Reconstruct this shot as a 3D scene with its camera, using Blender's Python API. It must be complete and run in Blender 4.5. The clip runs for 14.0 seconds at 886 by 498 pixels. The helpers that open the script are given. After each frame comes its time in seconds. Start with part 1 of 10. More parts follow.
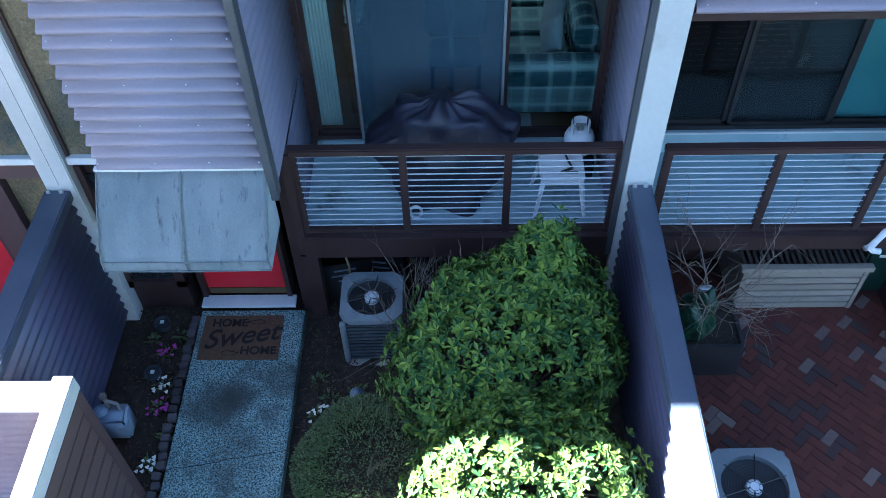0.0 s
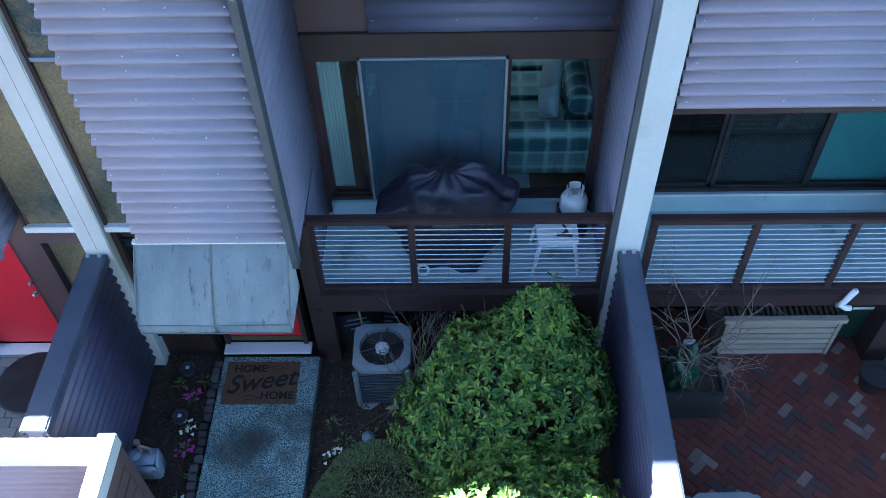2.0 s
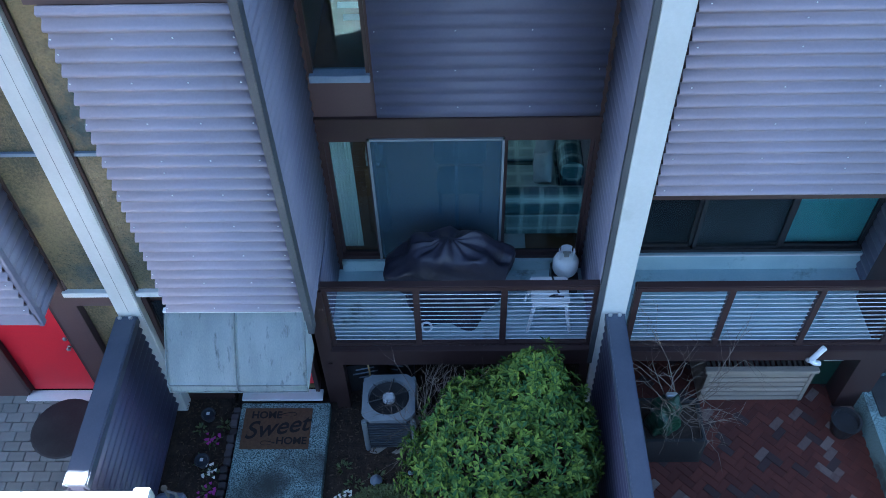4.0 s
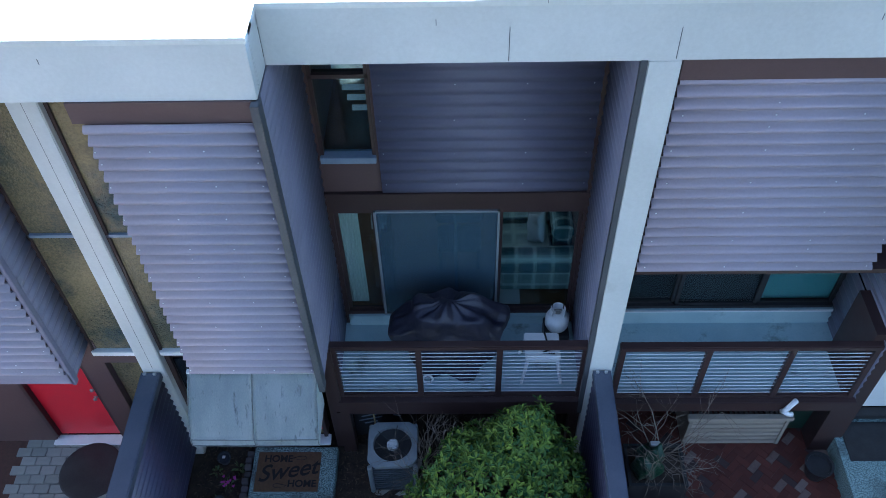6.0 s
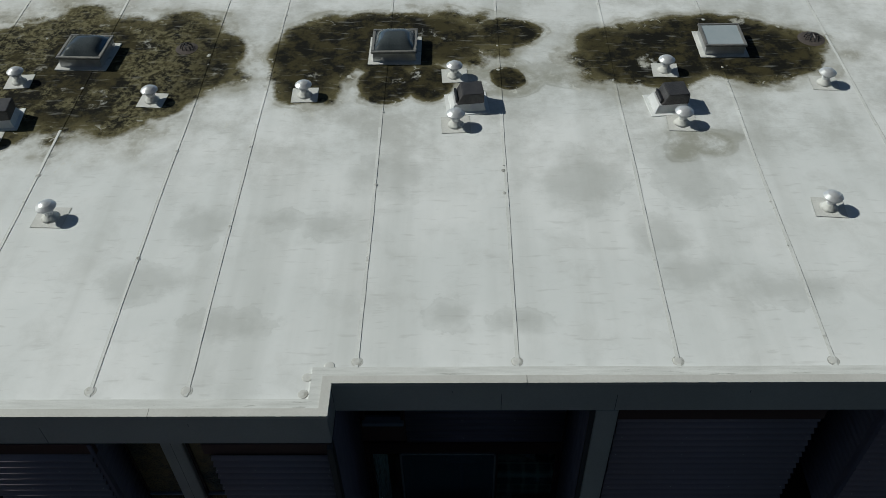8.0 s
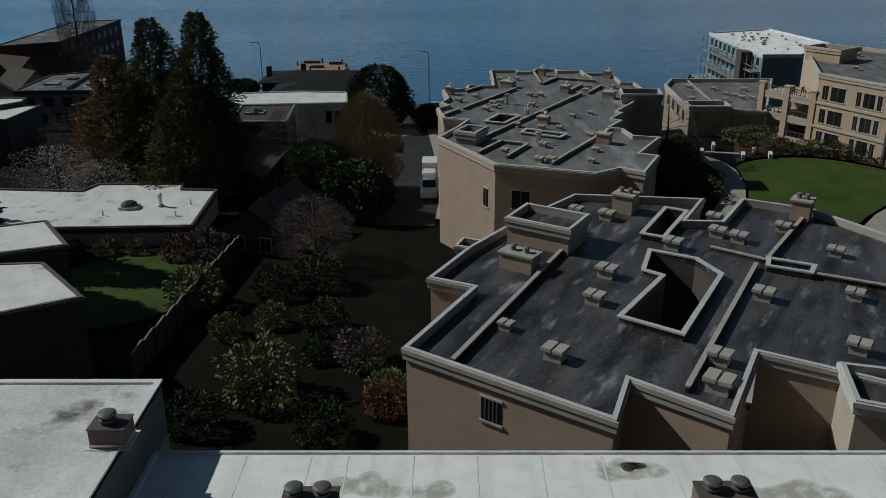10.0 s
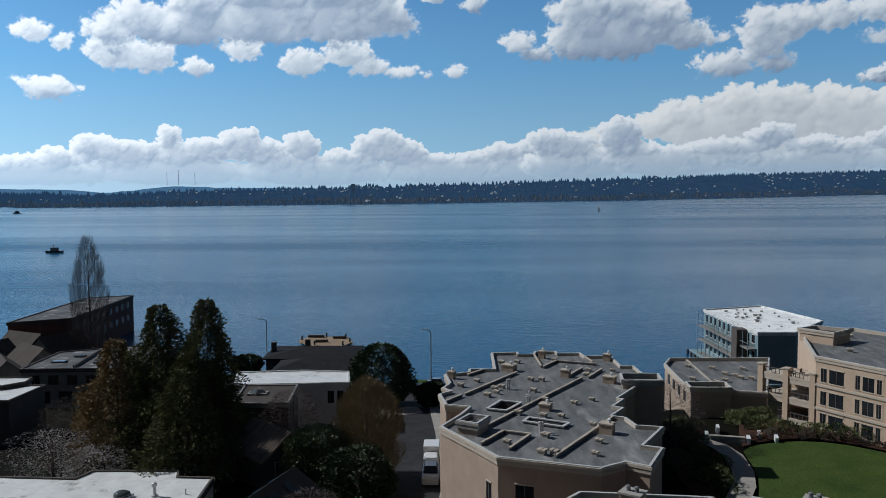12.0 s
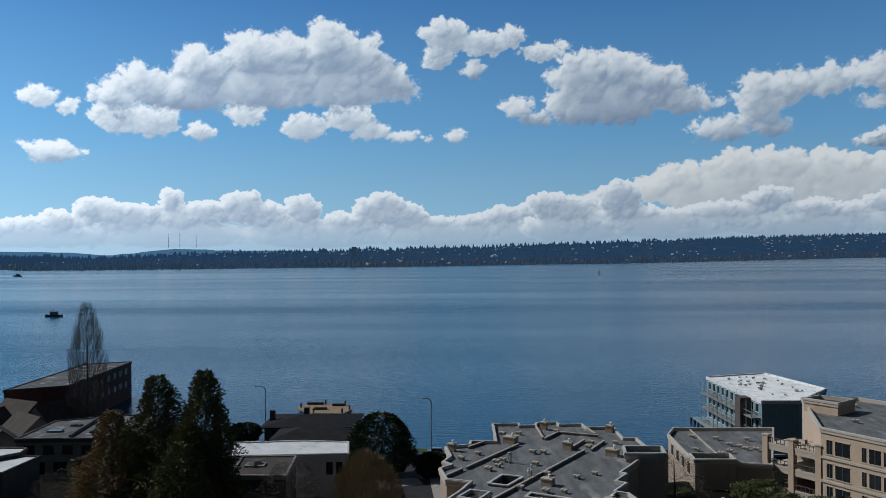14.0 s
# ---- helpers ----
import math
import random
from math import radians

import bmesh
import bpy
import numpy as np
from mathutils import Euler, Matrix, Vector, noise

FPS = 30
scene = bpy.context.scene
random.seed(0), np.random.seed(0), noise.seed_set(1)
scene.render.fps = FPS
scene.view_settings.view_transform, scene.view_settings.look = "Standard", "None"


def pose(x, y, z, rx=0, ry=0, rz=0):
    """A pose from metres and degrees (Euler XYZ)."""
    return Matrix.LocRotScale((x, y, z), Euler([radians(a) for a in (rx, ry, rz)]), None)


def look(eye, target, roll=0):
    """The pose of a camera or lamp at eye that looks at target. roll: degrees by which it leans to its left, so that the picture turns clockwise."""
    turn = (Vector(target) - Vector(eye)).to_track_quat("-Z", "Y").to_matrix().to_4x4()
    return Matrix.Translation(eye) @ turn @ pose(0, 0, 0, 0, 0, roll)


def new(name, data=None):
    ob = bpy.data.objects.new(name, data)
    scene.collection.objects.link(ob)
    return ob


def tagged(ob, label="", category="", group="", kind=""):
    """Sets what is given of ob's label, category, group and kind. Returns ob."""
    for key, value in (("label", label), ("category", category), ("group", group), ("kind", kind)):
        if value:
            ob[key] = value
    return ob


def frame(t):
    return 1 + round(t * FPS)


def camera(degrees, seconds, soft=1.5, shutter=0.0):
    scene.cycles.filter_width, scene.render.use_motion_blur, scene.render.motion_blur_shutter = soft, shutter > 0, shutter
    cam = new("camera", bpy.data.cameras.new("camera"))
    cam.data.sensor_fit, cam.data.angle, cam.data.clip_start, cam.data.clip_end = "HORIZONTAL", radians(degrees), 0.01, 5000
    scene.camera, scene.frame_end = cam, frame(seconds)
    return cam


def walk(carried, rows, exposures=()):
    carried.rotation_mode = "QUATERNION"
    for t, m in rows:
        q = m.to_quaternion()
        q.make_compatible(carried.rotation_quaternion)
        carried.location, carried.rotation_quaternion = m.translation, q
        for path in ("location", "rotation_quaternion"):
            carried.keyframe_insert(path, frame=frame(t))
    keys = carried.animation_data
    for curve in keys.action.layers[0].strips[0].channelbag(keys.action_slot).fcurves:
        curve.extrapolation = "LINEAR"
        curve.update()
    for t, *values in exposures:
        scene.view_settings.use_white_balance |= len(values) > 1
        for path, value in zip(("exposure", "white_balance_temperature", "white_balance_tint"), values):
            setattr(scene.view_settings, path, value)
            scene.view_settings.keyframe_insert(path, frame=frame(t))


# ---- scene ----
cam = camera(54.52, 14.0, soft=0.6)
PATH = [
    (0, (0.214, 0.366, 7.509), (0.178, 1.672, 5.994), -1.7),
    (0.5, (0.214, 0.368, 7.708), (0.177, 1.672, 6.192), -1.8),
    (1, (0.216, 0.363, 7.94), (0.176, 1.668, 6.425), -1.8),
    (1.5, (0.21, 0.359, 8.2), (0.168, 1.664, 6.685), -1.8),
    (2, (0.216, 0.345, 8.462), (0.172, 1.65, 6.947), -1.9),
    (2.5, (0.207, 0.327, 8.73), (0.164, 1.632, 7.215), -1.9),
    (3, (0.205, 0.311, 8.982), (0.162, 1.619, 7.47), -1.9),
    (5.5, (0.242, 0.340, 10.288), (0.195, 1.652, 8.778), -1.9),
    (6, (0.242, 0.322, 10.55), (0.197, 1.639, 9.045), -1.9),
    (6.5, (0.246, 0.269, 10.793), (0.202, 1.597, 9.298), -1.9),
    (7, (0.26, 0.19, 11.18), (0.21, 1.543, 9.708), -1.8),
    (7.5, (0.226, 0.209, 13.033), (0.178, 1.569, 11.567), -1.8),
    (8, (0.155, 0.241, 14.905), (0.115, 1.642, 13.479), -1.5),
    (8.5, (0.146, 0.126, 16.638), (0.12, 1.653, 15.346), -0.6),
    (9, (0.117, 0.105, 18.515), (0.098, 1.76, 17.393), -0.3),
    (9.2, (0.113, 0.054, 19.262), (0.093, 1.757, 18.215), -0.3),
    (9.7, (0.11, 0.03, 20.95), (0.088, 1.838, 20.095), -0.4),
    (10.2, (0.11, 0.03, 22.25), (0.087, 1.922, 21.602), -0.4),
    (10.8, (0.11, 0.03, 23.35), (0.086, 1.996, 22.982), -0.4),
    (11.3, (0.11, 0.03, 23.75), (0.086, 2.02, 23.556), -0.4),
    (11.5, (0.11, 0.03, 23.85), (0.086, 2.022, 23.67), -0.4),
    (12, (0.11, 0.03, 24.1), (0.086, 2.025, 23.958), -0.4),
    (12.5, (0.11, 0.03, 24.35), (0.086, 2.027, 24.247), -0.4),
    (13, (0.11, 0.03, 24.58), (0.086, 2.029, 24.514), -0.4),
    (13.5, (0.11, 0.03, 24.8), (0.086, 2.03, 24.773), -0.4),
    (14, (0.11, 0.03, 25.0), (0.086, 2.03, 25.003), -0.4),
]
EXPOSURES = [(0, 4.93, 5400, 6), (3, 4.91, 5400, 6), (5.3, 4.79, 5500, 6), (6, 4.57, 5750, 8), (6.5, 3.94, 5850, 8), (6.8, 2.77, 6000, 6), (7.0, 2.02, 6100, 5), (7.2, 0.90, 6300, 3), (7.5, 0.10, 6250, 3), (8, -0.32, 6200, 3), (8.5, -0.66, 6150, 3), (9, -0.70, 6150, 3), (10, -0.5, 6150, 5), (11.3, -0.15, 5900, 9), (14, -0.28, 5850, 8)]
walk(cam, [(t, look(eye, target, roll)) for t, eye, target, roll in PATH], EXPOSURES)

# ---- sky and sun ----
SUN = Vector((-1.94, 0.61, 1.65)).normalized()
world = bpy.data.worlds.new("world")
scene.world = world
world.use_nodes = True
wn = world.node_tree.nodes
sky = wn.new("ShaderNodeTexSky")
sky.sky_type = "NISHITA"
sky.sun_disc = False
sky.sun_elevation = math.asin(SUN.z)
sky.sun_rotation = math.atan2(SUN.x, SUN.y) % (2 * math.pi)
sky.altitude = 20
wn["Background"].inputs["Strength"].default_value = 0.019
world.node_tree.links.new(sky.outputs[0], wn["Background"].inputs[0])
sun_lamp = bpy.data.lights.new("sun", "SUN")
sun_lamp.energy, sun_lamp.angle, sun_lamp.color = 3.6, radians(0.53), (1.0, 0.955, 0.88)
new("sun", sun_lamp).matrix_world = look(SUN * 60, (0, 0, 0))



# ---- building helpers ----
def box(bm, x0, x1, y0, y1, z0, z1):
    v = [bm.verts.new(p) for p in ((x0, y0, z0), (x1, y0, z0), (x1, y1, z0), (x0, y1, z0), (x0, y0, z1), (x1, y0, z1), (x1, y1, z1), (x0, y1, z1))]
    for f in ((3, 2, 1, 0), (4, 5, 6, 7), (0, 1, 5, 4), (1, 2, 6, 5), (2, 3, 7, 6), (3, 0, 4, 7)):
        bm.faces.new([v[i] for i in f])
    return v


def boxes(*dims, bevel=0.0):
    bm = bmesh.new()
    for d in dims:
        box(bm, *d)
    if bevel:
        bmesh.ops.bevel(bm, geom=bm.edges[:], offset=bevel, segments=2, affect="EDGES", clamp_overlap=True)
    return bm


def prism(points, z0, z1):
    """A closed body over a plan, from z0 to z1."""
    bm = bmesh.new()
    if sum(a[0] * b[1] - b[0] * a[1] for a, b in zip(points, points[1:] + points[:1])) < 0:
        points = points[::-1]
    low = [bm.verts.new((x, y, z0)) for x, y in points]
    top = [bm.verts.new((x, y, z1)) for x, y in points]
    n = len(points)
    bm.faces.new(top)
    bm.faces.new(low[::-1])
    for i in range(n):
        bm.faces.new((low[i], low[(i + 1) % n], top[(i + 1) % n], top[i]))
    return bm


def lathe(profile, steps=20, cx=0.0, cy=0.0, bm=None):
    """A turned body from (radius, height) pairs."""
    bm = bm or bmesh.new()
    rings = []
    for r, z in profile:
        rings.append([bm.verts.new((cx + r * math.cos(2 * math.pi * k / steps), cy + r * math.sin(2 * math.pi * k / steps), z)) for k in range(steps)])
    for a, b in zip(rings, rings[1:]):
        for k in range(steps):
            bm.faces.new((a[k], a[(k + 1) % steps], b[(k + 1) % steps], b[k]))
    bm.faces.new(rings[0][::-1])
    bm.faces.new(rings[-1])
    return bm


def tube(bm, pts, r0, r1=None, sides=6):
    """A tapered pipe along a line of points."""
    r1 = r0 if r1 is None else r1
    pts = [Vector(p) for p in pts]
    rings = []
    for i, p in enumerate(pts):
        d = (pts[min(i + 1, len(pts) - 1)] - pts[max(i - 1, 0)]).normalized()
        q = d.to_track_quat("Z", "Y")
        r = r0 + (r1 - r0) * i / (len(pts) - 1)
        rings.append([bm.verts.new(p + q @ Vector((r * math.cos(2 * math.pi * k / sides), r * math.sin(2 * math.pi * k / sides), 0))) for k in range(sides)])
    for a, b in zip(rings, rings[1:]):
        for k in range(sides):
            bm.faces.new((a[k], a[(k + 1) % sides], b[(k + 1) % sides], b[k]))
    bm.faces.new(rings[0][::-1])
    bm.faces.new(rings[-1])
    return bm


def mesh_of(name, bm, material, smooth=False):
    me = bpy.data.meshes.new(name)
    bm.normal_update()
    bm.to_mesh(me)
    bm.free()
    me.materials.append(material)
    if smooth:
        me.shade_smooth()
    return me


def part(name, bm, material, parent=None, label="", smooth=False):
    ob = new(name, mesh_of(name, bm, material, smooth))
    ob.parent = parent
    return tagged(ob, label)


def thing(name, label, category, group="", at=(0, 0, 0), turn=0.0):
    ob = new(name)
    ob.empty_display_size = 0.2
    ob.matrix_basis = pose(*at, 0, 0, turn)
    return tagged(ob, label, category, group)


def single(name, bm, material, label, category, group="", smooth=False, kind=""):
    return tagged(part(name, bm, material, None, "", smooth), label, category, group, kind)


def structure(name, bm, material, label="", smooth=False):
    return tagged(part(name, bm, material, None, "", smooth), label, "", "", "structure")


def raw_mesh(name, verts, faces, material):
    me = bpy.data.meshes.new(name)
    me.from_pydata(verts, [], faces)
    me.materials.append(material)
    return me


# ---- materials ----
def surf(name, low, high, scale=6.0, rough=0.7, bump=0.15, fine=60.0, metal=0.0, dirt_or_reflection=None, dirt_or_reflection_at=0.6, dirt_or_reflection_scale=1.5, coords="Object", rnd=0.0, detail=5.0, span=(0.5, 1.0), stretch=None, spec=0.5, turn=0.0):
    """A procedural surface: two colours mixed by a broad and a fine noise, with stains of grime, on the amber glass a
    painted reflection, relief and uneven gloss.
    """
    m = bpy.data.materials.new(name)
    m.use_nodes = True
    n, link = m.node_tree.nodes, m.node_tree.links.new
    p = n["Principled BSDF"]
    co = n.new("ShaderNodeTexCoord").outputs[coords]
    if turn:
        tp = n.new("ShaderNodeMapping")
        tp.inputs["Rotation"].default_value = (0, 0, math.radians(turn))
        link(co, tp.inputs[0])
        co = tp.outputs[0]
    if stretch:
        mp = n.new("ShaderNodeMapping")
        mp.inputs["Scale"].default_value = stretch
        link(co, mp.inputs[0])
        co = mp.outputs[0]

    def tex(s, d=detail, ro=0.6):
        t = n.new("ShaderNodeTexNoise")
        t.inputs["Scale"].default_value, t.inputs["Detail"].default_value, t.inputs["Roughness"].default_value = s, d, ro
        link(co, t.inputs["Vector"])
        return t.outputs["Fac"]

    def ramp(src, a, b):
        r = n.new("ShaderNodeMapRange")
        r.inputs["From Min"].default_value, r.inputs["From Max"].default_value = a, b
        link(src, r.inputs["Value"])
        return r.outputs[0]

    def mix(fac, a, b):
        x = n.new("ShaderNodeMix")
        x.data_type = "RGBA"
        link(fac, x.inputs["Factor"])
        for sock, v in ((x.inputs["A"], a), (x.inputs["B"], b)):
            if isinstance(v, tuple):
                sock.default_value = (*v, 1)
            else:
                link(v, sock)
        return x.outputs["Result"]

    broad, grain = tex(scale), tex(fine, 3.0)
    add = n.new("ShaderNodeMath")
    add.operation = "MULTIPLY_ADD"
    link(grain, add.inputs[0])
    add.inputs[1].default_value = 0.5
    link(broad, add.inputs[2])
    fac = ramp(add.outputs[0], *span)
    if rnd:
        info = n.new("ShaderNodeObjectInfo")
        geo = n.new("ShaderNodeNewGeometry")
        both = n.new("ShaderNodeMath")
        both.operation = "ADD"
        link(info.outputs["Random"], both.inputs[0])
        link(geo.outputs["Random Per Island"], both.inputs[1])
        wrap = n.new("ShaderNodeMath")
        wrap.operation = "FRACT"
        link(both.outputs[0], wrap.inputs[0])
        mm = n.new("ShaderNodeMix")
        mm.inputs["Factor"].default_value = rnd
        link(fac, mm.inputs["A"])
        link(wrap.outputs[0], mm.inputs["B"])
        fac = mm.outputs["Result"]
    colour = mix(fac, low, high)
    if dirt_or_reflection:
        spots = ramp(tex(dirt_or_reflection_scale, 8.0, 0.65), dirt_or_reflection_at, dirt_or_reflection_at + 0.16)
        colour = mix(spots, colour, dirt_or_reflection)
    link(colour, p.inputs["Base Color"])
    link(ramp(broad, 0.2, 0.8), (r := n.new("ShaderNodeMapRange")).inputs["Value"])
    r.inputs["To Min"].default_value, r.inputs["To Max"].default_value = max(0.02, rough - 0.1), min(1.0, rough + 0.1)
    link(r.outputs[0], p.inputs["Roughness"])
    p.inputs["Metallic"].default_value = metal
    p.inputs["Specular IOR Level"].default_value = spec
    if bump:
        b = n.new("ShaderNodeBump")
        b.inputs["Strength"].default_value, b.inputs["Distance"].default_value = bump, 0.5 / fine
        link(grain, b.inputs["Height"])
        link(b.outputs[0], p.inputs["Normal"])
    return m


def glass(name, tint=(0.9, 0.96, 0.95), rough=0.02, bump=0.0, through_=0.92):
    """Thin window glass: mostly clear, with a real reflection."""
    m = bpy.data.materials.new(name)
    m.use_nodes = True
    n, link = m.node_tree.nodes, m.node_tree.links.new
    n.remove(n["Principled BSDF"])
    clear, gloss, add = n.new("ShaderNodeBsdfTransparent"), n.new("ShaderNodeBsdfGlossy"), n.new("ShaderNodeMixShader")
    clear.inputs[0].default_value = (*[c * through_ for c in tint], 1)
    gloss.inputs["Roughness"].default_value = rough
    facing = n.new("ShaderNodeLayerWeight")
    facing.inputs["Blend"].default_value = 0.5
    power, scale_ = n.new("ShaderNodeMath"), n.new("ShaderNodeMath")
    power.operation, scale_.operation = "POWER", "MULTIPLY_ADD"
    power.inputs[1].default_value, scale_.inputs[1].default_value, scale_.inputs[2].default_value = 4.0, 0.6, 0.04
    link(facing.outputs["Facing"], power.inputs[0])
    link(power.outputs[0], scale_.inputs[0])
    link(scale_.outputs[0], add.inputs[0])
    link(clear.outputs[0], add.inputs[1])
    link(gloss.outputs[0], add.inputs[2])
    link(add.outputs[0], n["Material Output"].inputs[0])
    if bump:
        t, b = n.new("ShaderNodeTexNoise"), n.new("ShaderNodeBump")
        t.inputs["Scale"].default_value = 45
        b.inputs["Strength"].default_value, b.inputs["Distance"].default_value = bump, 0.02
        link(n.new("ShaderNodeTexCoord").outputs["Object"], t.inputs["Vector"])
        link(t.outputs[0], b.inputs["Height"])
        link(b.outputs[0], gloss.inputs["Normal"])
    return m


M = {}
M["corr"] = surf("corrugated_paint", (0.235, 0.205, 0.25), (0.29, 0.255, 0.30), 1.2, 0.66, 0.04, 40, dirt_or_reflection=(0.20, 0.165, 0.18), dirt_or_reflection_at=0.64, dirt_or_reflection_scale=2.5)
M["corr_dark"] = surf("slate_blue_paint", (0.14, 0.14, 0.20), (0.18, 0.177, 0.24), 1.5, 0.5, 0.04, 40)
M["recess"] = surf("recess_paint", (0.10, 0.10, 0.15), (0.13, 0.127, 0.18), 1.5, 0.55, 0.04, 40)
M["flue"] = surf("sooty_steel", (0.075, 0.075, 0.07), (0.15, 0.148, 0.14), 8, 0.6, 0.1, 50, metal=0.2)
M["wire"] = surf("rail_wire", (0.46, 0.49, 0.52), (0.58, 0.61, 0.64), 3, 0.4, 0.02, 40)
M["fence_paint"] = surf("fence_paint", (0.058, 0.060, 0.110), (0.082, 0.082, 0.140), 1.0, 0.45, 0.04, 40, dirt_or_reflection=(0.12, 0.105, 0.13), dirt_or_reflection_at=0.62)
M["cap"] = surf("fence_cap_paint", (0.050, 0.062, 0.092), (0.072, 0.086, 0.12), 2.0, 0.4, 0.05, 50, dirt_or_reflection=(0.26, 0.27, 0.29), dirt_or_reflection_at=0.72, dirt_or_reflection_scale=14)
M["brown"] = surf("brown_paint", (0.032, 0.017, 0.017), (0.048, 0.027, 0.026), 3.0, 0.45, 0.06, 50)
M["brown_light"] = surf("brown_panel_paint", (0.075, 0.043, 0.043), (0.095, 0.056, 0.055), 2.0, 0.55, 0.05, 40)
M["slat_brown"] = surf("weathered_brown_board", (0.085, 0.052, 0.048), (0.135, 0.088, 0.080), 2.5, 0.6, 0.12, 40, rnd=0.4, dirt_or_reflection=(0.06, 0.036, 0.033), dirt_or_reflection_at=0.6, dirt_or_reflection_scale=4)
M["ac_dark"] = surf("dark_louvre_paint", (0.055, 0.065, 0.08), (0.095, 0.105, 0.125), 4, 0.5, 0.05, 60)
M["white"] = surf("white_paint", (0.50, 0.505, 0.49), (0.60, 0.605, 0.59), 0.8, 0.5, 0.04, 30, dirt_or_reflection=(0.42, 0.42, 0.39), dirt_or_reflection_at=0.66)
M["metal_white"] = surf("white_metal", (0.6, 0.62, 0.63), (0.72, 0.73, 0.74), 3, 0.35, 0.02, 40)
M["alu"] = surf("aluminium", (0.55, 0.56, 0.57), (0.68, 0.69, 0.70), 4, 0.35, 0.03, 60, metal=0.8)
M["galv"] = surf("galvanised_steel", (0.45, 0.46, 0.47), (0.62, 0.63, 0.64), 7, 0.4, 0.05, 60, metal=0.7)
M["red"] = surf("red_door_paint", (0.55, 0.012, 0.028), (0.62, 0.018, 0.036), 2, 0.4, 0.03, 40)
M["awning"] = surf("weathered_canvas", (0.255, 0.305, 0.33), (0.39, 0.435, 0.455), 1.3, 0.9, 0.3, 60, dirt_or_reflection=(0.115, 0.14, 0.155), dirt_or_reflection_at=0.575, dirt_or_reflection_scale=7.0, stretch=(2.6, 0.75, 0.75), span=(0.55, 0.95))
M["awning_edge"] = surf("grimy_canvas_edge", (0.085, 0.10, 0.11), (0.16, 0.185, 0.20), 6, 0.9, 0.2, 60)
M["deck"] = surf("deck_coating", (0.27, 0.385, 0.43), (0.40, 0.52, 0.55), 1.5, 0.7, 0.1, 60, dirt_or_reflection=(0.10, 0.13, 0.11), dirt_or_reflection_at=0.58, dirt_or_reflection_scale=2.4)
M["mulch"] = surf("bark_mulch", (0.012, 0.009, 0.007), (0.06, 0.04, 0.028), 14, 0.95, 1.0, 45, rnd=0.0)
M["aggregate"] = surf("exposed_aggregate", (0.020, 0.050, 0.052), (0.32, 0.45, 0.44), 60, 0.9, 0.8, 100, dirt_or_reflection=(0.05, 0.055, 0.055), dirt_or_reflection_at=0.505, dirt_or_reflection_scale=1.3, detail=2.0, span=(0.62, 0.88))
M["coir"] = surf("coir_mat", (0.072, 0.040, 0.022), (0.135, 0.078, 0.042), 30, 0.95, 0.7, 220)
M["ink"] = surf("dark_print", (0.010, 0.009, 0.010), (0.022, 0.019, 0.018), 30, 0.95, 0.5, 220)
M["brick"] = surf("paving_brick", (0.058, 0.013, 0.009), (0.108, 0.028, 0.018), 9, 0.85, 0.4, 90, dirt_or_reflection=(0.05, 0.03, 0.028), dirt_or_reflection_at=0.62, dirt_or_reflection_scale=3, rnd=0.7)
M["brick_pale"] = surf("pale_brick", (0.10, 0.060, 0.050), (0.21, 0.158, 0.138), 22, 0.85, 0.4, 90, rnd=0.6, dirt_or_reflection=(0.07, 0.03, 0.025), dirt_or_reflection_at=0.55, dirt_or_reflection_scale=6)
M["brick_black"] = surf("charred_brick", (0.036, 0.018, 0.018), (0.056, 0.032, 0.030), 12, 0.85, 0.4, 90, rnd=0.5)
M["sand"] = surf("joint_sand", (0.038, 0.016, 0.012), (0.07, 0.032, 0.024), 20, 0.95, 0.5, 120)
M["paver"] = surf("grey_paver", (0.13, 0.14, 0.135), (0.23, 0.245, 0.235), 8, 0.9, 0.4, 90, rnd=0.6)
M["timber"] = surf("weathered_timber", (0.105, 0.080, 0.064), (0.33, 0.28, 0.235), 5, 0.8, 0.3, 70, rnd=0.6, stretch=(0.7, 5.0, 5.0), span=(0.45, 0.85), dirt_or_reflection=(0.09, 0.065, 0.05), dirt_or_reflection_at=0.62, dirt_or_reflection_scale=2.5)
M["timber_dark"] = surf("dark_timber", (0.05, 0.04, 0.035), (0.09, 0.07, 0.06), 6, 0.8, 0.3, 70, rnd=0.4)
M["ac_body"] = surf("ac_paint", (0.17, 0.19, 0.205), (0.25, 0.27, 0.285), 4, 0.45, 0.05, 60)
M["black"] = surf("black_plastic", (0.012, 0.012, 0.014), (0.03, 0.03, 0.033), 5, 0.45, 0.08, 50)
M["black_cloth"] = surf("barbecue_cover_vinyl", (0.014, 0.014, 0.026), (0.026, 0.025, 0.044), 5, 0.5, 0.25, 25)
M["plastic_white"] = surf("white_plastic", (0.66, 0.67, 0.68), (0.76, 0.77, 0.78), 5, 0.4, 0.03, 60, dirt_or_reflection=(0.5, 0.5, 0.48), dirt_or_reflection_at=0.66, dirt_or_reflection_scale=6)
M["green_bin"] = surf("green_plastic", (0.006, 0.026, 0.02), (0.012, 0.04, 0.03), 5, 0.45, 0.08, 60)
M["green_bag"] = surf("green_sack", (0.005, 0.030, 0.016), (0.010, 0.055, 0.030), 6, 0.35, 0.6, 14)
M["twig"] = surf("bare_twig", (0.13, 0.10, 0.08), (0.25, 0.20, 0.165), 12, 0.9, 0.3, 80)
M["bark"] = surf("bark", (0.06, 0.045, 0.035), (0.14, 0.10, 0.08), 7, 0.95, 0.7, 30)
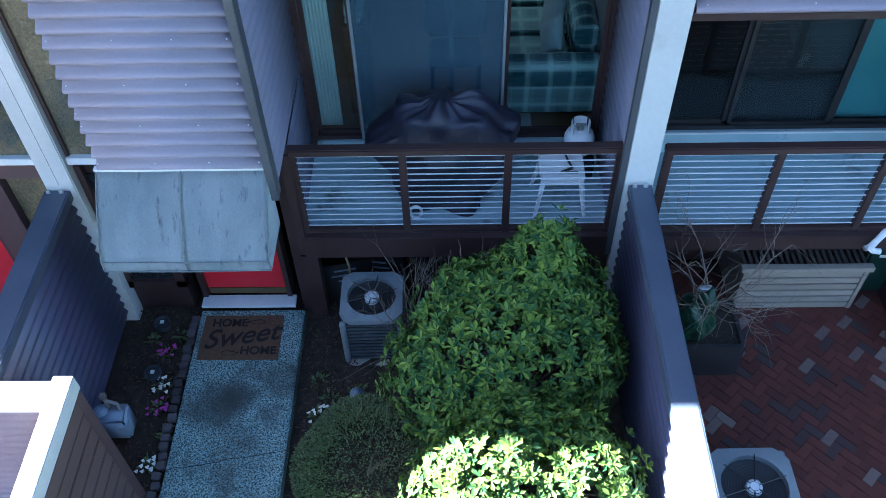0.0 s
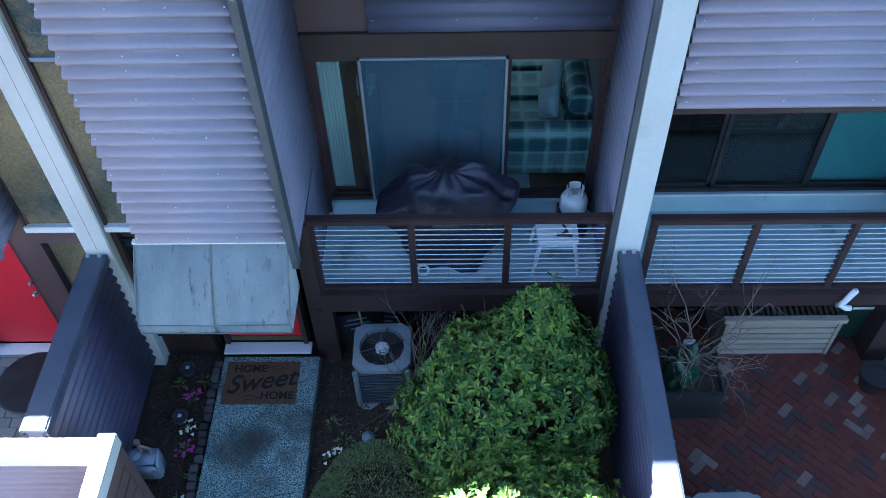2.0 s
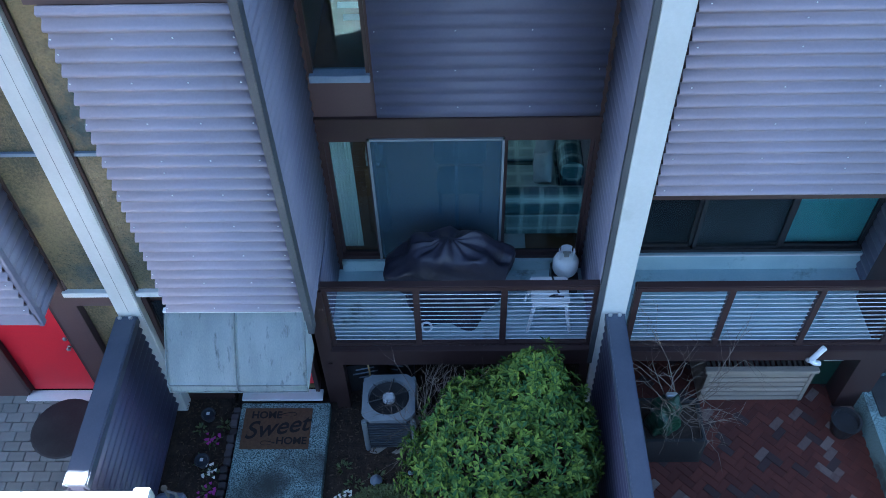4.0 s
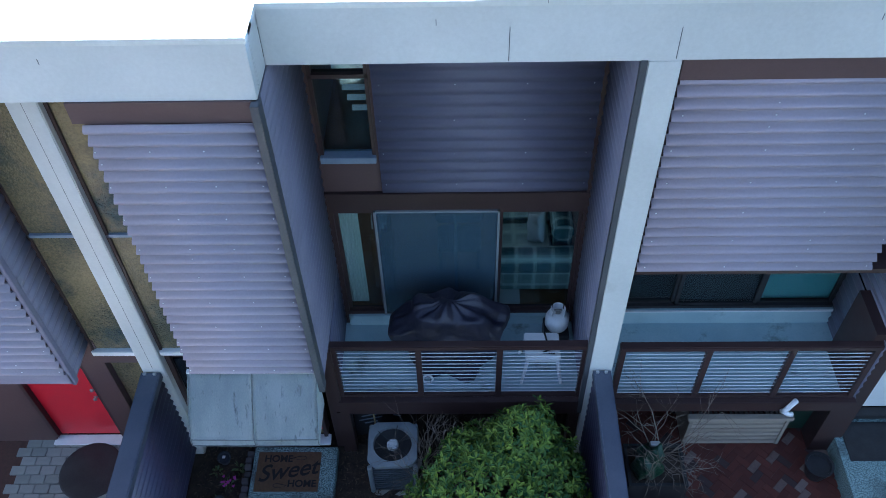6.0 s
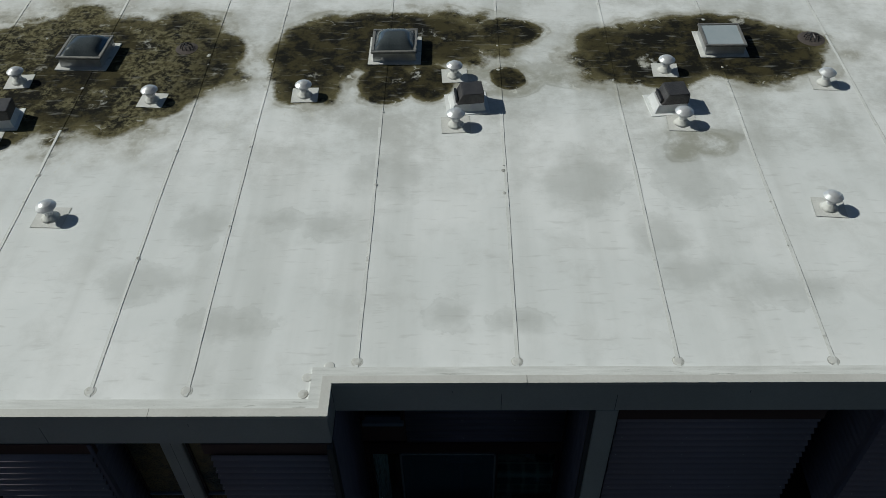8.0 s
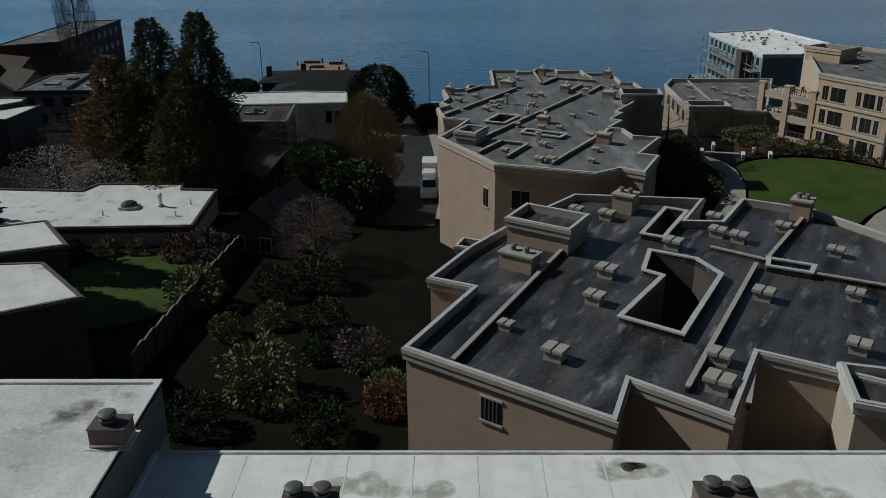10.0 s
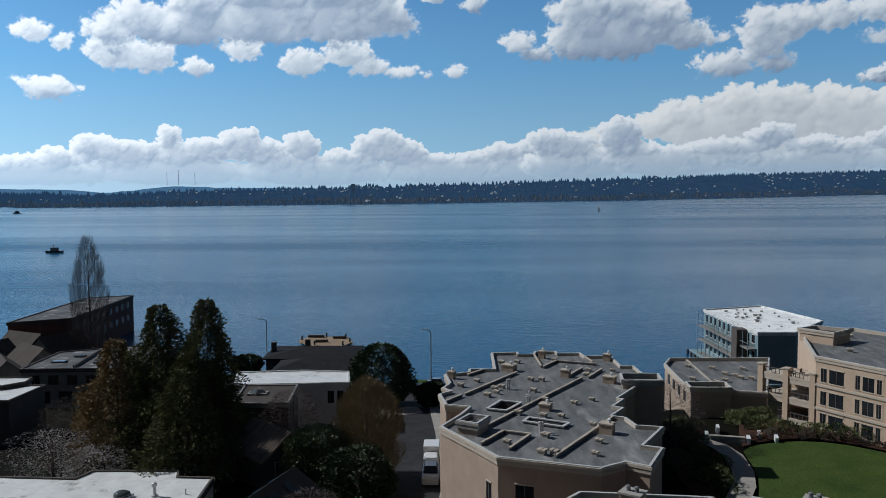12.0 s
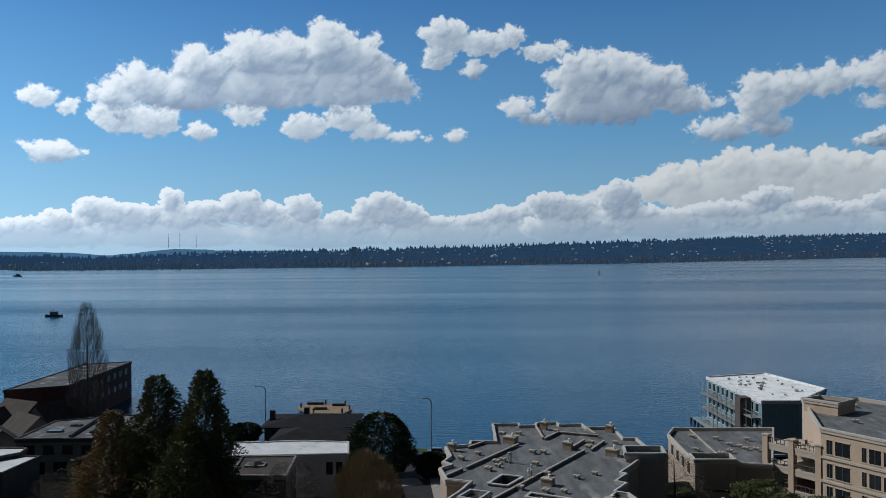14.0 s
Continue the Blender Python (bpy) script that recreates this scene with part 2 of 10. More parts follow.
M["leaf"] = surf("glossy_leaf", (0.010, 0.052, 0.024), (0.150, 0.215, 0.034), 3, 0.5, 0.06, 60, rnd=0.85, spec=0.10)
M["leaf_box"] = surf("boxwood_leaf", (0.045, 0.075, 0.026), (0.13, 0.165, 0.06), 4, 0.5, 0.05, 60, rnd=0.75)
M["leaf_dark"] = surf("dark_leaf", (0.012, 0.026, 0.010), (0.04, 0.06, 0.022), 0.6, 0.6, 0.05, 20, rnd=0.6, spec=0.2)
M["conifer"] = surf("conifer_needles", (0.022, 0.032, 0.016), (0.18, 0.175, 0.075), 0.4, 0.75, 0.05, 10, rnd=0.6, spec=0.1)
M["cedar"] = surf("bronze_cedar", (0.10, 0.072, 0.028), (0.31, 0.21, 0.09), 0.4, 0.75, 0.05, 10, rnd=0.6)
M["willow"] = surf("willow_twigs", (0.13, 0.10, 0.052), (0.30, 0.235, 0.125), 0.6, 0.85, 0.05, 10, rnd=0.6)
M["grey_twigs"] = surf("grey_twigs", (0.07, 0.055, 0.05), (0.15, 0.12, 0.11), 0.6, 0.85, 0.05, 10, rnd=0.6)
M["blossom"] = surf("pale_blossom", (0.26, 0.235, 0.225), (0.52, 0.48, 0.46), 0.6, 0.8, 0.05, 10, rnd=0.6)
M["petal_white"] = surf("white_petal", (0.7, 0.7, 0.6), (0.85, 0.85, 0.78), 20, 0.7, 0.0, 60, rnd=0.4)
M["petal_pink"] = surf("magenta_petal", (0.35, 0.03, 0.25), (0.5, 0.07, 0.38), 20, 0.7, 0.0, 60, rnd=0.4)
M["slate_blue"] = surf("blue_grey_paint", (0.15, 0.20, 0.27), (0.22, 0.27, 0.35), 6, 0.5, 0.05, 60)
M["chimney"] = surf("chimney_cladding", (0.11, 0.075, 0.065), (0.16, 0.11, 0.095), 3, 0.75, 0.15, 40)
M["old_steel"] = surf("weathered_steel", (0.20, 0.20, 0.19), (0.34, 0.33, 0.31), 8, 0.55, 0.1, 50, metal=0.4)
M["cap_pale"] = surf("pale_metal_coping", (0.42, 0.42, 0.41), (0.56, 0.56, 0.545), 0.8, 0.6, 0.1, 12, dirt_or_reflection=(0.30, 0.29, 0.27), dirt_or_reflection_at=0.6)
M["trim_pale"] = surf("beige_stucco_trim", (0.40, 0.345, 0.28), (0.50, 0.435, 0.36), 0.6, 0.9, 0.1, 12)
# lighter copy of the tan stucco, with sunlight put into the colour
M["stucco_sun"] = surf("sun_lightened_stucco", (0.42, 0.32, 0.235), (0.52, 0.40, 0.30), 0.6, 0.9, 0.15, 12, dirt_or_reflection=(0.34, 0.25, 0.18), dirt_or_reflection_at=0.62, dirt_or_reflection_scale=0.4)
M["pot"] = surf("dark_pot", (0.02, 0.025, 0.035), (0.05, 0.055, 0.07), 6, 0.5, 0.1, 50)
M["stucco"] = surf("tan_stucco", (0.33, 0.25, 0.19), (0.41, 0.315, 0.245), 0.6, 0.9, 0.15, 12, dirt_or_reflection=(0.25, 0.19, 0.145), dirt_or_reflection_at=0.6, dirt_or_reflection_scale=0.4)
M["stucco_trim"] = surf("pale_stucco_trim", (0.30, 0.28, 0.255), (0.42, 0.395, 0.36), 0.6, 0.9, 0.1, 12)
M["tar"] = surf("tar_roof", (0.014, 0.013, 0.013), (0.085, 0.084, 0.086), 0.5, 0.5, 0.25, 9, dirt_or_reflection=(0.25, 0.255, 0.265), dirt_or_reflection_at=0.565, dirt_or_reflection_scale=0.7, span=(0.60, 0.92), stretch=(1.4, 0.36, 1.0), turn=29)
M["tar_pale"] = surf("grey_tar_roof", (0.075, 0.078, 0.08), (0.20, 0.205, 0.205), 0.7, 0.75, 0.2, 9, dirt_or_reflection=(0.33, 0.33, 0.32), dirt_or_reflection_at=0.57, dirt_or_reflection_scale=0.22, span=(0.55, 0.95), stretch=(1.7, 0.45, 1.0))
M["tall_wall"] = surf("dark_grey_render", (0.09, 0.092, 0.088), (0.14, 0.142, 0.135), 0.6, 0.85, 0.1, 12)
M["window_dark"] = surf("dark_window_glass", (0.010, 0.013, 0.016), (0.022, 0.027, 0.032), 1.0, 0.08, 0.0, 10)
M["roof_grey"] = surf("grey_roofing", (0.10, 0.105, 0.11), (0.20, 0.205, 0.21), 0.5, 0.85, 0.15, 8, dirt_or_reflection=(0.30, 0.30, 0.29), dirt_or_reflection_at=0.62, dirt_or_reflection_scale=0.3)
M["roof_dark"] = surf("dark_roofing", (0.012, 0.012, 0.014), (0.030, 0.030, 0.032), 0.5, 0.85, 0.15, 8, spec=0.1)
M["roof_patchy"] = surf("patchy_grey_roofing", (0.055, 0.058, 0.062), (0.16, 0.165, 0.17), 0.35, 0.85, 0.15, 8, dirt_or_reflection=(0.48, 0.48, 0.47), dirt_or_reflection_at=0.54, dirt_or_reflection_scale=0.25, spec=0.2, span=(0.6, 0.9))
M["wall_red"] = surf("red_brown_wall", (0.085, 0.032, 0.024), (0.14, 0.055, 0.042), 0.6, 0.85, 0.1, 12)
M["roof_umber"] = surf("umber_roofing", (0.055, 0.047, 0.040), (0.10, 0.088, 0.078), 0.6, 0.85, 0.2, 8, dirt_or_reflection=(0.14, 0.13, 0.115), dirt_or_reflection_at=0.6, dirt_or_reflection_scale=0.4, spec=0.1)
M["roof_white"] = surf("white_roofing", (0.54, 0.55, 0.55), (0.76, 0.77, 0.77), 0.5, 0.7, 0.05, 8, dirt_or_reflection=(0.17, 0.17, 0.15), dirt_or_reflection_at=0.575, dirt_or_reflection_scale=0.4)
M["tile"] = surf("clay_tile", (0.10, 0.075, 0.06), (0.25, 0.19, 0.145), 2.0, 0.8, 0.2, 20, rnd=0.5)
M["wall_pale"] = surf("pale_wall", (0.48, 0.48, 0.47), (0.58, 0.58, 0.56), 0.6, 0.85, 0.1, 12)
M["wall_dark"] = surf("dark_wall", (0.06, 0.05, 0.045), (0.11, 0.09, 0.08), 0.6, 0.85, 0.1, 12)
M["wall_grey"] = surf("grey_wall", (0.18, 0.17, 0.16), (0.27, 0.26, 0.24), 0.6, 0.85, 0.1, 12)
M["wall_blue"] = surf("blue_cladding", (0.16, 0.24, 0.27), (0.22, 0.31, 0.34), 0.6, 0.7, 0.1, 12)
M["asphalt"] = surf("asphalt", (0.022, 0.022, 0.024), (0.050, 0.050, 0.052), 0.6, 0.9, 0.3, 20, dirt_or_reflection=(0.075, 0.072, 0.07), dirt_or_reflection_at=0.62, dirt_or_reflection_scale=0.2, spec=0.1)
M["concrete"] = surf("concrete", (0.26, 0.24, 0.21), (0.38, 0.35, 0.31), 0.8, 0.9, 0.2, 20)
M["lawn"] = surf("lawn_grass", (0.026, 0.054, 0.010), (0.072, 0.105, 0.024), 0.25, 0.9, 0.9, 4, spec=0.1, dirt_or_reflection=(0.065, 0.075, 0.026), dirt_or_reflection_at=0.54, dirt_or_reflection_scale=1.1)
# near-black: the shade over the gardens is put into the soil colour
M["soil"] = surf("shade_black_soil", (0.004, 0.004, 0.003), (0.012, 0.012, 0.007), 0.35, 0.95, 0.6, 5, spec=0.05)
M["wood_floor"] = surf("wood_floor", (0.13, 0.065, 0.03), (0.2, 0.11, 0.055), 3, 0.4, 0.1, 40)
# low grey puts the unlit look of the rooms into the wall colour
M["room_dark"] = surf("dimmed_room_wall", (0.10, 0.10, 0.10), (0.15, 0.15, 0.15), 2, 0.8, 0.05, 30)
M["screen"] = surf("fly_screen", (0.014, 0.016, 0.02), (0.024, 0.027, 0.032), 2, 0.8, 0.05, 60)
M["fabric_white"] = surf("white_fabric", (0.5, 0.52, 0.52), (0.62, 0.64, 0.64), 5, 0.9, 0.2, 60)
M["glass"] = glass("clear_glass")


def mesh_screen(name, colour, share):
    """Fine woven mesh that dims what lies behind it."""
    m = bpy.data.materials.new(name)
    m.use_nodes = True
    n, link = m.node_tree.nodes, m.node_tree.links.new
    clear, mix = n.new("ShaderNodeBsdfTransparent"), n.new("ShaderNodeMixShader")
    n["Principled BSDF"].inputs["Base Color"].default_value = (*colour, 1)
    n["Principled BSDF"].inputs["Roughness"].default_value = 0.7
    mix.inputs[0].default_value = share
    link(clear.outputs[0], mix.inputs[1])
    link(n["Principled BSDF"].outputs[0], mix.inputs[2])
    link(mix.outputs[0], n["Material Output"].inputs[0])
    return m


def thin_cloth(name, colour, share):
    """Cloth that lets some light through from behind."""
    m = bpy.data.materials.new(name)
    m.use_nodes = True
    n, link = m.node_tree.nodes, m.node_tree.links.new
    back, mix = n.new("ShaderNodeBsdfTranslucent"), n.new("ShaderNodeMixShader")
    back.inputs[0].default_value = (*colour, 1)
    n["Principled BSDF"].inputs["Base Color"].default_value = (*colour, 1)
    n["Principled BSDF"].inputs["Roughness"].default_value = 0.85
    mix.inputs[0].default_value = share
    link(n["Principled BSDF"].outputs[0], mix.inputs[1])
    link(back.outputs[0], mix.inputs[2])
    link(mix.outputs[0], n["Material Output"].inputs[0])
    return m


M["teal_blind"] = thin_cloth("teal_roller_blind", (0.20, 0.52, 0.56), 0.35)
M["blind"] = thin_cloth("vertical_blind", (0.80, 0.88, 0.88), 0.45)
# blue in the mesh colour paints the sky's reflection from the glass
M["sky_tinted_mesh"] = mesh_screen("sky_tinted_mesh", (0.036, 0.085, 0.125), 0.46)
# dark teal blotches are a painted reflection of the slate bay side
M["glass_amber"] = surf("amber_glass_with_reflection", (0.075, 0.075, 0.05), (0.26, 0.20, 0.105), 0.8, 0.14, 1.0, 42, dirt_or_reflection=(0.02, 0.05, 0.055), dirt_or_reflection_at=0.50, dirt_or_reflection_scale=0.9, detail=2.0, span=(0.55, 0.9))


def plaid():
    """Teal plaid cloth with pale and dark crossing stripes."""
    m = bpy.data.materials.new("teal_plaid")
    m.use_nodes = True
    n, link = m.node_tree.nodes, m.node_tree.links.new
    p = n["Principled BSDF"]
    sep = n.new("ShaderNodeSeparateXYZ")
    link(n.new("ShaderNodeTexCoord").outputs["Object"], sep.inputs[0])
    total = None
    for axis, size in (("X", 0.24), ("Y", 0.24), ("Z", 0.24)):
        for width, shift, weight in ((0.86, 0.0, 0.55), (0.9, 0.12, 0.5), (0.55, 0.3, -0.22)):
            a = n.new("ShaderNodeMath")
            a.operation = "MULTIPLY_ADD"
            a.inputs[1].default_value, a.inputs[2].default_value = 1 / size, shift
            link(sep.outputs[axis], a.inputs[0])
            f = n.new("ShaderNodeMath")
            f.operation = "FRACT"
            link(a.outputs[0], f.inputs[0])
            g = n.new("ShaderNodeMath")
            g.operation = "GREATER_THAN"
            g.inputs[1].default_value = width
            link(f.outputs[0], g.inputs[0])
            w = n.new("ShaderNodeMath")
            w.operation = "MULTIPLY_ADD"
            w.inputs[1].default_value = weight * 0.6
            link(g.outputs[0], w.inputs[0])
            if total:
                link(total, w.inputs[2])
            else:
                w.inputs[2].default_value = 0.22
            total = w.outputs[0]
    r = n.new("ShaderNodeValToRGB")
    r.color_ramp.elements[0].color, r.color_ramp.elements[1].color = (0.022, 0.085, 0.105, 1), (0.46, 0.62, 0.58, 1)
    link(total, r.inputs[0])
    link(r.outputs[0], p.inputs["Base Color"])
    p.inputs["Roughness"].default_value = 0.9
    return m


M["plaid"] = plaid()

# ---- levels and lines of the terrace ----
ROOF = 6.90
FASCIA = 6.345
DECK = 1.14
FACE = 6.07      # entrance wall
BAY = 5.53       # front of the projecting bays
BACK = 7.26      # glazed wall behind the balconies
FRONT = 5.98     # front of the fins


def corrugated(a, b, up, pitch, depth, inset=0.0):
    """A ribbed sheet between plan points a and b, from up[0] to up[1], ribs level, with real thickness."""
    bm = bmesh.new()
    a, b = Vector((*a, 0)), Vector((*b, 0))
    out = (b - a).normalized().cross(Vector((0, 0, 1)))
    n = max(4, int((up[1] - up[0]) / pitch * 10))
    rows = []
    for i in range(n + 1):
        z = up[0] + (up[1] - up[0]) * i / n
        s = depth * (0.5 - 0.5 * math.cos(2 * math.pi * (z - up[0]) / pitch)) ** 0.75
        rows.append([bm.verts.new(p + out * (s + k) + Vector((0, 0, z))) for k in (0.0, -0.006) for p in (a, b)])
    for r, q in zip(rows, rows[1:]):
        bm.faces.new((r[0], r[1], q[1], q[0]))
        bm.faces.new((r[3], r[2], q[2], q[3]))
        bm.faces.new((r[2], r[0], q[0], q[2]))
        bm.faces.new((r[1], r[3], q[3], q[1]))
    for r in (rows[0], rows[-1]):
        bm.faces.new((r[0], r[2], r[3], r[1]))
    return bm


def screws(spots, r=0.008):
    """Small round screw heads facing the camera's side of a wall."""
    bm = bmesh.new()
    for x, y, z in spots:
        ring = [bm.verts.new((x + r * math.cos(k * math.pi / 3), y, z + r * math.sin(k * math.pi / 3))) for k in range(6)]
        tip = bm.verts.new((x, y - 0.005, z))
        for k in range(6):
            bm.faces.new((ring[k], ring[(k + 1) % 6], tip))
    return bm


def clad(name, a, b, up, mat, label, pitch=0.133, depth=0.068, dots=True):
    wall = tagged(part(name, corrugated(a, b, up, pitch, depth), mat, None, label, True), "", "", "", "structure")
    if dots and abs(a[1] - b[1]) < 0.01:
        x0, x1 = min(a[0], b[0]), max(a[0], b[0])
        rng = random.Random(len(name) + int(a[0] * 10))
        spots = []
        k = 1
        while up[0] + k * pitch < up[1]:
            for f in (0.03, 0.36, 0.68, 0.97):
                if k % 3 == 1 or rng.random() < 0.08:
                    spots.append((x0 + (x1 - x0) * f + rng.uniform(-0.02, 0.02), a[1] - depth - 0.004, up[0] + k * pitch))
            k += 1
        part("screw_heads", screws(spots), M["alu"], wall)
    return wall


# ---- ground of the courts ----
def plan(x0, x1, y0, y1, z, step=0.5, wave=0.0):
    bm = bmesh.new()
    nx, ny = max(1, int((x1 - x0) / step)), max(1, int((y1 - y0) / step))
    g = [[bm.verts.new((x0 + (x1 - x0) * i / nx, y0 + (y1 - y0) * j / ny, z + wave * noise.noise((i * 0.7, j * 0.7, 3)))) for i in range(nx + 1)] for j in range(ny + 1)]
    for j in range(ny):
        for i in range(nx):
            bm.faces.new((g[j][i], g[j][i + 1], g[j + 1][i + 1], g[j + 1][i]))
    return bm


structure("garden_bed_floor", plan(-3.5, 1.9, -2.5, 7.3, -0.17, 0.12, 0.035), M["mulch"], "dark bark mulch garden bed")
def path_stain(m, spots):
    """Dark mossy stains of their own shape on the path, mixed over what the surface has."""
    n, link = m.node_tree.nodes, m.node_tree.links.new
    sock = n["Principled BSDF"].inputs["Base Color"]
    src = sock.links[0].from_socket
    co = n.new("ShaderNodeTexCoord").outputs["Object"]
    for x, y, r, share in spots:
        d, t, a, r_, mx = n.new("ShaderNodeVectorMath"), n.new("ShaderNodeTexNoise"), n.new("ShaderNodeMath"), n.new("ShaderNodeMapRange"), n.new("ShaderNodeMix")
        d.operation, a.operation, mx.data_type = "DISTANCE", "MULTIPLY_ADD", "RGBA"
        d.inputs[1].default_value = (x, y, -0.02)
        t.inputs["Scale"].default_value, t.inputs["Detail"].default_value, t.inputs["Roughness"].default_value = 5.0, 8, 0.7
        link(co, d.inputs[0])
        link(co, t.inputs["Vector"])
        a.inputs[1].default_value = -0.9 * r
        link(t.outputs["Fac"], a.inputs[0])
        link(d.outputs["Value"], a.inputs[2])
        r_.inputs["From Min"].default_value, r_.inputs["From Max"].default_value, r_.inputs["To Max"].default_value = r * 0.95, r * 0.25, share
        link(a.outputs[0], r_.inputs["Value"])
        link(r_.outputs[0], mx.inputs["Factor"])
        link(src, mx.inputs["A"])
        mx.inputs["B"].default_value = (0.038, 0.042, 0.038, 1)
        src = mx.outputs["Result"]
    link(src, sock)


path_stain(M["aggregate"], ((-2.24, 4.80, 0.26, 0.7), (-2.03, 4.88, 0.17, 0.6), (-1.62, 5.12, 0.2, 0.45), (-1.95, 4.2, 0.3, 0.3), (-1.75, 3.3, 0.5, 0.6)))
walkway = structure("pavement_walkway", boxes((-2.60, -1.47, -2.0, 6.0, -0.22, -0.02), bevel=0.012), M["aggregate"], "exposed aggregate concrete entrance path with a crack")

M["trim_dark"] = surf("dark_corner_trim", (0.05, 0.055, 0.065), (0.08, 0.085, 0.095), 3, 0.5, 0.04, 40)
# ---- terrace walls ----
structure("wall_entrance", boxes((-3.33, -2.72, FACE + 0.08, FACE + 0.25, -0.3, 2.6), (-1.50, -1.354, FACE + 0.02, FACE + 0.25, -0.3, 2.6)), M["brown"], "dark brown painted entrance wall")
structure("wall_entrance_lintel", boxes((-2.72, -1.50, FACE + 0.02, FACE + 0.25, 2.12, 2.5)), M["brown"])
structure("wall_bay_core", boxes((-2.76, -1.36, BAY + 0.02, 21.0, 2.52, FASCIA)), M["brown_light"])
structure("wall_left_bay_core", boxes((-5.57, -4.17, BAY + 0.02, 21.0, 2.38, FASCIA), (-12.0, -5.57, 7.3, 21.0, -0.3, FASCIA)), M["brown_light"])
clad("wall_bay_front", (-2.755, BAY), (-1.375, BAY), (2.57, 6.14), M["corr"], "pale mauve corrugated metal cladding")
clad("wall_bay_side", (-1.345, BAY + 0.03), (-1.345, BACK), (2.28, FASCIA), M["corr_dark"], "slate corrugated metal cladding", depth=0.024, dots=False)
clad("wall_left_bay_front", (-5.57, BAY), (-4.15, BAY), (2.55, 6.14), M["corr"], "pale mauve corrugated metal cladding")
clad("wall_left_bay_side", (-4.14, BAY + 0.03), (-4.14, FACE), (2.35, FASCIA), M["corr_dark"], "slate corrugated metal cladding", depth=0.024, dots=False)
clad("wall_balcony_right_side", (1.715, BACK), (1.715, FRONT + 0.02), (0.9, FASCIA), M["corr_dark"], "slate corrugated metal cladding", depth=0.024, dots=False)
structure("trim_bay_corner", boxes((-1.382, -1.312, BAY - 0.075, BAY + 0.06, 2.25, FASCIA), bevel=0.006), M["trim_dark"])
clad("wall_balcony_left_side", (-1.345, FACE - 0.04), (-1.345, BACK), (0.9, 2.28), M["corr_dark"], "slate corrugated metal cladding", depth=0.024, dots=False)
structure("trim_recess_edge_right", boxes((1.680, 1.737, FRONT - 0.006, FRONT + 0.05, 0.9, FASCIA), bevel=0.004), M["trim_dark"])
structure("trim_recess_edge_left", boxes((-1.39, -1.305, FACE - 0.075, FACE - 0.03, 0.9, 2.26), bevel=0.004), M["brown"])
structure("trim_left_bay", boxes((-5.6, -4.13, BAY - 0.02, BAY + 0.10, 2.36, 2.55), bevel=0.006), M["corr_dark"])
structure("trim_left_bay_corner", boxes((-4.16, -4.11, BAY - 0.02, BAY + 0.06, 2.34, FASCIA), bevel=0.006), M["corr_dark"])
structure("trim_bay_head", boxes((-2.84, -1.34, BAY - 0.005, BAY + 0.05, 6.14, FASCIA)), M["brown_light"])
structure("trim_left_bay_head", boxes((-5.6, -4.1, BAY - 0.005, BAY + 0.05, 6.14, FASCIA)), M["brown_light"])
structure("wall_fin_right", boxes((1.735, 2.01, FRONT, 21.0, -0.3, FASCIA), bevel=0.01), M["white"], "white painted party wall fin")
structure("trim_fin_joint", boxes((-3.473, -3.469, FRONT - 0.001, FRONT + 0.01, 1.95, FASCIA - 0.02)), M["trim_dark"])
structure("wall_fin_left", boxes((-3.61, -3.33, FRONT, 21.0, -0.3, FASCIA), bevel=0.01), M["white"], "white painted party wall fin")
structure("wall_recess_back", boxes((-1.34, 1.72, BACK + 0.02, BACK + 0.2, 6.30, FASCIA), (-1.34, -1.30, BACK + 0.02, BACK + 0.2, 3.34, 6.3), (-0.69, 1.72, BACK + 0.02, BACK + 0.2, 3.34, 6.3), (-1.30, -0.69, BACK + 0.02, BACK + 0.2, 3.34, 4.10)), M["brown_light"], "brown upper storey wall in the recess")
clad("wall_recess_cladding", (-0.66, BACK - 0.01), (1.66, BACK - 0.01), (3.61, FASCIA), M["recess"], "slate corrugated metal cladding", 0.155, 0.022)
structure("trim_recess_beam", boxes((-1.335, 1.715, BACK - 0.03, BACK + 0.1, 3.34, 3.61), bevel=0.006), M["brown"])
structure("trim_recess_posts", boxes((-1.335, -1.27, BACK - 0.02, BACK + 0.1, DECK, 3.34), (1.655, 1.715, BACK - 0.02, BACK + 0.1, DECK, FASCIA)), M["brown"])
structure("ceiling_recess", boxes((-1.34, 1.72, FRONT + 0.03, BACK + 0.02, FASCIA - 0.02, FASCIA + 0.06)), M["white"])
structure("balcony_floor", boxes((-1.335, 1.715, 6.0, BACK + 0.05, DECK - 0.06, DECK)), M["deck"], "grey coated balcony deck with mossy stains")
structure("trim_balcony_edge", boxes((-1.335, 1.715, 5.98, 6.065, 0.87, DECK + 0.025), bevel=0.008), M["brown"], "dark brown balcony edge beam")
structure("wall_under_balcony", boxes((-1.4, 1.74, 6.95, 7.1, -0.3, DECK - 0.06)), M["brown"])
structure("trim_balcony_post", boxes((-1.39, -1.22, 6.0, 6.14, -0.2, 0.87), (1.60, 1.72, 6.0, 6.14, -0.2, 0.87)), M["brown"])
structure("ceiling_entry", boxes((-2.76, -1.34, BAY + 0.02, FACE + 0.1, 2.46, 2.52)), M["brown"])

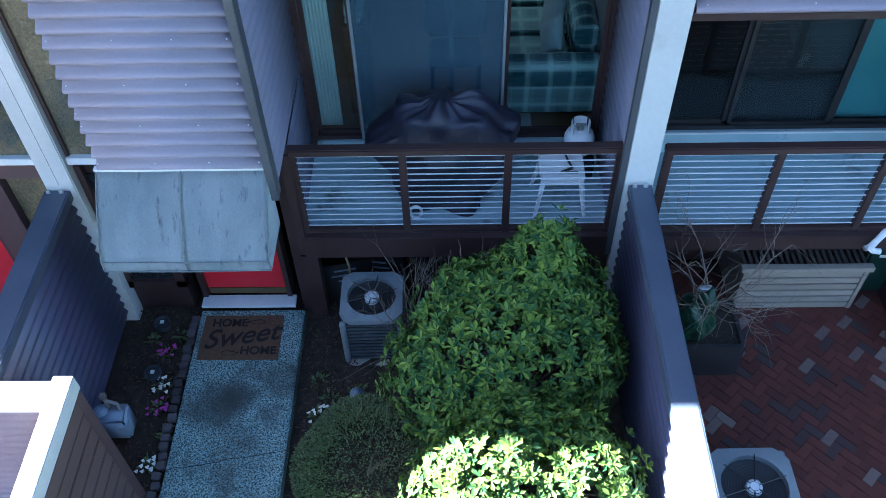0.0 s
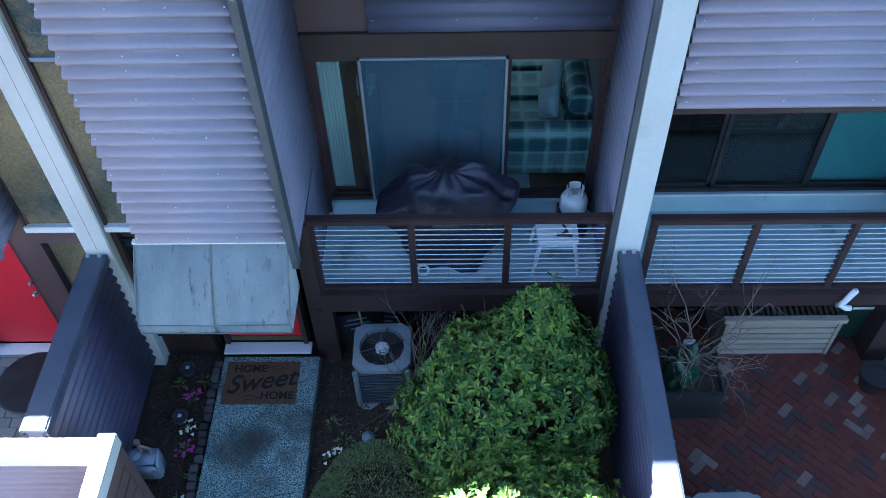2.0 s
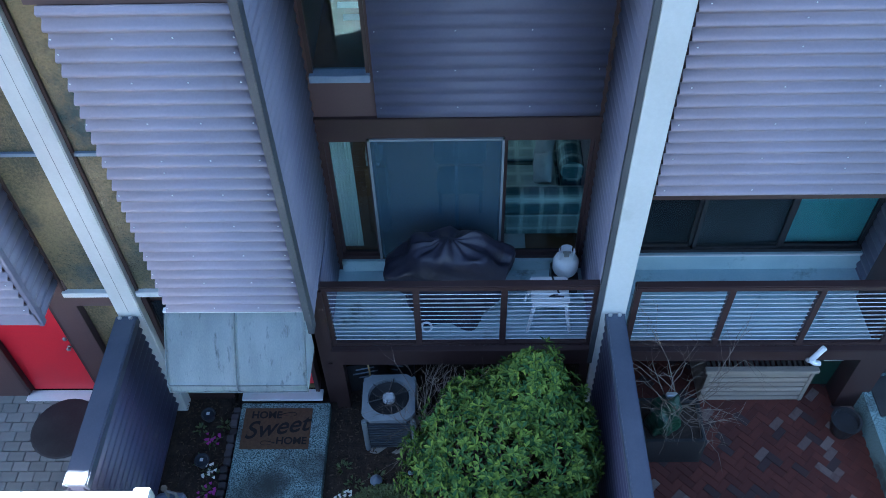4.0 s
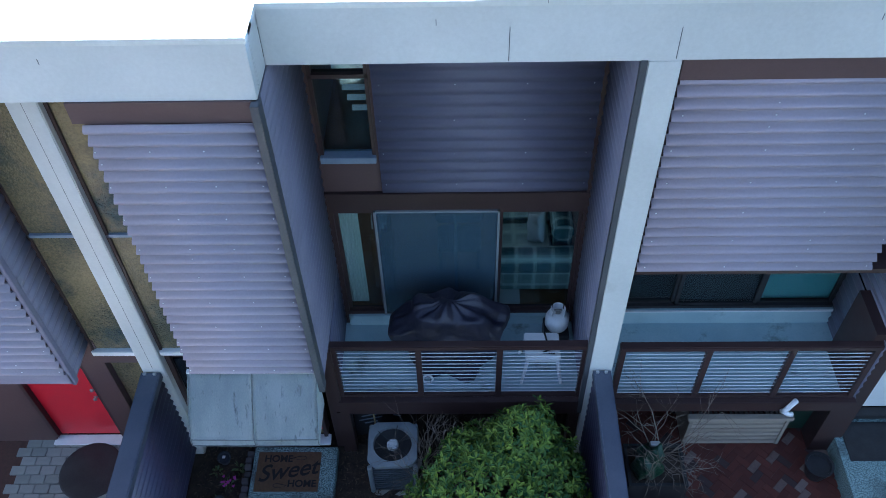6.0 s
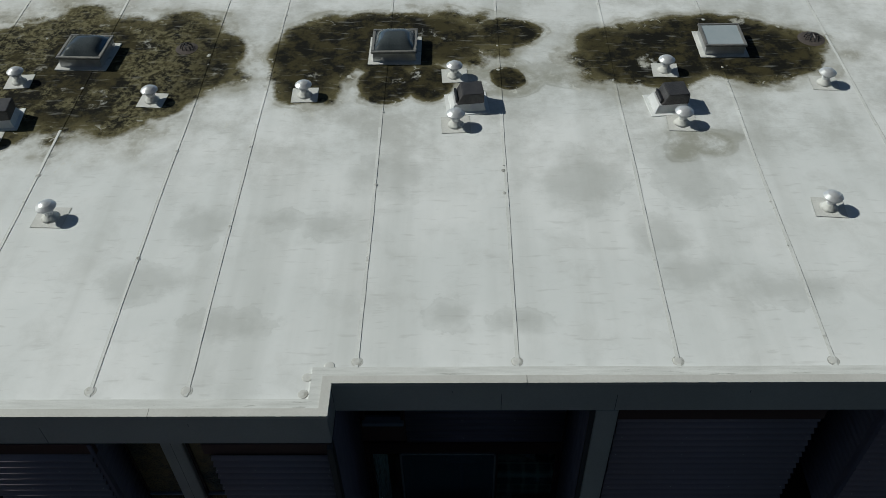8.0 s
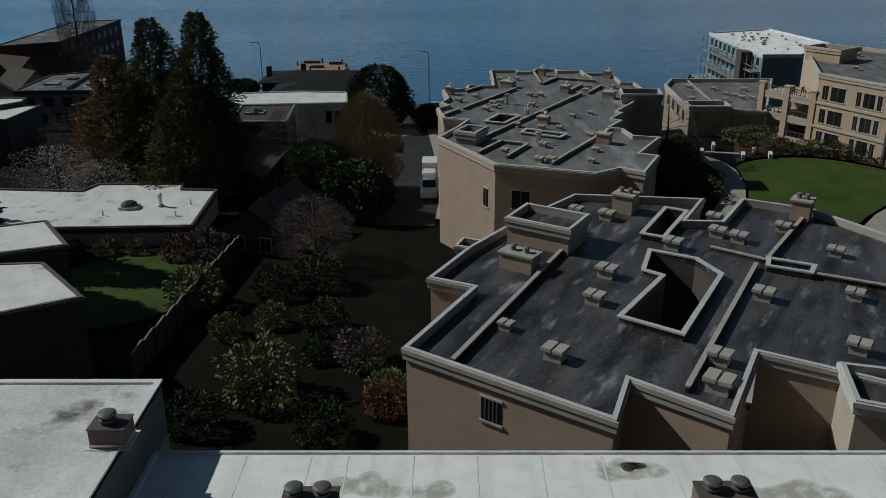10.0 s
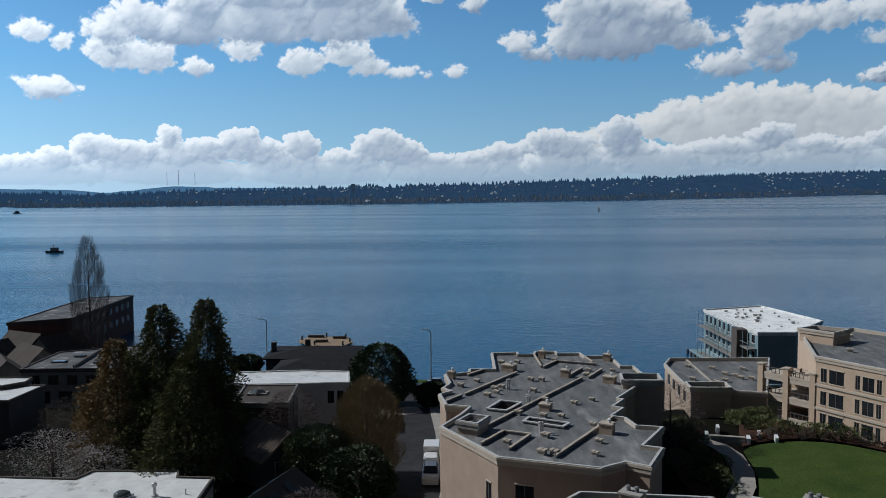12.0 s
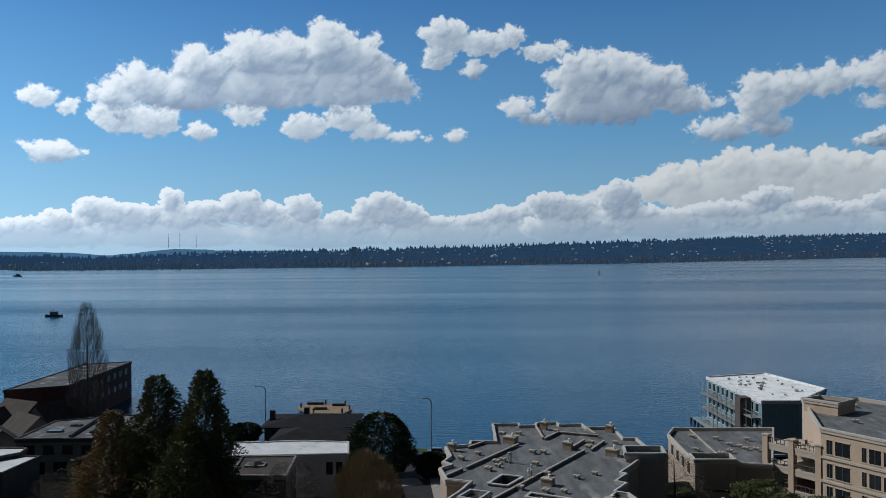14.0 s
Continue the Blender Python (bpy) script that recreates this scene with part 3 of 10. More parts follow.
# fascia and roof edge with the step between the two halves
structure("wall_fascia_left", boxes((-5.61, -1.33, 5.54, 5.66, FASCIA, ROOF - 0.02), (-1.45, -1.33, 5.66, 5.98, FASCIA, ROOF - 0.02), (-5.61, -5.49, 5.66, 5.98, FASCIA, ROOF - 0.02), (-24.0, -5.61, 5.98, 6.10, FASCIA, ROOF - 0.02), bevel=0.006), M["white"], "white painted roof fascia")
structure("wall_fascia_right", boxes((-1.33, 26.0, 5.98, 6.10, FASCIA, ROOF - 0.02), bevel=0.006), M["white"], "white painted roof fascia")
for k, (x, z0, z1) in enumerate(((0.05, 6.70, 6.87), (0.62, 6.36, 6.68), (3.45, 6.70, 6.87), (1.95, 6.36, 6.66), (-2.9, 6.70, 6.87), (-4.6, 6.36, 6.68))):
    y = 5.5385 if x < -1.33 else 5.9785
    structure("trim_fascia_joint", boxes((x, x + 0.006, y, y + 0.004, z0, z1)), M["trim_dark"])
structure("trim_fascia_line", boxes((-5.615, -1.325, 5.532, 5.54, ROOF - 0.14, ROOF - 0.02), (-1.32, 26.0, 5.972, 5.98, ROOF - 0.14, ROOF - 0.02)), M["white"])
structure("ceiling_soffit", boxes((-24.0, -5.61, 6.1, 7.3, FASCIA, FASCIA + 0.04), (-5.49, -4.17, 5.66, 6.3, FASCIA, FASCIA + 0.04), (-3.33, -1.45, 5.66, 6.3, FASCIA, FASCIA + 0.04), (2.01, 26.0, 6.1, 7.4, FASCIA, FASCIA + 0.04)), M["white"])
ROOF_EDGE = ((-24.0, -5.63, 5.955), (-5.63, -1.31, 5.515), (-1.31, 26.0, 5.955))


def narrow_window(name, x0, x1):
    """Tall strip of pebbled glass beside a fin, with metal bars between the lights."""
    w = tagged(part(name, boxes((x0, x0 + 0.03, FACE - 0.02, FACE + 0.06, 2.2, FASCIA), (x1 - 0.03, x1, FACE - 0.02, FACE + 0.06, 2.2, FASCIA)), M["brown"], None, "tall strip window of amber pebbled glass"), "", "", "", "structure")
    part("pane", boxes((x0 + 0.03, x1 - 0.03, FACE + 0.01, FACE + 0.03, 2.24, 4.215)), M["glass_amber"], w)
    part("pane", boxes((x0 + 0.03, x1 - 0.03, FACE + 0.01, FACE + 0.03, 4.255, FASCIA)), M["glass_amber"], w)
    part("window_bar", boxes((x0, x1, FACE - 0.02, FACE + 0.05, 4.215, 4.255)), M["slate_blue"], w)
    part("window_sill", boxes((x0, x1, FACE - 0.05, FACE + 0.05, 2.16, 2.24), bevel=0.006), M["metal_white"], w)
    return w


narrow_window("window_1", -3.325, -2.80)
narrow_window("window_2", -4.13, -3.615)
structure("wall_backing", boxes((-4.14, -3.61, FACE + 0.06, FACE + 0.2, 2.1, FASCIA), (-3.33, -2.78, FACE + 0.06, FACE + 0.2, 2.1, FASCIA)), M["brown"])


M["brass"] = surf("dull_brass", (0.09, 0.075, 0.03), (0.15, 0.125, 0.055), 6, 0.4, 0.05, 50, metal=0.5)


def front_door(name, x0, x1, side, mat_door):
    """Panel door in a brown frame, with a metal sill, a side light and handles."""
    d = tagged(part(name, boxes((x0 + 0.05, x1 - 0.05, FACE + 0.10, FACE + 0.15, 0.06, 2.1), bevel=0.004), mat_door, None, "plain red entrance door, closed"), "", "", "", "structure")
    part("door_frame", boxes((x0, x0 + 0.05, FACE + 0.02, FACE + 0.2, 0.1, 2.12), (x1 - 0.05, x1, FACE + 0.02, FACE + 0.2, 0.1, 2.12), (x0, x1, FACE + 0.02, FACE + 0.2, 2.1, 2.16)), M["brown"], d)
    part("door_sill", boxes((x0 - 0.03, x1 + 0.03, FACE - 0.06, FACE + 0.1, 0.0, 0.035), bevel=0.006), M["metal_white"], d, "white metal door sill")
    part("kick_plate", boxes((x0 + 0.06, x1 - 0.06, FACE + 0.09, FACE + 0.098, 0.08, 0.17)), M["brass"], d, "dull brass kick plate") if side > 0 else None
    hx = x1 - 0.14 if side < 0 else x0 + 0.14
    part("door_handle", lathe([(0.02, 0), (0.03, 0.01), (0.012, 0.02), (0.03, 0.05), (0.0, 0.07)], 10), M["old_steel"], d).matrix_basis = pose(hx, FACE + 0.1, 1.02, 90)
    part("lock", lathe([(0.028, 0), (0.028, 0.015), (0.015, 0.03)], 10), M["old_steel"], d).matrix_basis = pose(hx, FACE + 0.1, 1.18, 90)
    return d


front_door("door_1", -2.57, -1.60, 1, M["red"])
front_door("door_2", -5.35, -4.37, -1, M["red"])
structure("wall_left_entrance", boxes((-9.0, -5.35, FACE + 0.02, FACE + 0.25, -0.3, 2.4), (-4.37, -4.08, FACE + 0.0, FACE + 0.25, -0.3, 2.4), (-4.08, -3.61, FACE, FACE + 0.25, 1.95, 2.2), (-4.08, -3.61, FACE, FACE + 0.25, -0.3, 0.45), (-5.35, -4.37, FACE + 0.02, FACE + 0.25, 2.16, 2.4)), M["brown_light"], "brown painted entrance wall")
structure("window_3", boxes((-4.06, -3.63, FACE + 0.08, FACE + 0.1, 0.47, 1.93)), M["glass_amber"], "amber pebbled side light")
structure("window_4", boxes((-3.30, -2.76, FACE + 0.05, FACE + 0.07, 0.4, 1.95)), M["window_dark"], "dark side light")
structure("trim_side_light", boxes((-3.32, -3.26, FACE, FACE + 0.09, 0.3, 2.1), (-2.80, -2.70, FACE, FACE + 0.09, 0.0, 2.1), (-3.32, -2.70, FACE, FACE + 0.09, 0.30, 0.40)), M["brown"])


# ---- awning ----
def awning():
    a = thing("awning", "weathered grey canvas awning over the red entrance door", "awning")
    prof = [(5.56, 2.585), (5.31, 2.35), (5.075, 2.075), (5.015, 1.985), (5.005, 1.875)]
    for name, x0, x1 in (("canvas", -2.81, -2.09), ("canvas", -2.098, -1.375)):
        bm = bmesh.new()
        nx = 14
        rows = []
        fine = []
        for i in range(25):
            s = i / 24 * (len(prof) - 1)
            k = min(int(s), len(prof) - 2)
            f = s - k
            fine.append((prof[k][0] + (prof[k + 1][0] - prof[k][0]) * f, prof[k][1] + (prof[k + 1][1] - prof[k][1]) * f))
        for y, z in fine:
            rows.append([bm.verts.new((x0 + (x1 - x0) * i / nx, y + 0.006 * noise.noise((i * 0.5, y * 6, x0)), z - 0.018 * math.sin(math.pi * i / nx) * (1 if z > 2.0 else 0.3) + 0.012 * noise.noise((i * 0.6, y * 7, 9 + x0)))) for i in range(nx + 1)])
        for r, q in zip(rows, rows[1:]):
            for i in range(nx):
                bm.faces.new((r[i], q[i], q[i + 1], r[i + 1]))
        ext = bmesh.ops.solidify(bm, geom=bm.faces[:], thickness=0.006)
        part(name, bm, M["awning"], a, smooth=True)
    for x in (-2.815, -1.385):
        bm = bmesh.new()
        outline = [(5.56, 2.58), (5.31, 2.345), (5.075, 2.07), (5.015, 1.98), (5.01, 1.885), (5.54, 1.885)]
        f0 = [bm.verts.new((x, y, z)) for y, z in outline]
        f1 = [bm.verts.new((x + 0.012, y, z)) for y, z in outline]
        bm.faces.new(f0)
        bm.faces.new(f1[::-1])
        for i in range(len(outline)):
            j = (i + 1) % len(outline)
            bm.faces.new((f0[j], f0[i], f1[i], f1[j]))
        part("side_flap", bm, M["awning"], a)
    bm = bmesh.new()
    tube(bm, [(-2.80, 5.07, 1.975), (-1.38, 5.07, 1.975)], 0.014)
    tube(bm, [(-2.79, 5.07, 1.975), (-2.79, 5.55, 1.99)], 0.012)
    tube(bm, [(-1.40, 5.07, 1.975), (-1.40, 5.55, 1.99)], 0.012)
    part("frame", bm, M["galv"], a)
    for x in (-2.806, -2.094, -1.378):
        part("piping", tube(bmesh.new(), [(x, y - 0.004, z + 0.004) for y, z in prof], 0.007, sides=5), M["awning_edge"], a)
    for y, z in (prof[3], prof[4]):
        part("piping", tube(bmesh.new(), [(-2.81, y - 0.004, z), (-2.09, y - 0.006, z - 0.008), (-1.375, y - 0.004, z)], 0.006, sides=5), M["awning_edge"], a)
    part("head_rail", boxes((-2.81, -1.375, BAY - 0.03, BAY + 0.02, 2.57, 2.598)), M["metal_white"], a)


awning()


# ---- railings ----
def railing(x_posts, y, label):
    r = thing("balcony_railing", label, "railing", "balcony railings")
    x0, x1 = x_posts[0], x_posts[-1]
    part("top_rail", boxes((x0 - 0.04, x1 + 0.04, y - 0.05, y + 0.05, 2.20, 2.28), bevel=0.012), M["brown"], r)
    part("bottom_rail", boxes((x0 - 0.02, x1 + 0.02, y - 0.03, y + 0.03, DECK + 0.02, DECK + 0.07), bevel=0.006), M["brown"], r)
    for x in x_posts:
        part("post", boxes((x - 0.035, x + 0.035, y - 0.035, y + 0.035, 0.95, 2.21), bevel=0.006), M["brown"], r)
    for k in range(13):
        z = DECK + 0.11 + k * 0.0765
        part("wire", tube(bmesh.new(), [(x0, y, z), ((x0 + x1) / 2, y, z - 0.004), (x1, y, z)], 0.0058, sides=5), M["wire"], r)
    return r


railing([-1.295, -0.29, 0.675, 1.68], 6.09, "dark brown metal railing with level steel wires")
railing([2.11, 3.12, 4.09, 5.05], 6.06, "dark brown metal railing with level steel wires")

# ---- neighbour on the other side of the fin ----
clad("wall_neighbour_front", (2.03, 6.045), (4.42, 6.045), (3.65, 6.14), M["corr"], "pale mauve corrugated metal cladding")
structure("wall_neighbour_core", boxes((2.02, 4.40, 6.06, 21.0, 3.64, FASCIA)), M["brown_light"])
structure("trim_neighbour_head", boxes((2.02, 4.45, 5.99, 6.05, 6.14, FASCIA)), M["brown_light"])
structure("wall_neighbour_recess", boxes((4.40, 5.2, BACK - 0.02, BACK + 0.15, 3.5, 4.1), (4.40, 5.2, BACK - 0.02, BACK + 0.15, 5.6, FASCIA)), M["brown_light"])
structure("window_5", boxes((4.44, 5.1, BACK, BACK + 0.03, 4.1, 5.6)), M["window_dark"], "dark upper window with a pale frame")
structure("trim_window", boxes((4.42, 5.15, BACK - 0.04, BACK, 4.06, 4.14), (4.42, 5.15, BACK - 0.04, BACK, 5.0, 5.05), (4.42, 4.47, BACK - 0.04, BACK, 4.1, 5.6)), M["brown"])
structure("balcony_floor_neighbour", boxes((2.01, 5.12, 6.0, 7.4, DECK - 0.06, DECK)), M["deck"], "blue-grey coated balcony deck")
structure("trim_neighbour_edge", boxes((2.01, 5.12, 5.95, 6.035, 0.97, DECK + 0.025), bevel=0.008), M["brown"])
structure("wall_under_neighbour", boxes((2.01, 5.3, 6.9, 7.05, -0.3, DECK - 0.06)), M["brown"])
structure("ceiling_neighbour", boxes((2.01, 5.12, 6.03, 7.4, 3.60, 3.66)), M["brown"])
clad("wall_neighbour_side", (5.12, 7.3), (5.12, 5.98), (2.3, FASCIA), M["corr_dark"], "slate corrugated metal cladding", depth=0.024, dots=False)
clad("wall_neighbour_side_low", (5.12, 7.3), (5.12, 6.02), (0.9, 2.3), M["corr_dark"], "slate corrugated metal cladding", depth=0.024, dots=False)
structure("wall_next_bay", boxes((5.14, 12.0, 5.99, 21.0, 2.4, FASCIA)), M["brown_light"])
clad("wall_next_bay_front", (5.12, 5.96), (9.0, 5.96), (2.42, 6.14), M["corr"], "pale mauve corrugated metal cladding")
structure("trim_next_corner", boxes((5.08, 5.14, 5.92, 6.02, 2.34, FASCIA), bevel=0.006), M["corr_dark"])
structure("wall_next_entry", boxes((4.98, 5.34, 6.10, 6.75, -0.4, 2.4), (6.4, 12.0, 6.4, 6.6, -0.4, 2.4)), M["brown"], "dark brown painted entrance wall")
door5 = tagged(part("door_5", boxes((5.40, 6.35, 6.50, 6.56, 0.16, 2.1), bevel=0.004), M["metal_white"], None, "plain white entrance door, closed"), "", "", "", "structure")
part("door_frame", boxes((5.34, 5.40, 6.42, 6.6, 0.1, 2.2), (6.35, 6.4, 6.42, 6.6, 0.1, 2.2), (5.34, 6.4, 6.42, 6.6, 2.1, 2.4)), M["brown"], door5)
part("door_sill", boxes((5.34, 6.4, 6.36, 6.5, 0.06, 0.14), bevel=0.006), M["black"], door5)
structure("pavement_next", boxes((5.25, 6.5, 2.0, 6.4, -0.4, 0.02)), M["aggregate"], "exposed aggregate entrance path")
single("entry_mat", boxes((5.36, 6.36, 5.75, 6.33, 0.02, 0.035), bevel=0.004), M["black"], "black rubber mat before the white door", "doormat")

# ---- sliding doors ----
structure("trim_slider_sill", boxes((-1.28, 1.66, BACK - 0.06, BACK + 0.08, DECK, DECK + 0.2), bevel=0.006), M["deck"])


def slider(name, xs, z0, z1, y, frame_mat, label):
    d = tagged(part(name, boxes((xs[0], xs[-1], y - 0.01, y + 0.09, z1 - 0.03, z1 + 0.03), (xs[0], xs[-1], y - 0.01, y + 0.09, z0 - 0.03, z0 + 0.03)), frame_mat, None, label), "", "", "", "structure")
    for k, (a, b) in enumerate(zip(xs, xs[1:])):
        yy = y + (0.03 if k % 2 else 0.06)
        part("sash", boxes((a, a + 0.045, yy - 0.02, yy + 0.02, z0, z1), (b - 0.045, b, yy - 0.02, yy + 0.02, z0, z1), (a, b, yy - 0.02, yy + 0.02, z0, z0 + 0.06), (a, b, yy - 0.02, yy + 0.02, z1 - 0.05, z1)), frame_mat, d)
        pane = part("pane", boxes((a + 0.03, b - 0.03, yy - 0.003, yy + 0.003, z0 + 0.04, z1 - 0.03)), M["glass"], d)
        pane.visible_shadow = False
    return d


slider("door_3", [-1.27, -0.78, 0.68, 1.66], DECK + 0.22, 3.32, BACK - 0.01, M["brown"], "sliding glass balcony door in a brown frame")
structure("door_3_screen_frame", boxes((-0.795, -0.768, BACK - 0.05, BACK - 0.02, 1.36, 3.34), (0.658, 0.685, BACK - 0.05, BACK - 0.02, 1.36, 3.34), (-0.795, 0.685, BACK - 0.05, BACK - 0.02, 3.315, 3.34)), M["ac_body"], "pale metal frame of the sliding screen")
structure("door_3_screen_mesh", boxes((-0.765, 0.655, BACK - 0.036, BACK - 0.034, 1.38, 3.31)), M["sky_tinted_mesh"], "fly mesh of the sliding screen, sky reflection painted in as blue").visible_shadow = False
structure("door_3_inner_stile", boxes((0.14, 0.18, BACK + 0.10, BACK + 0.13, 1.36, 3.3)), M["slate_blue"])
slider("door_4", [2.03, 3.03, 4.10, 5.10], DECK + 0.30, 3.55, BACK - 0.01, M["black"], "black framed sliding glass doors")
structure("trim_neighbour_sill", boxes((2.03, 5.12, BACK - 0.06, BACK + 0.05, DECK, DECK + 0.28)), M["deck"])
structure("trim_neighbour_sill_strip", boxes((2.03, 5.1, BACK - 0.075, BACK - 0.055, DECK + 0.262, DECK + 0.285)), M["metal_white"])
single("roller_blind", boxes((4.12, 5.08, BACK + 0.12, BACK + 0.135, 1.45, 3.5)), M["teal_blind"], "teal roller blind drawn down behind the glass door", "blind")
single("screen_panel", boxes((3.05, 4.10, BACK + 0.11, BACK + 0.12, 1.45, 3.5)), M["screen"], "dark mesh screen behind the glass door", "screen")

# upper window of the recess
uw = tagged(part("window_6", boxes((-1.30, -1.26, BACK, BACK + 0.1, 4.10, 6.3), (-0.73, -0.69, BACK, BACK + 0.1, 4.10, 6.3), (-1.30, -0.69, BACK, BACK + 0.1, 5.22, 5.27)), M["brown"], None, "upper window with slats built in for a reflection of blinds"), "", "", "", "structure")
part("window_sill", boxes((-1.30, -0.69, BACK - 0.05, BACK + 0.1, 4.10, 4.19), bevel=0.006), M["slate_blue"], uw)
part("pane", boxes((-1.26, -0.73, BACK + 0.05, BACK + 0.056, 4.2, 6.3)), M["glass"], uw).visible_shadow = False
# solid white slats behind the pane are built in place of reflected shutters
for k in range(9):
    part("slat", boxes((-1.10 + 0.04 * (k > 3) * (k - 3), -0.74, -0.03, 0.03, -0.003, 0.003)), M["fabric_white"], uw).matrix_basis = pose(0, BACK + 0.10, 5.85 - 0.135 * k, 40)

# ---- rooms behind the glass ----
def room(x0, x1, y0, y1, z0, z1, wall, floor_mat):
    structure("room_floor", boxes((x0, x1, y0, y1, z0 - 0.05, z0)), floor_mat)
    structure("room_wall", boxes((x0, x1, y1, y1 + 0.05, z0, z1), (x0 - 0.05, x0, y0, y1, z0, z1), (x1, x1 + 0.05, y0, y1, z0, z1)), wall)
    structure("room_ceiling", boxes((x0, x1, y0, y1, z1, z1 + 0.05)), wall)


def back_light(x0, x1, y, z0, z1, watts):
    """Unseen fill light added at the back of a room; no window is built there."""
    lamp = bpy.data.lights.new("room_fill_light", "AREA")
    lamp.shape, lamp.size, lamp.size_y, lamp.energy, lamp.color = "RECTANGLE", x1 - x0, z1 - z0, watts, (0.72, 0.86, 1.0)
    new("room_fill_light", lamp).matrix_world = look(((x0 + x1) / 2, y, (z0 + z1) / 2), ((x0 + x1) / 2, y - 3, (z0 + z1) / 2 - 0.8))


back_light(-1.1, 1.5, 10.3, 1.9, 3.3, 0.5)
back_light(2.3, 4.9, 9.5, 1.9, 3.4, 0.2)
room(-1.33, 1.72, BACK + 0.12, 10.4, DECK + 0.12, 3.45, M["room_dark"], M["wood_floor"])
# the neighbour's floor takes the near-black screen colour to darken the room
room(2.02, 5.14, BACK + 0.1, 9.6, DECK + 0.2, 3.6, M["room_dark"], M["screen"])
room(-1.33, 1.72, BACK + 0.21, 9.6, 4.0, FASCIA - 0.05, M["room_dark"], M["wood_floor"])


def sofa():
    s = thing("sofa", "teal plaid sofa beside the balcony door", "sofa", at=(1.22, 8.15, DECK + 0.12))
    for k in range(3):
        part("seat_cushion", boxes((-0.48, 0.26, -0.14 + 0.58 * k, 0.42 + 0.58 * k, 0.26, 0.45), bevel=0.05), M["plaid"], s)
    part("base", boxes((-0.45, 0.42, -0.15, 1.6, 0.08, 0.27), bevel=0.02), M["plaid"], s)
    bm = boxes((0.26, 0.50, -0.15, 1.6, 0.2, 0.82), bevel=0.05)
    tube(bm, [(0.36, -0.16, 0.84), (0.36, 1.61, 0.84)], 0.15, sides=16)
    part("backrest", bm, M["plaid"], s, smooth=False)
    for y in (-0.36, 1.78):
        bm = boxes((-0.48, 0.51, y - 0.17, y + 0.17, 0.08, 0.54), bevel=0.03)
        tube(bm, [(-0.50, y - 0.02, 0.55), (0.52, y - 0.02, 0.55)], 0.185, sides=18)
        part("armrest", bm, M["plaid"], s)


sofa()


def pillow(at, w, h, t, mat, turn, seed):
    """A square cushion: full in the middle, thin at the seam, with drawn-in corners and creases."""
    bm = bmesh.new()
    n = 18
    sides = []
    for side in (1, -1):
        grid = []
        for i in range(n + 1):
            line = []
            for j in range(n + 1):
                u, v = 2 * i / n - 1, 2 * j / n - 1
                full = max(0.0, (1 - u ** 4) * (1 - v ** 4)) ** 0.5
                pull = 1 - 0.10 * (1 - u * u) * v * v - 0.10 * (1 - v * v) * u * u
                crease = 0.22 * noise.noise((u * 2.2 + seed, v * 2.2, side)) + 0.14 * noise.noise((u * 6 + v * 3, v * 2 + seed, side))
                line.append(bm.verts.new((side * t * full * (0.9 + crease), u * w * pull, v * h * pull)))
            grid.append(line)
        for i in range(n):
            for j in range(n):
                q = (grid[i][j], grid[i + 1][j], grid[i + 1][j + 1], grid[i][j + 1])
                bm.faces.new(q if side > 0 else q[::-1])
        sides.append(grid)
    bmesh.ops.remove_doubles(bm, verts=bm.verts, dist=0.0008)
    single("cushion", bm, mat, "pale crumpled cushion on the plaid sofa", "cushion", "sofa cushions", smooth=True).matrix_basis = pose(*at, *turn)


M["cushion"] = surf("grey_blue_linen", (0.46, 0.54, 0.58), (0.60, 0.66, 0.70), 6, 0.9, 0.3, 60)
pillow((1.30, 8.66, DECK + 0.80), 0.25, 0.24, 0.08, M["cushion"], (38, 22, 6), 1.0)
pillow((1.25, 8.26, DECK + 0.76), 0.21, 0.21, 0.075, M["cushion"], (42, 20, 14), 5.0)
single("rug", boxes((0.62, 1.02, 7.42, 7.72, DECK + 0.122, DECK + 0.135), bevel=0.005), M["fabric_white"], "white cloth lying on the wooden floor", "cloth")
vb = thing("vertical_blinds", "pale green vertical blinds gathered at the side of the glass", "blind")
for k in range(19):
    part("slat", boxes((-0.011, 0.011, -0.0015, 0.0015, 1.40, 3.30)), M["blind"], vb).matrix_basis = pose(-1.33 + k * 0.0172, 7.41, 0, 0, 0, 52 if k % 2 else -28)
single("bookcase", boxes((-0.95, -0.70, 7.75, 8.1, DECK + 0.12, 2.4), bevel=0.01), M["wood_floor"], "wooden bookcase with papers beside the glass door", "bookcase")
for k, (z, w) in enumerate(((2.42, 0.16), (2.50, 0.2), (2.56, 0.13))):
    single("paper_stack", boxes((-0.92, -0.92 + w, 7.78, 8.0, z, z + 0.06), bevel=0.005), M["fabric_white"], "white papers stacked on the bookcase", "paper", "papers on the bookcase")
tv = thing("covered_chair", "pale chair standing behind the sliding glass", "chair", at=(0.2, 8.3, DECK + 0.12))
part("seat", boxes((-0.3, 0.3, -0.25, 0.25, 0.36, 0.45), bevel=0.04), M["fabric_white"], tv, smooth=True)
part("backrest", boxes((-0.34, 0.34, 0.2, 0.32, 0.45, 0.98), bevel=0.05), M["fabric_white"], tv, smooth=True)
for x in (-0.26, 0.26):
    for y in (-0.2, 0.22):
        part("leg", boxes((x - 0.02, x + 0.02, y - 0.02, y + 0.02, 0, 0.38)), M["black"], tv)


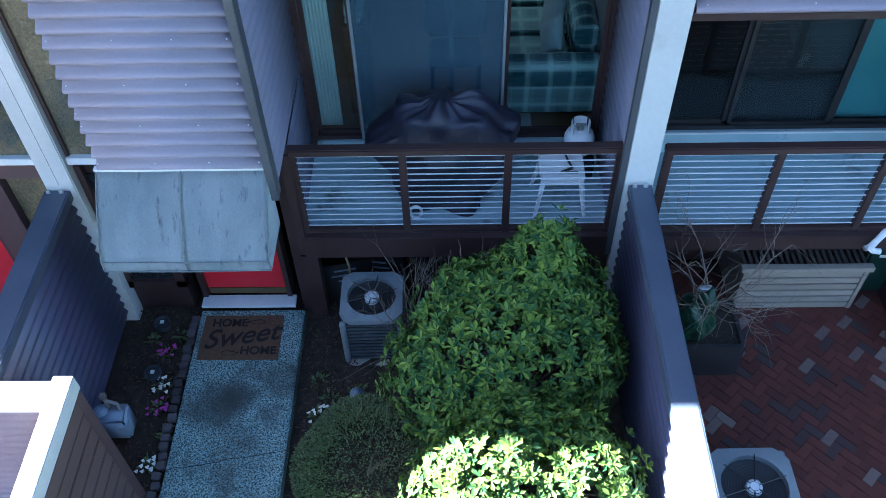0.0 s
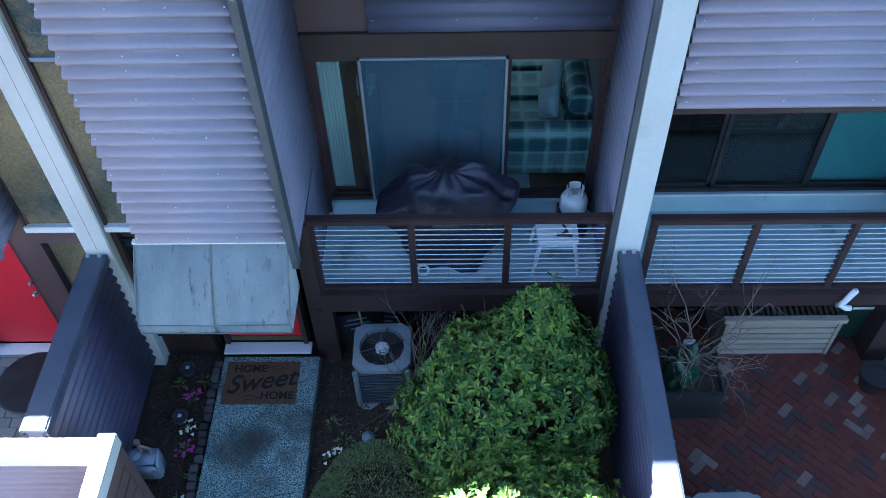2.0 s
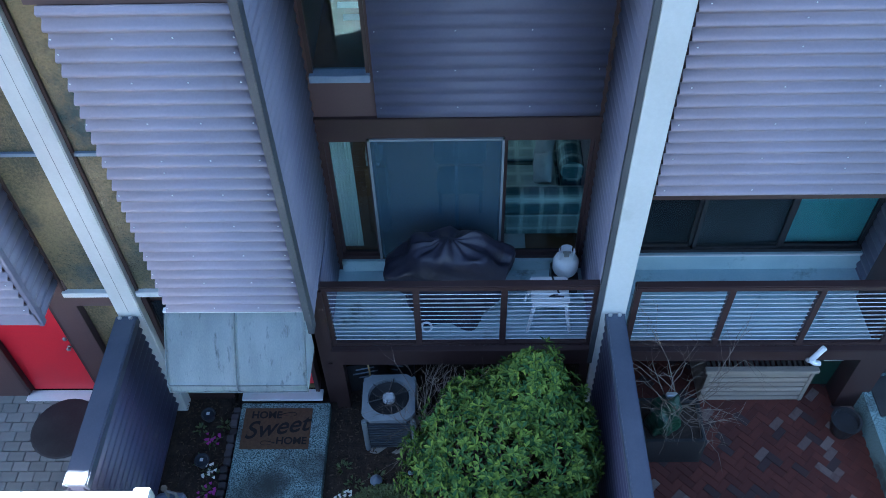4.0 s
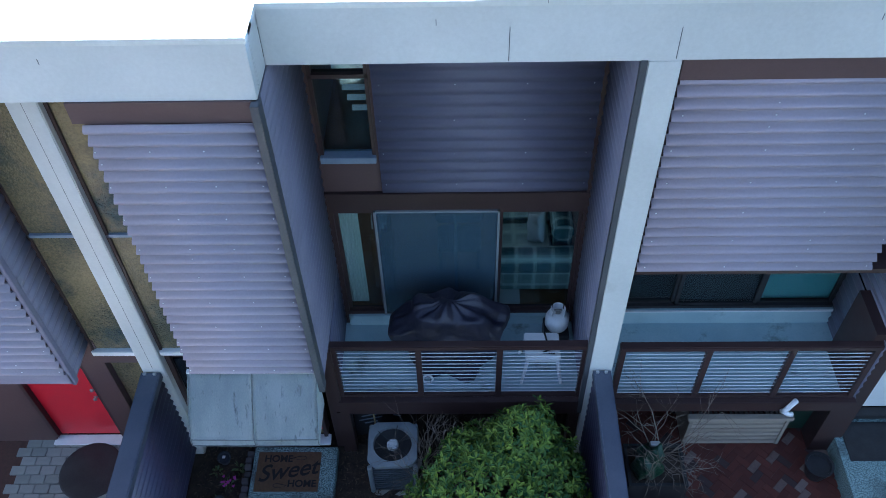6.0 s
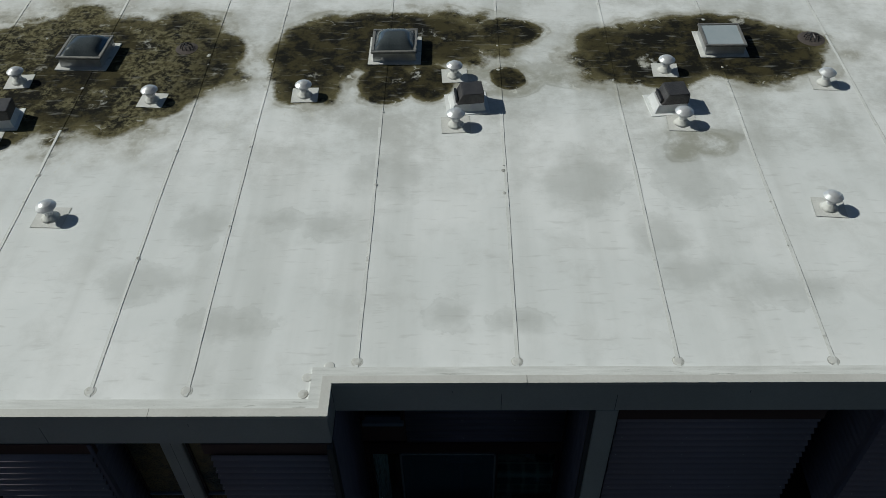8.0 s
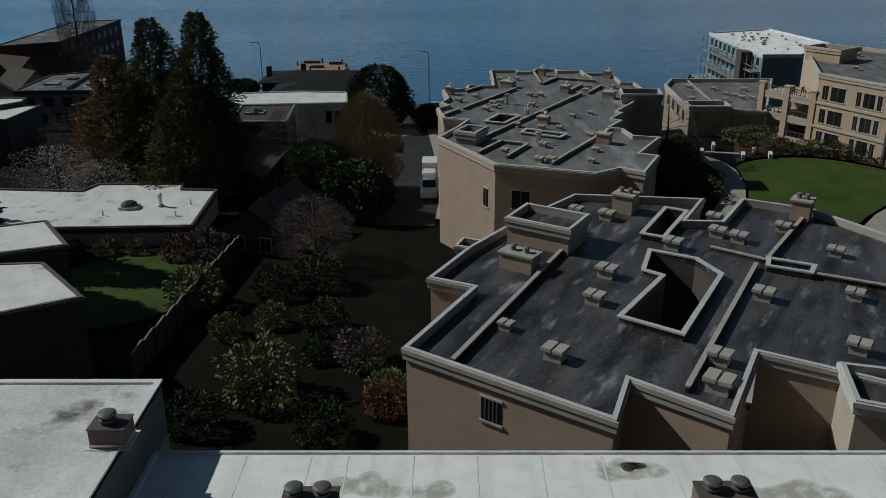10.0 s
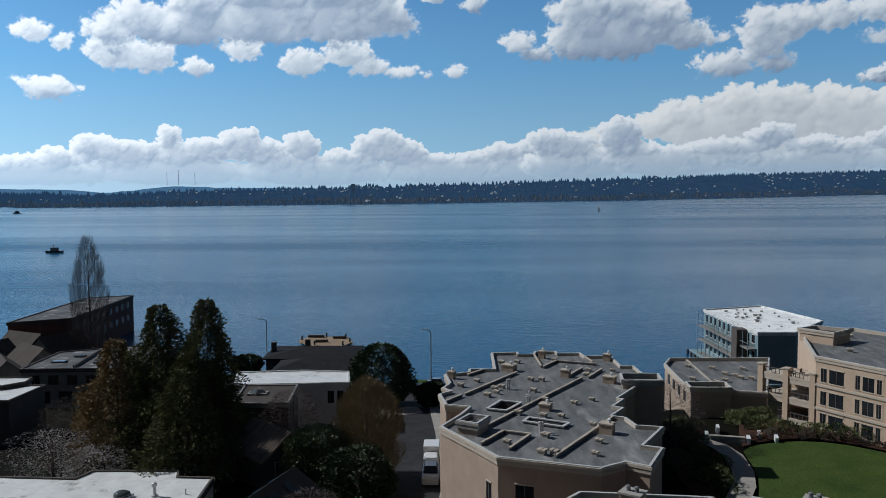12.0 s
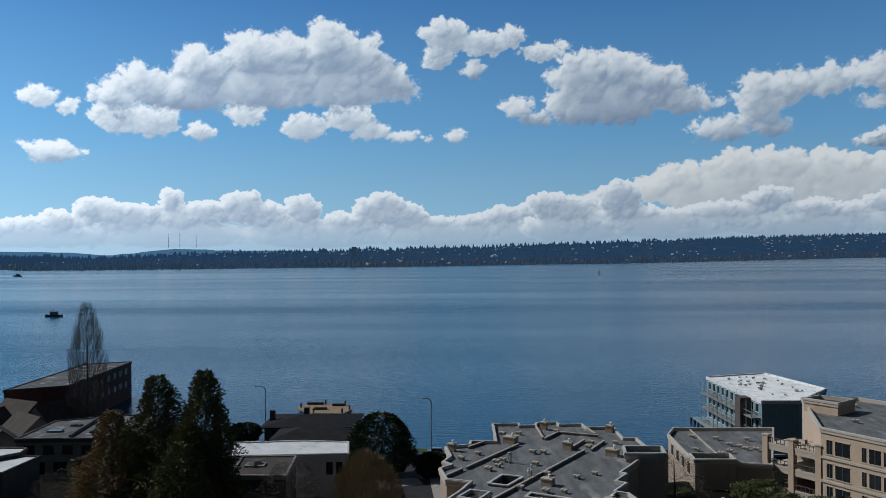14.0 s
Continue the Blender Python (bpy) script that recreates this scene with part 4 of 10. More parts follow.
# ---- on the balcony ----
def barbecue():
    """Vinyl cover hung over a grill with side shelves: narrow at the deck, wide at the shelves, ridged at the lid."""
    g = thing("barbecue", "barbecue under a creased dark vinyl cover", "barbecue", at=(0.08, 6.66, DECK))
    bm = bmesh.new()
    n, rings = 72, 34
    grid = []
    for j in range(rings + 1):
        t = j / rings
        hw = float(np.interp(t, (0, 0.25, 0.5, 0.62, 0.72, 0.86, 1.0), (0.44, 0.56, 0.74, 0.72, 0.55, 0.40, 0.10)))
        hd = float(np.interp(t, (0, 0.5, 0.65, 0.85, 1.0), (0.33, 0.30, 0.29, 0.24, 0.05)))
        z = float(np.interp(t, (0, 0.5, 0.62, 0.72, 0.86, 1.0), (0.02, 0.72, 0.84, 0.95, 1.14, 1.20)))
        row = []
        for k in range(n):
            a = 2 * math.pi * k / n
            c, s_ = math.cos(a), math.sin(a)
            m = (abs(c) ** 3.2 + abs(s_) ** 3.2) ** (-1 / 3.2)
            px, py = c * m * hw, s_ * m * hd
            fold = 0.11 * noise.noise((px * 3.0, py * 3.0 + 5, z * 2.4)) + 0.028 * noise.noise((px * 6, py * 6, z * 5 + 3))
            hem = 0.06 * math.sin(5 * a + 1) * (1 - t) ** 3
            sag = 0.05 * noise.noise((c * 3, s_ * 3, 8)) * (t > 0.4)
            row.append(bm.verts.new(((hw + fold + hem) * c * m, (hd + fold + hem) * s_ * m, max(0.015, z + sag + (0.10 * noise.noise((px * 4.5, py * 4.5, 2)) + 0.022 * noise.noise((px * 9, py * 9, 6))) * min(1.0, max(0.0, t * 3 - 1))))))
        grid.append(row)
    for p_, q_ in zip(grid, grid[1:]):
        for k in range(n):
            bm.faces.new((p_[k], p_[(k + 1) % n], q_[(k + 1) % n], q_[k]))
    bm.faces.new(grid[-1])
    part("cover", bm, M["black_cloth"], g, "creased dark vinyl cover", True)
    for x in (-0.34, 0.34):
        for y in (-0.22, 0.22):
            part("leg", boxes((x - 0.02, x + 0.02, y - 0.02, y + 0.02, 0, 0.6)), M["black"], g)
    ring_ = bmesh.new()
    tube(ring_, [(-0.29 + 0.06 * math.cos(a), -0.37 + 0.02 * math.sin(a), 0.07 + 0.06 * math.sin(a)) for a in [k * math.pi / 8 for k in range(17)]], 0.015, sides=6)
    part("wheel", ring_, M["plastic_white"], g, "white barbecue wheel")


barbecue()


def gas_tank():
    g = thing("gas_tank", "white propane tank standing on the balcony", "gas tank", at=(1.46, 6.98, DECK + 0.24))
    part("body", lathe([(0.09, 0.02), (0.135, 0.04), (0.155, 0.09), (0.155, 0.20), (0.135, 0.255), (0.09, 0.285), (0.03, 0.295)], 24), M["plastic_white"], g, smooth=True)
    part("foot_ring", lathe([(0.105, 0.0), (0.11, 0.05), (0.10, 0.05), (0.098, 0.005)], 20), M["plastic_white"], g)
    bm = bmesh.new()
    for k in range(15):
        a0, a1 = math.radians(-40 + k * 17), math.radians(-40 + (k + 1) * 17)
        if k in (4, 10):
            continue
        q = [(0.098 * math.cos(a), 0.098 * math.sin(a)) for a in (a0, a1)]
        w = [(0.09 * math.cos(a), 0.09 * math.sin(a)) for a in (a0, a1)]
        vs = [bm.verts.new((*p, z)) for z in (0.275, 0.395) for p in (q[0], q[1], w[1], w[0])]
        for f in ((0, 1, 5, 4), (1, 2, 6, 5), (2, 3, 7, 6), (3, 0, 4, 7), (4, 5, 6, 7), (3, 2, 1, 0)):
            bm.faces.new([vs[i] for i in f])
    part("collar", bm, M["plastic_white"], g)
    part("valve", boxes((-0.03, 0.03, -0.02, 0.02, 0.29, 0.35), (-0.05, 0.05, -0.012, 0.012, 0.35, 0.37), bevel=0.004), M["old_steel"], g)


gas_tank()


single("crate", boxes((1.30, 1.62, 6.82, 7.14, DECK, DECK + 0.24), bevel=0.01), M["black"], "dark plastic crate under the gas tank", "crate")


def side_table():
    s = thing("side_table", "small white plastic table on the balcony", "table", at=(1.23, 6.50, DECK))
    part("tabletop", boxes((-0.22, 0.22, -0.20, 0.20, 0.47, 0.51), bevel=0.015), M["plastic_white"], s)
    part("apron", boxes((-0.19, 0.19, -0.18, -0.165, 0.40, 0.47), (-0.19, 0.19, 0.165, 0.18, 0.40, 0.47), (-0.19, -0.175, -0.18, 0.18, 0.40, 0.47), (0.175, 0.19, -0.18, 0.18, 0.40, 0.47)), M["plastic_white"], s)
    for x in (-1, 1):
        for y in (-1, 1):
            part("leg", tube(bmesh.new(), [(x * 0.18, y * 0.17, 0.47), (x * 0.215, y * 0.2, 0.22), (x * 0.25, y * 0.23, 0.0)], 0.028, 0.02, 6), M["plastic_white"], s)


side_table()
tongs = bmesh.new()
tube(tongs, [(1.27, 6.68, DECK + 0.525), (1.29, 6.55, DECK + 0.53), (1.33, 6.43, DECK + 0.525)], 0.012)
tube(tongs, [(1.33, 6.43, DECK + 0.525), (1.22, 6.38, DECK + 0.525), (1.38, 6.37, DECK + 0.525)], 0.014)
single("scraper", tongs, M["black"], "black barbecue scraper on the white table", "tool")


# ---- fences between the courts ----
def fence(x0, x1, y0, y1, z, label, hooks):
    f = thing("fence", label, "fence", "court fences")
    part("core", boxes((x0 + 0.05, x1 - 0.05, y0, y1, -0.1, z - 0.04)), M["fence_paint"], f)
    part("sheet", corrugated((x0 + 0.045, y1), (x0 + 0.045, y0), (-0.05, z - 0.05), 0.135, 0.040), M["fence_paint"], f, smooth=True)
    part("sheet", corrugated((x1 - 0.045, y0), (x1 - 0.045, y1), (-0.05, z - 0.05), 0.135, 0.040), M["fence_paint"], f, smooth=True)
    part("cap", boxes((x0, x1, y0, y1, z - 0.05, z), bevel=0.008), M["cap"], f, "blue-grey metal fence cap")
    part("drip_edge", boxes((x0 - 0.008, x0, y0, y1, z - 0.11, z - 0.01), (x1, x1 + 0.008, y0, y1, z - 0.11, z - 0.01)), M["cap"], f)
    for x in hooks:
        part("bracket", boxes((x - 0.02, x + 0.02, y1 - 0.05, y1 - 0.02, z, z + 0.035), bevel=0.005), M["galv"], f)


fence(1.79, 1.985, 0.2, 5.97, 1.89, "slate corrugated metal court fence with a flat cap", (1.83, 1.93))
fence(-3.62, -3.395, 3.97, 5.97, 1.89, "slate corrugated metal court fence with a flat cap", (-3.57, -3.45))


def gate_screen():
    g = thing("entry_screen", "brown slatted entry screen with white top beams", "screen", at=(-0.05, -0.06, 0.0))
    part("top_beam", boxes((-5.5, -2.84, 3.76, 3.96, 1.76, 1.90), bevel=0.008), M["white"], g)
    part("top_beam", boxes((-2.86, -2.70, 1.0, 3.985, 1.76, 1.93), bevel=0.008), M["white"], g)
    part("panel", corrugated((-5.5, 3.90), (-2.86, 3.90), (-0.05, 1.76), 0.11, 0.03), M["corr"], g, "mauve corrugated metal panel", True)
    for k in range(8):
        z = 0.02 + k * 0.195
        part("slat", boxes((-2.75, -2.712, 1.0, 3.90, z, z + 0.172), bevel=0.006), M["slat_brown"], g)
    part("slat", boxes((-2.745, -2.704, 1.0, 3.93, 1.585, 1.755), bevel=0.006), M["slat_brown"], g)
    part("backing", boxes((-2.775, -2.757, 1.0, 3.88, 0.0, 1.75)), M["brown"], g)
    part("post", boxes((-2.80, -2.70, 3.86, 3.96, -0.1, 1.76)), M["brown_light"], g)


gate_screen()

# ---- plants ----
def leaf_quads(spots, rng, length, width, fold=0.25):
    """Leaves as folded pointed blades: (place, outward direction) pairs give verts and faces."""
    verts, faces = [], []
    for p, d, *facing in spots:
        if facing:
            d = (d + Vector((rng.gauss(0, 0.22), rng.gauss(0, 0.22), rng.gauss(0, 0.2)))).normalized()
            side = d.cross(facing[0] + Vector((rng.gauss(0, 0.25), rng.gauss(0, 0.25), rng.gauss(0, 0.25)))).normalized()
        else:
            d = (d + Vector((rng.gauss(0, 0.45), rng.gauss(0, 0.45), rng.gauss(0, 0.35)))).normalized()
            side = d.cross(Vector((rng.gauss(0, 1), rng.gauss(0, 1), rng.gauss(0, 1) + 0.6))).normalized()
        nrm = side.cross(d)
        s = rng.uniform(0.7, 1.2)
        l, w = length * s, width * s
        i = len(verts)
        verts += [p, p + d * l * 0.6 + side * w * 0.5 + nrm * w * fold, p + d * l, p + d * l * 0.6 - side * w * 0.5 + nrm * w * fold]
        faces += [(i, i + 1, i + 2), (i, i + 2, i + 3)]
    return verts, faces


def lumpy(rng, radii, lumps=0.25, seed=0.0, freq=1.6):
    """A random place in the outer skin of an uneven dome, and its outward direction."""
    while True:
        v = Vector((rng.gauss(0, 1), rng.gauss(0, 1), rng.gauss(0, 1))).normalized()
        if v.z > -0.75:
            break
    r = 1 + lumps * noise.noise(v * freq + Vector((seed, 0, 0)))
    r *= 1 - 0.28 * rng.random() ** 2
    p = Vector((v.x * radii[0], v.y * radii[1], v.z * radii[2])) * r
    return p, v


def shrub(name, label, at, radii, count, leaf, mat, whorl=1, seed=1, lumps=0.25, stems=6, freq=1.6, trunk=True, reach=0.6):
    rng = random.Random(seed)
    s = thing(name, label, "shrub", at=at)
    spots = []
    for _ in range(count // whorl):
        p, v = lumpy(rng, radii, lumps, seed, freq)
        if whorl == 1:
            spots.append((p, v))
        else:
            q = v.to_track_quat("Z", "Y")
            turn = rng.uniform(0, 6.28)
            for k in range(whorl):
                a = turn + 6.283 * k / whorl
                spots.append((p, (q @ Vector((math.cos(a), math.sin(a), 0.35))).normalized(), v + Vector((0, 0, 0.5))))
    verts, faces = leaf_quads(spots, rng, *leaf)
    o = new("foliage", raw_mesh("foliage", verts, faces, mat))
    o.parent = s
    if trunk:
        for k in range(stems):
            bm = bmesh.new()
            a = rng.uniform(0, 6.28)
            e = Vector((math.cos(a) * radii[0] * reach, math.sin(a) * radii[1] * reach, rng.uniform(0.1, 0.6) * reach / 0.6 * radii[2]))
            b = Vector((rng.uniform(-0.08, 0.08) * radii[0], rng.uniform(-0.08, 0.08) * radii[1], -at[2] if at[2] > 0 else -radii[2]))
            tube(bm, [b, (b + e) * 0.5 + Vector((0, 0, 0.1 * radii[2])), e], 0.02 * max(radii), 0.006 * max(radii), 5)
            part("stem", bm, M["bark"], s)
    return s


def lobed_shrub(label, lobes, count, leaf, mat, seed):
    """One shrub grown from several uneven lobes (centre, radii), leaves in whorls on the outer skin."""
    rng = random.Random(seed)
    s = thing("broadleaf_shrub", label, "shrub", at=(lobes[0][0][0], lobes[0][0][1], -0.16))
    base = Vector((lobes[0][0][0], lobes[0][0][1], -0.16))
    area = [r[0] * r[1] + r[1] * r[2] + r[0] * r[2] for c, r in lobes]
    spots = []
    for (c, r), part_ in zip(lobes, area):
        for _ in range(int(count * part_ / sum(area))):
            p, v = lumpy(rng, r, 0.34, seed + c[0], 2.4)
            w = Vector(c) + p
            if any(o is not c and sum(((w[i] - o[i]) / (q[i] * 0.86)) ** 2 for i in range(3)) < 1 for o, q in lobes):
                continue
            q = v.to_track_quat("Z", "Y")
            turn, n = rng.uniform(0, 6.28), rng.choice((5, 6, 7, 8))
            for k in range(n):
                a = turn + 6.283 * k / n
                spots.append((w - base, (q @ Vector((math.cos(a), math.sin(a), rng.uniform(0.1, 0.6)))).normalized(), v + Vector((0, 0, 0.5))))
    o = new("foliage", raw_mesh("foliage", *leaf_quads(spots, rng, *leaf), M[mat]))
    o.parent = s
    for c, r in lobes:
        bm = bmesh.new()
        e = Vector(c) - base
        tube(bm, [(rng.uniform(-0.1, 0.1), rng.uniform(-0.1, 0.1), 0), e * 0.5 + Vector((0.05, 0, 0.1)), e], 0.022, 0.008, 5)
        for _ in range(7):
            d = Vector((rng.gauss(0, 1), rng.gauss(0, 1), rng.gauss(0.3, 1))).normalized()
            tube(bm, [e, e + Vector((d.x * r[0], d.y * r[1], d.z * r[2])) * 0.92], 0.008, 0.003, 4)
        part("stem", bm, M["bark"], s)


lobed_shrub("large glossy green broadleaf shrub in the mulch bed", (((0.62, 4.78, 0.95), (0.86, 0.78, 0.80)), ((0.86, 5.16, 1.22), (0.52, 0.50, 0.62)), ((0.18, 4.66, 0.86), (0.60, 0.58, 0.62)), ((0.36, 5.02, 1.08), (0.58, 0.52, 0.62)), ((0.98, 5.22, 1.74), (0.30, 0.28, 0.44)), ((1.18, 5.02, 1.12), (0.44, 0.50, 0.58)), ((1.22, 4.72, 0.95), (0.44, 0.58, 0.62)), ((0.52, 4.30, 0.66), (0.66, 0.52, 0.62)), ((1.15, 4.25, 0.50), (0.36, 0.38, 0.50))), 5200, (0.088, 0.034, 0.18), "leaf", 11)
lobed_shrub("glossy green broadleaf shrub touched by the sun", (((0.66, 3.50, 0.86), (0.72, 0.66, 0.78)), ((0.24, 3.52, 0.64), (0.48, 0.55, 0.62)), ((1.18, 3.42, 0.90), (0.50, 0.58, 0.72)), ((0.74, 3.05, 0.78), (0.85, 0.52, 0.76))), 3500, (0.080, 0.032, 0.18), "leaf", 12)
shrub("boxwood", "clipped round dark green boxwood beside the path", (-0.60, 4.06, 0.06), (0.74, 0.76, 0.58), 21000, (0.030, 0.016), M["leaf_box"], 1, 13, 0.10, freq=1.2, stems=4, reach=0.25)


def bare_shrub(at, size, seed, n=9, mat="twig", label="leafless shrub with fine forked twigs", spread=0.8, r=0.012):
    rng = random.Random(seed)
    s = thing("bare_shrub", label, "shrub", at=at)
    bm = bmesh.new()

    def grow(p, d, l, rad, depth):
        q = p + d * l
        mid = (p + q) / 2 + Vector((rng.gauss(0, 0.06), rng.gauss(0, 0.06), rng.gauss(0, 0.04))) * l
        tube(bm, [p, mid, q], rad, rad * 0.62, 5 if depth > 1 else 4)
        if depth:
            for _ in range(rng.choice((2, 3, 3))):
                e = (d + Vector((rng.gauss(0, spread), rng.gauss(0, spread), rng.gauss(0.1, spread * 0.6)))).normalized()
                grow(mid if rng.random() < 0.35 else q, e, l * rng.uniform(0.5, 0.85), rad * 0.6, depth - 1)

    for _ in range(n):
        a = rng.uniform(0, 6.28)
        grow(Vector((0, 0, 0)), Vector((math.cos(a) * spread * 0.7, math.sin(a) * spread * 0.7, 1)).normalized(), size * rng.uniform(0.3, 0.5), r, 3)
    part("branchwork", bm, M[mat], s)
    return s


bare_shrub((2.72, 5.60, 0.42), 1.5, 5, 10, spread=0.78, r=0.0095)
bare_shrub((-0.28, 5.80, -0.15), 1.35, 8, 7, spread=0.55, r=0.007)
bare_shrub((-0.18, 5.42, -0.15), 1.75, 23, 6, spread=0.42, r=0.009)


def small_plant(at, petals, n, seed, label, leafm="leaf_box", r=0.10):
    rng = random.Random(seed)
    s = thing("bedding_plant", label, "plant", "bedding plants", at)
    sp = []
    for _ in range(n):
        v = Vector((rng.gauss(0, 1), rng.gauss(0, 1), abs(rng.gauss(0, 0.7)))).normalized()
        sp.append((v * r * rng.uniform(0.1, 0.7), v))
    o = new("leaves", raw_mesh("leaves", *leaf_quads(sp, rng, r * 0.7, r * 0.3), M[leafm]))
    o.parent = s
    if petals:
        for _ in range(12):
            bm = bmesh.new()
            c = Vector((rng.uniform(-r, r), rng.uniform(-r, r), r * rng.uniform(0.4, 0.75)))
            ringv = [bm.verts.new(c + Vector((0.026 * math.cos(k * 1.0472) * (1 if k % 2 else 0.6), 0.026 * math.sin(k * 1.0472) * (1 if k % 2 else 0.6), rng.uniform(0, 0.008)))) for k in range(6)]
            bm.faces.new(ringv)
            part("flower", bm, M[petals], s)


for k, (x, y, petals) in enumerate(((-2.86, 5.10, "petal_white"), (-2.92, 5.52, "petal_pink"), (-2.72, 4.55, None), (-2.83, 4.22, "petal_white"), (-2.86, 4.85, "petal_pink"), (-2.80, 5.75, None), (-3.02, 5.25, None), (-1.22, 4.75, "petal_white"), (-1.18, 4.45, None), (-1.25, 5.15, None), (-1.1, 4.95, None), (-1.15, 4.1, None), (-0.85, 5.05, None), (-3.1, 5.7, None))):
    small_plant((x, y, -0.15), petals, 26, 40 + k, "small bedding plant with " + {"petal_white": "white flowers", "petal_pink": "magenta flowers", None: "green leaves"}[petals] + " in dark mulch")


# ---- doormat ----
def doormat():
    d = thing("doormat", "brown coir doormat lettered home sweet home", "doormat", at=(-2.105, 5.635, -0.02))
    part("mat", boxes((-0.43, 0.42, -0.29, 0.28, 0.0, 0.016), bevel=0.004), M["coir"], d)
    for text, x, y, size, shear in (("HOME", -0.15, 0.135, 0.135, 0.0), ("Sweet", 0.0, -0.095, 0.325, 0.4), ("HOME", 0.20, -0.225, 0.135, 0.0)):
        c = bpy.data.curves.new("lettering", "FONT")
        c.body, c.size, c.align_x, c.extrude, c.shear = text, size, "CENTER", 0.0015, shear
        c.offset = 0.004
        tmp = new("lettering_source", c)
        bpy.context.view_layer.update()
        me = bpy.data.meshes.new_from_object(tmp.evaluated_get(bpy.context.evaluated_depsgraph_get()))
        bpy.data.objects.remove(tmp)
        me.materials.clear()
        me.materials.append(M["ink"])
        o = new("lettering", me)
        o.parent = d
        o.matrix_basis = pose(x, y, 0.0185, 0, 0, 9 if text == "Sweet" else 0)
    for sx, sy, fl in ((0.16, 0.19, 1), (-0.12, -0.21, -1)):
        bm = bmesh.new()
        tube(bm, [(sx + fl * (0.18 * math.sin(k / 12 * 3.1) - 0.12), sy + 0.028 * math.sin(k / 12 * 6.0), 0.018) for k in range(13)], 0.006, 0.002, 4)
        part("flourish", bm, M["ink"], d)


doormat()
single("entry_mat", lathe([(0.42, 0.027), (0.42, 0.037), (0.40, 0.041)], 28, -4.75, 5.62), M["black"], "dark half round rubber mat before the neighbour's door", "doormat")
crack = bmesh.new()
tube(crack, [(-2.60 + 1.13 * k / 14, 4.10 + 0.21 * k / 14 + 0.03 * noise.noise((k * 0.6, 5, 0)), -0.0215) for k in range(15)], 0.006, 0.004, 4)
part("crack", crack, M["ink"], walkway)
# ---- air conditioners ----
def air_conditioner(at, turn, w, h, label):
    a = thing("air_conditioner", label, "air conditioner", "outdoor units", at, turn)
    part("base_pad", boxes((-w * 0.62, w * 0.62, -w * 0.62, w * 0.62, -0.06, 0.03), bevel=0.01), M["concrete"], a)
    for sx, sy in ((-1, -1), (1, -1), (1, 1), (-1, 1)):
        part("corner_post", boxes((sx * w * 0.5 - 0.03, sx * w * 0.5 + 0.03, sy * w * 0.5 - 0.03, sy * w * 0.5 + 0.03, 0.03, h - 0.06), bevel=0.015), M["ac_body"], a)
    part("core", boxes((-w * 0.46, w * 0.46, -w * 0.46, w * 0.46, 0.04, h - 0.07)), M["black"], a)
    for side in range(4):
        for k in range(11):
            z = 0.07 + k * (h - 0.16) / 11
            o = part("louvre", boxes((-w * 0.47, w * 0.47, -w * 0.5, -w * 0.47, z, z + 0.018)), M["ac_dark"], a)
            o.matrix_basis = pose(0, 0, 0, 0, 0, 90 * side)
    # top plate with a round opening
    bm = bmesh.new()
    n, R, half = 32, w * 0.43, w * 0.545
    outer, inner, low, rim = [], [], [], []
    for k in range(n):
        t = 2 * math.pi * k / n
        c, s = math.cos(t), math.sin(t)
        m = 1 / max(abs(c), abs(s))
        m = min(m, 1.22)
        outer.append(bm.verts.new((half * c * m, half * s * m, h - 0.015)))
        rim.append(bm.verts.new((half * c * m, half * s * m, h - 0.075)))
        inner.append(bm.verts.new((R * c, R * s, h)))
        low.append(bm.verts.new((R * c * 0.97, R * s * 0.97, h - 0.14)))
    for k in range(n):
        j = (k + 1) % n
        bm.faces.new((outer[k], outer[j], inner[j], inner[k]))
        bm.faces.new((inner[k], inner[j], low[j], low[k]))
        bm.faces.new((rim[k], rim[j], outer[j], outer[k]))
    part("top_plate", bm, M["ac_body"], a)
    part("fan_well", lathe([(R * 0.97, h - 0.16), (R * 0.97, h - 0.14)], 28), M["black"], a)
    for k in range(3):
        bm = bmesh.new()
        vs = [bm.verts.new(p) for p in ((0.05, -0.03, 0), (R * 0.88, -0.12, 0.0), (R * 0.9, 0.10, 0.035), (0.05, 0.05, 0.03))]
        bm.faces.new(vs)
        bmesh.ops.solidify(bm, geom=bm.faces[:], thickness=0.004)
        o = part("fan_blade", bm, M["slate_blue"], a)
        o.matrix_basis = pose(0, 0, h - 0.12, 0, 0, 120 * k + 25)
    part("hub", lathe([(0.075, h - 0.12), (0.075, h - 0.02), (0.06, h - 0.01)], 18), M["plastic_white"], a, "white fan hub with a label")
    bm = bmesh.new()
    for k in range(9):
        tube(bm, [(R * (0.15 + 0.09 * k) * math.cos(t), R * (0.15 + 0.09 * k) * math.sin(t), h - 0.008) for t in [j * math.pi / 12 for j in range(25)]], 0.0025, sides=3)
    for k in range(6):
        t = k * math.pi / 3 + 0.3
        tube(bm, [(0.05 * math.cos(t), 0.05 * math.sin(t), h - 0.006), (R * 1.06 * math.cos(t), R * 1.06 * math.sin(t), h - 0.002)], 0.006, sides=4)
    part("guard", bm, M["black"], a)
    return a


air_conditioner((-0.675, 5.72, -0.20), 1.0, 0.58, 0.79, "grey air conditioner unit on a pad in the mulch")
air_conditioner((2.79, 3.72, -0.33), 1.0, 0.68, 0.74, "pale grey air conditioner unit on the brick patio")


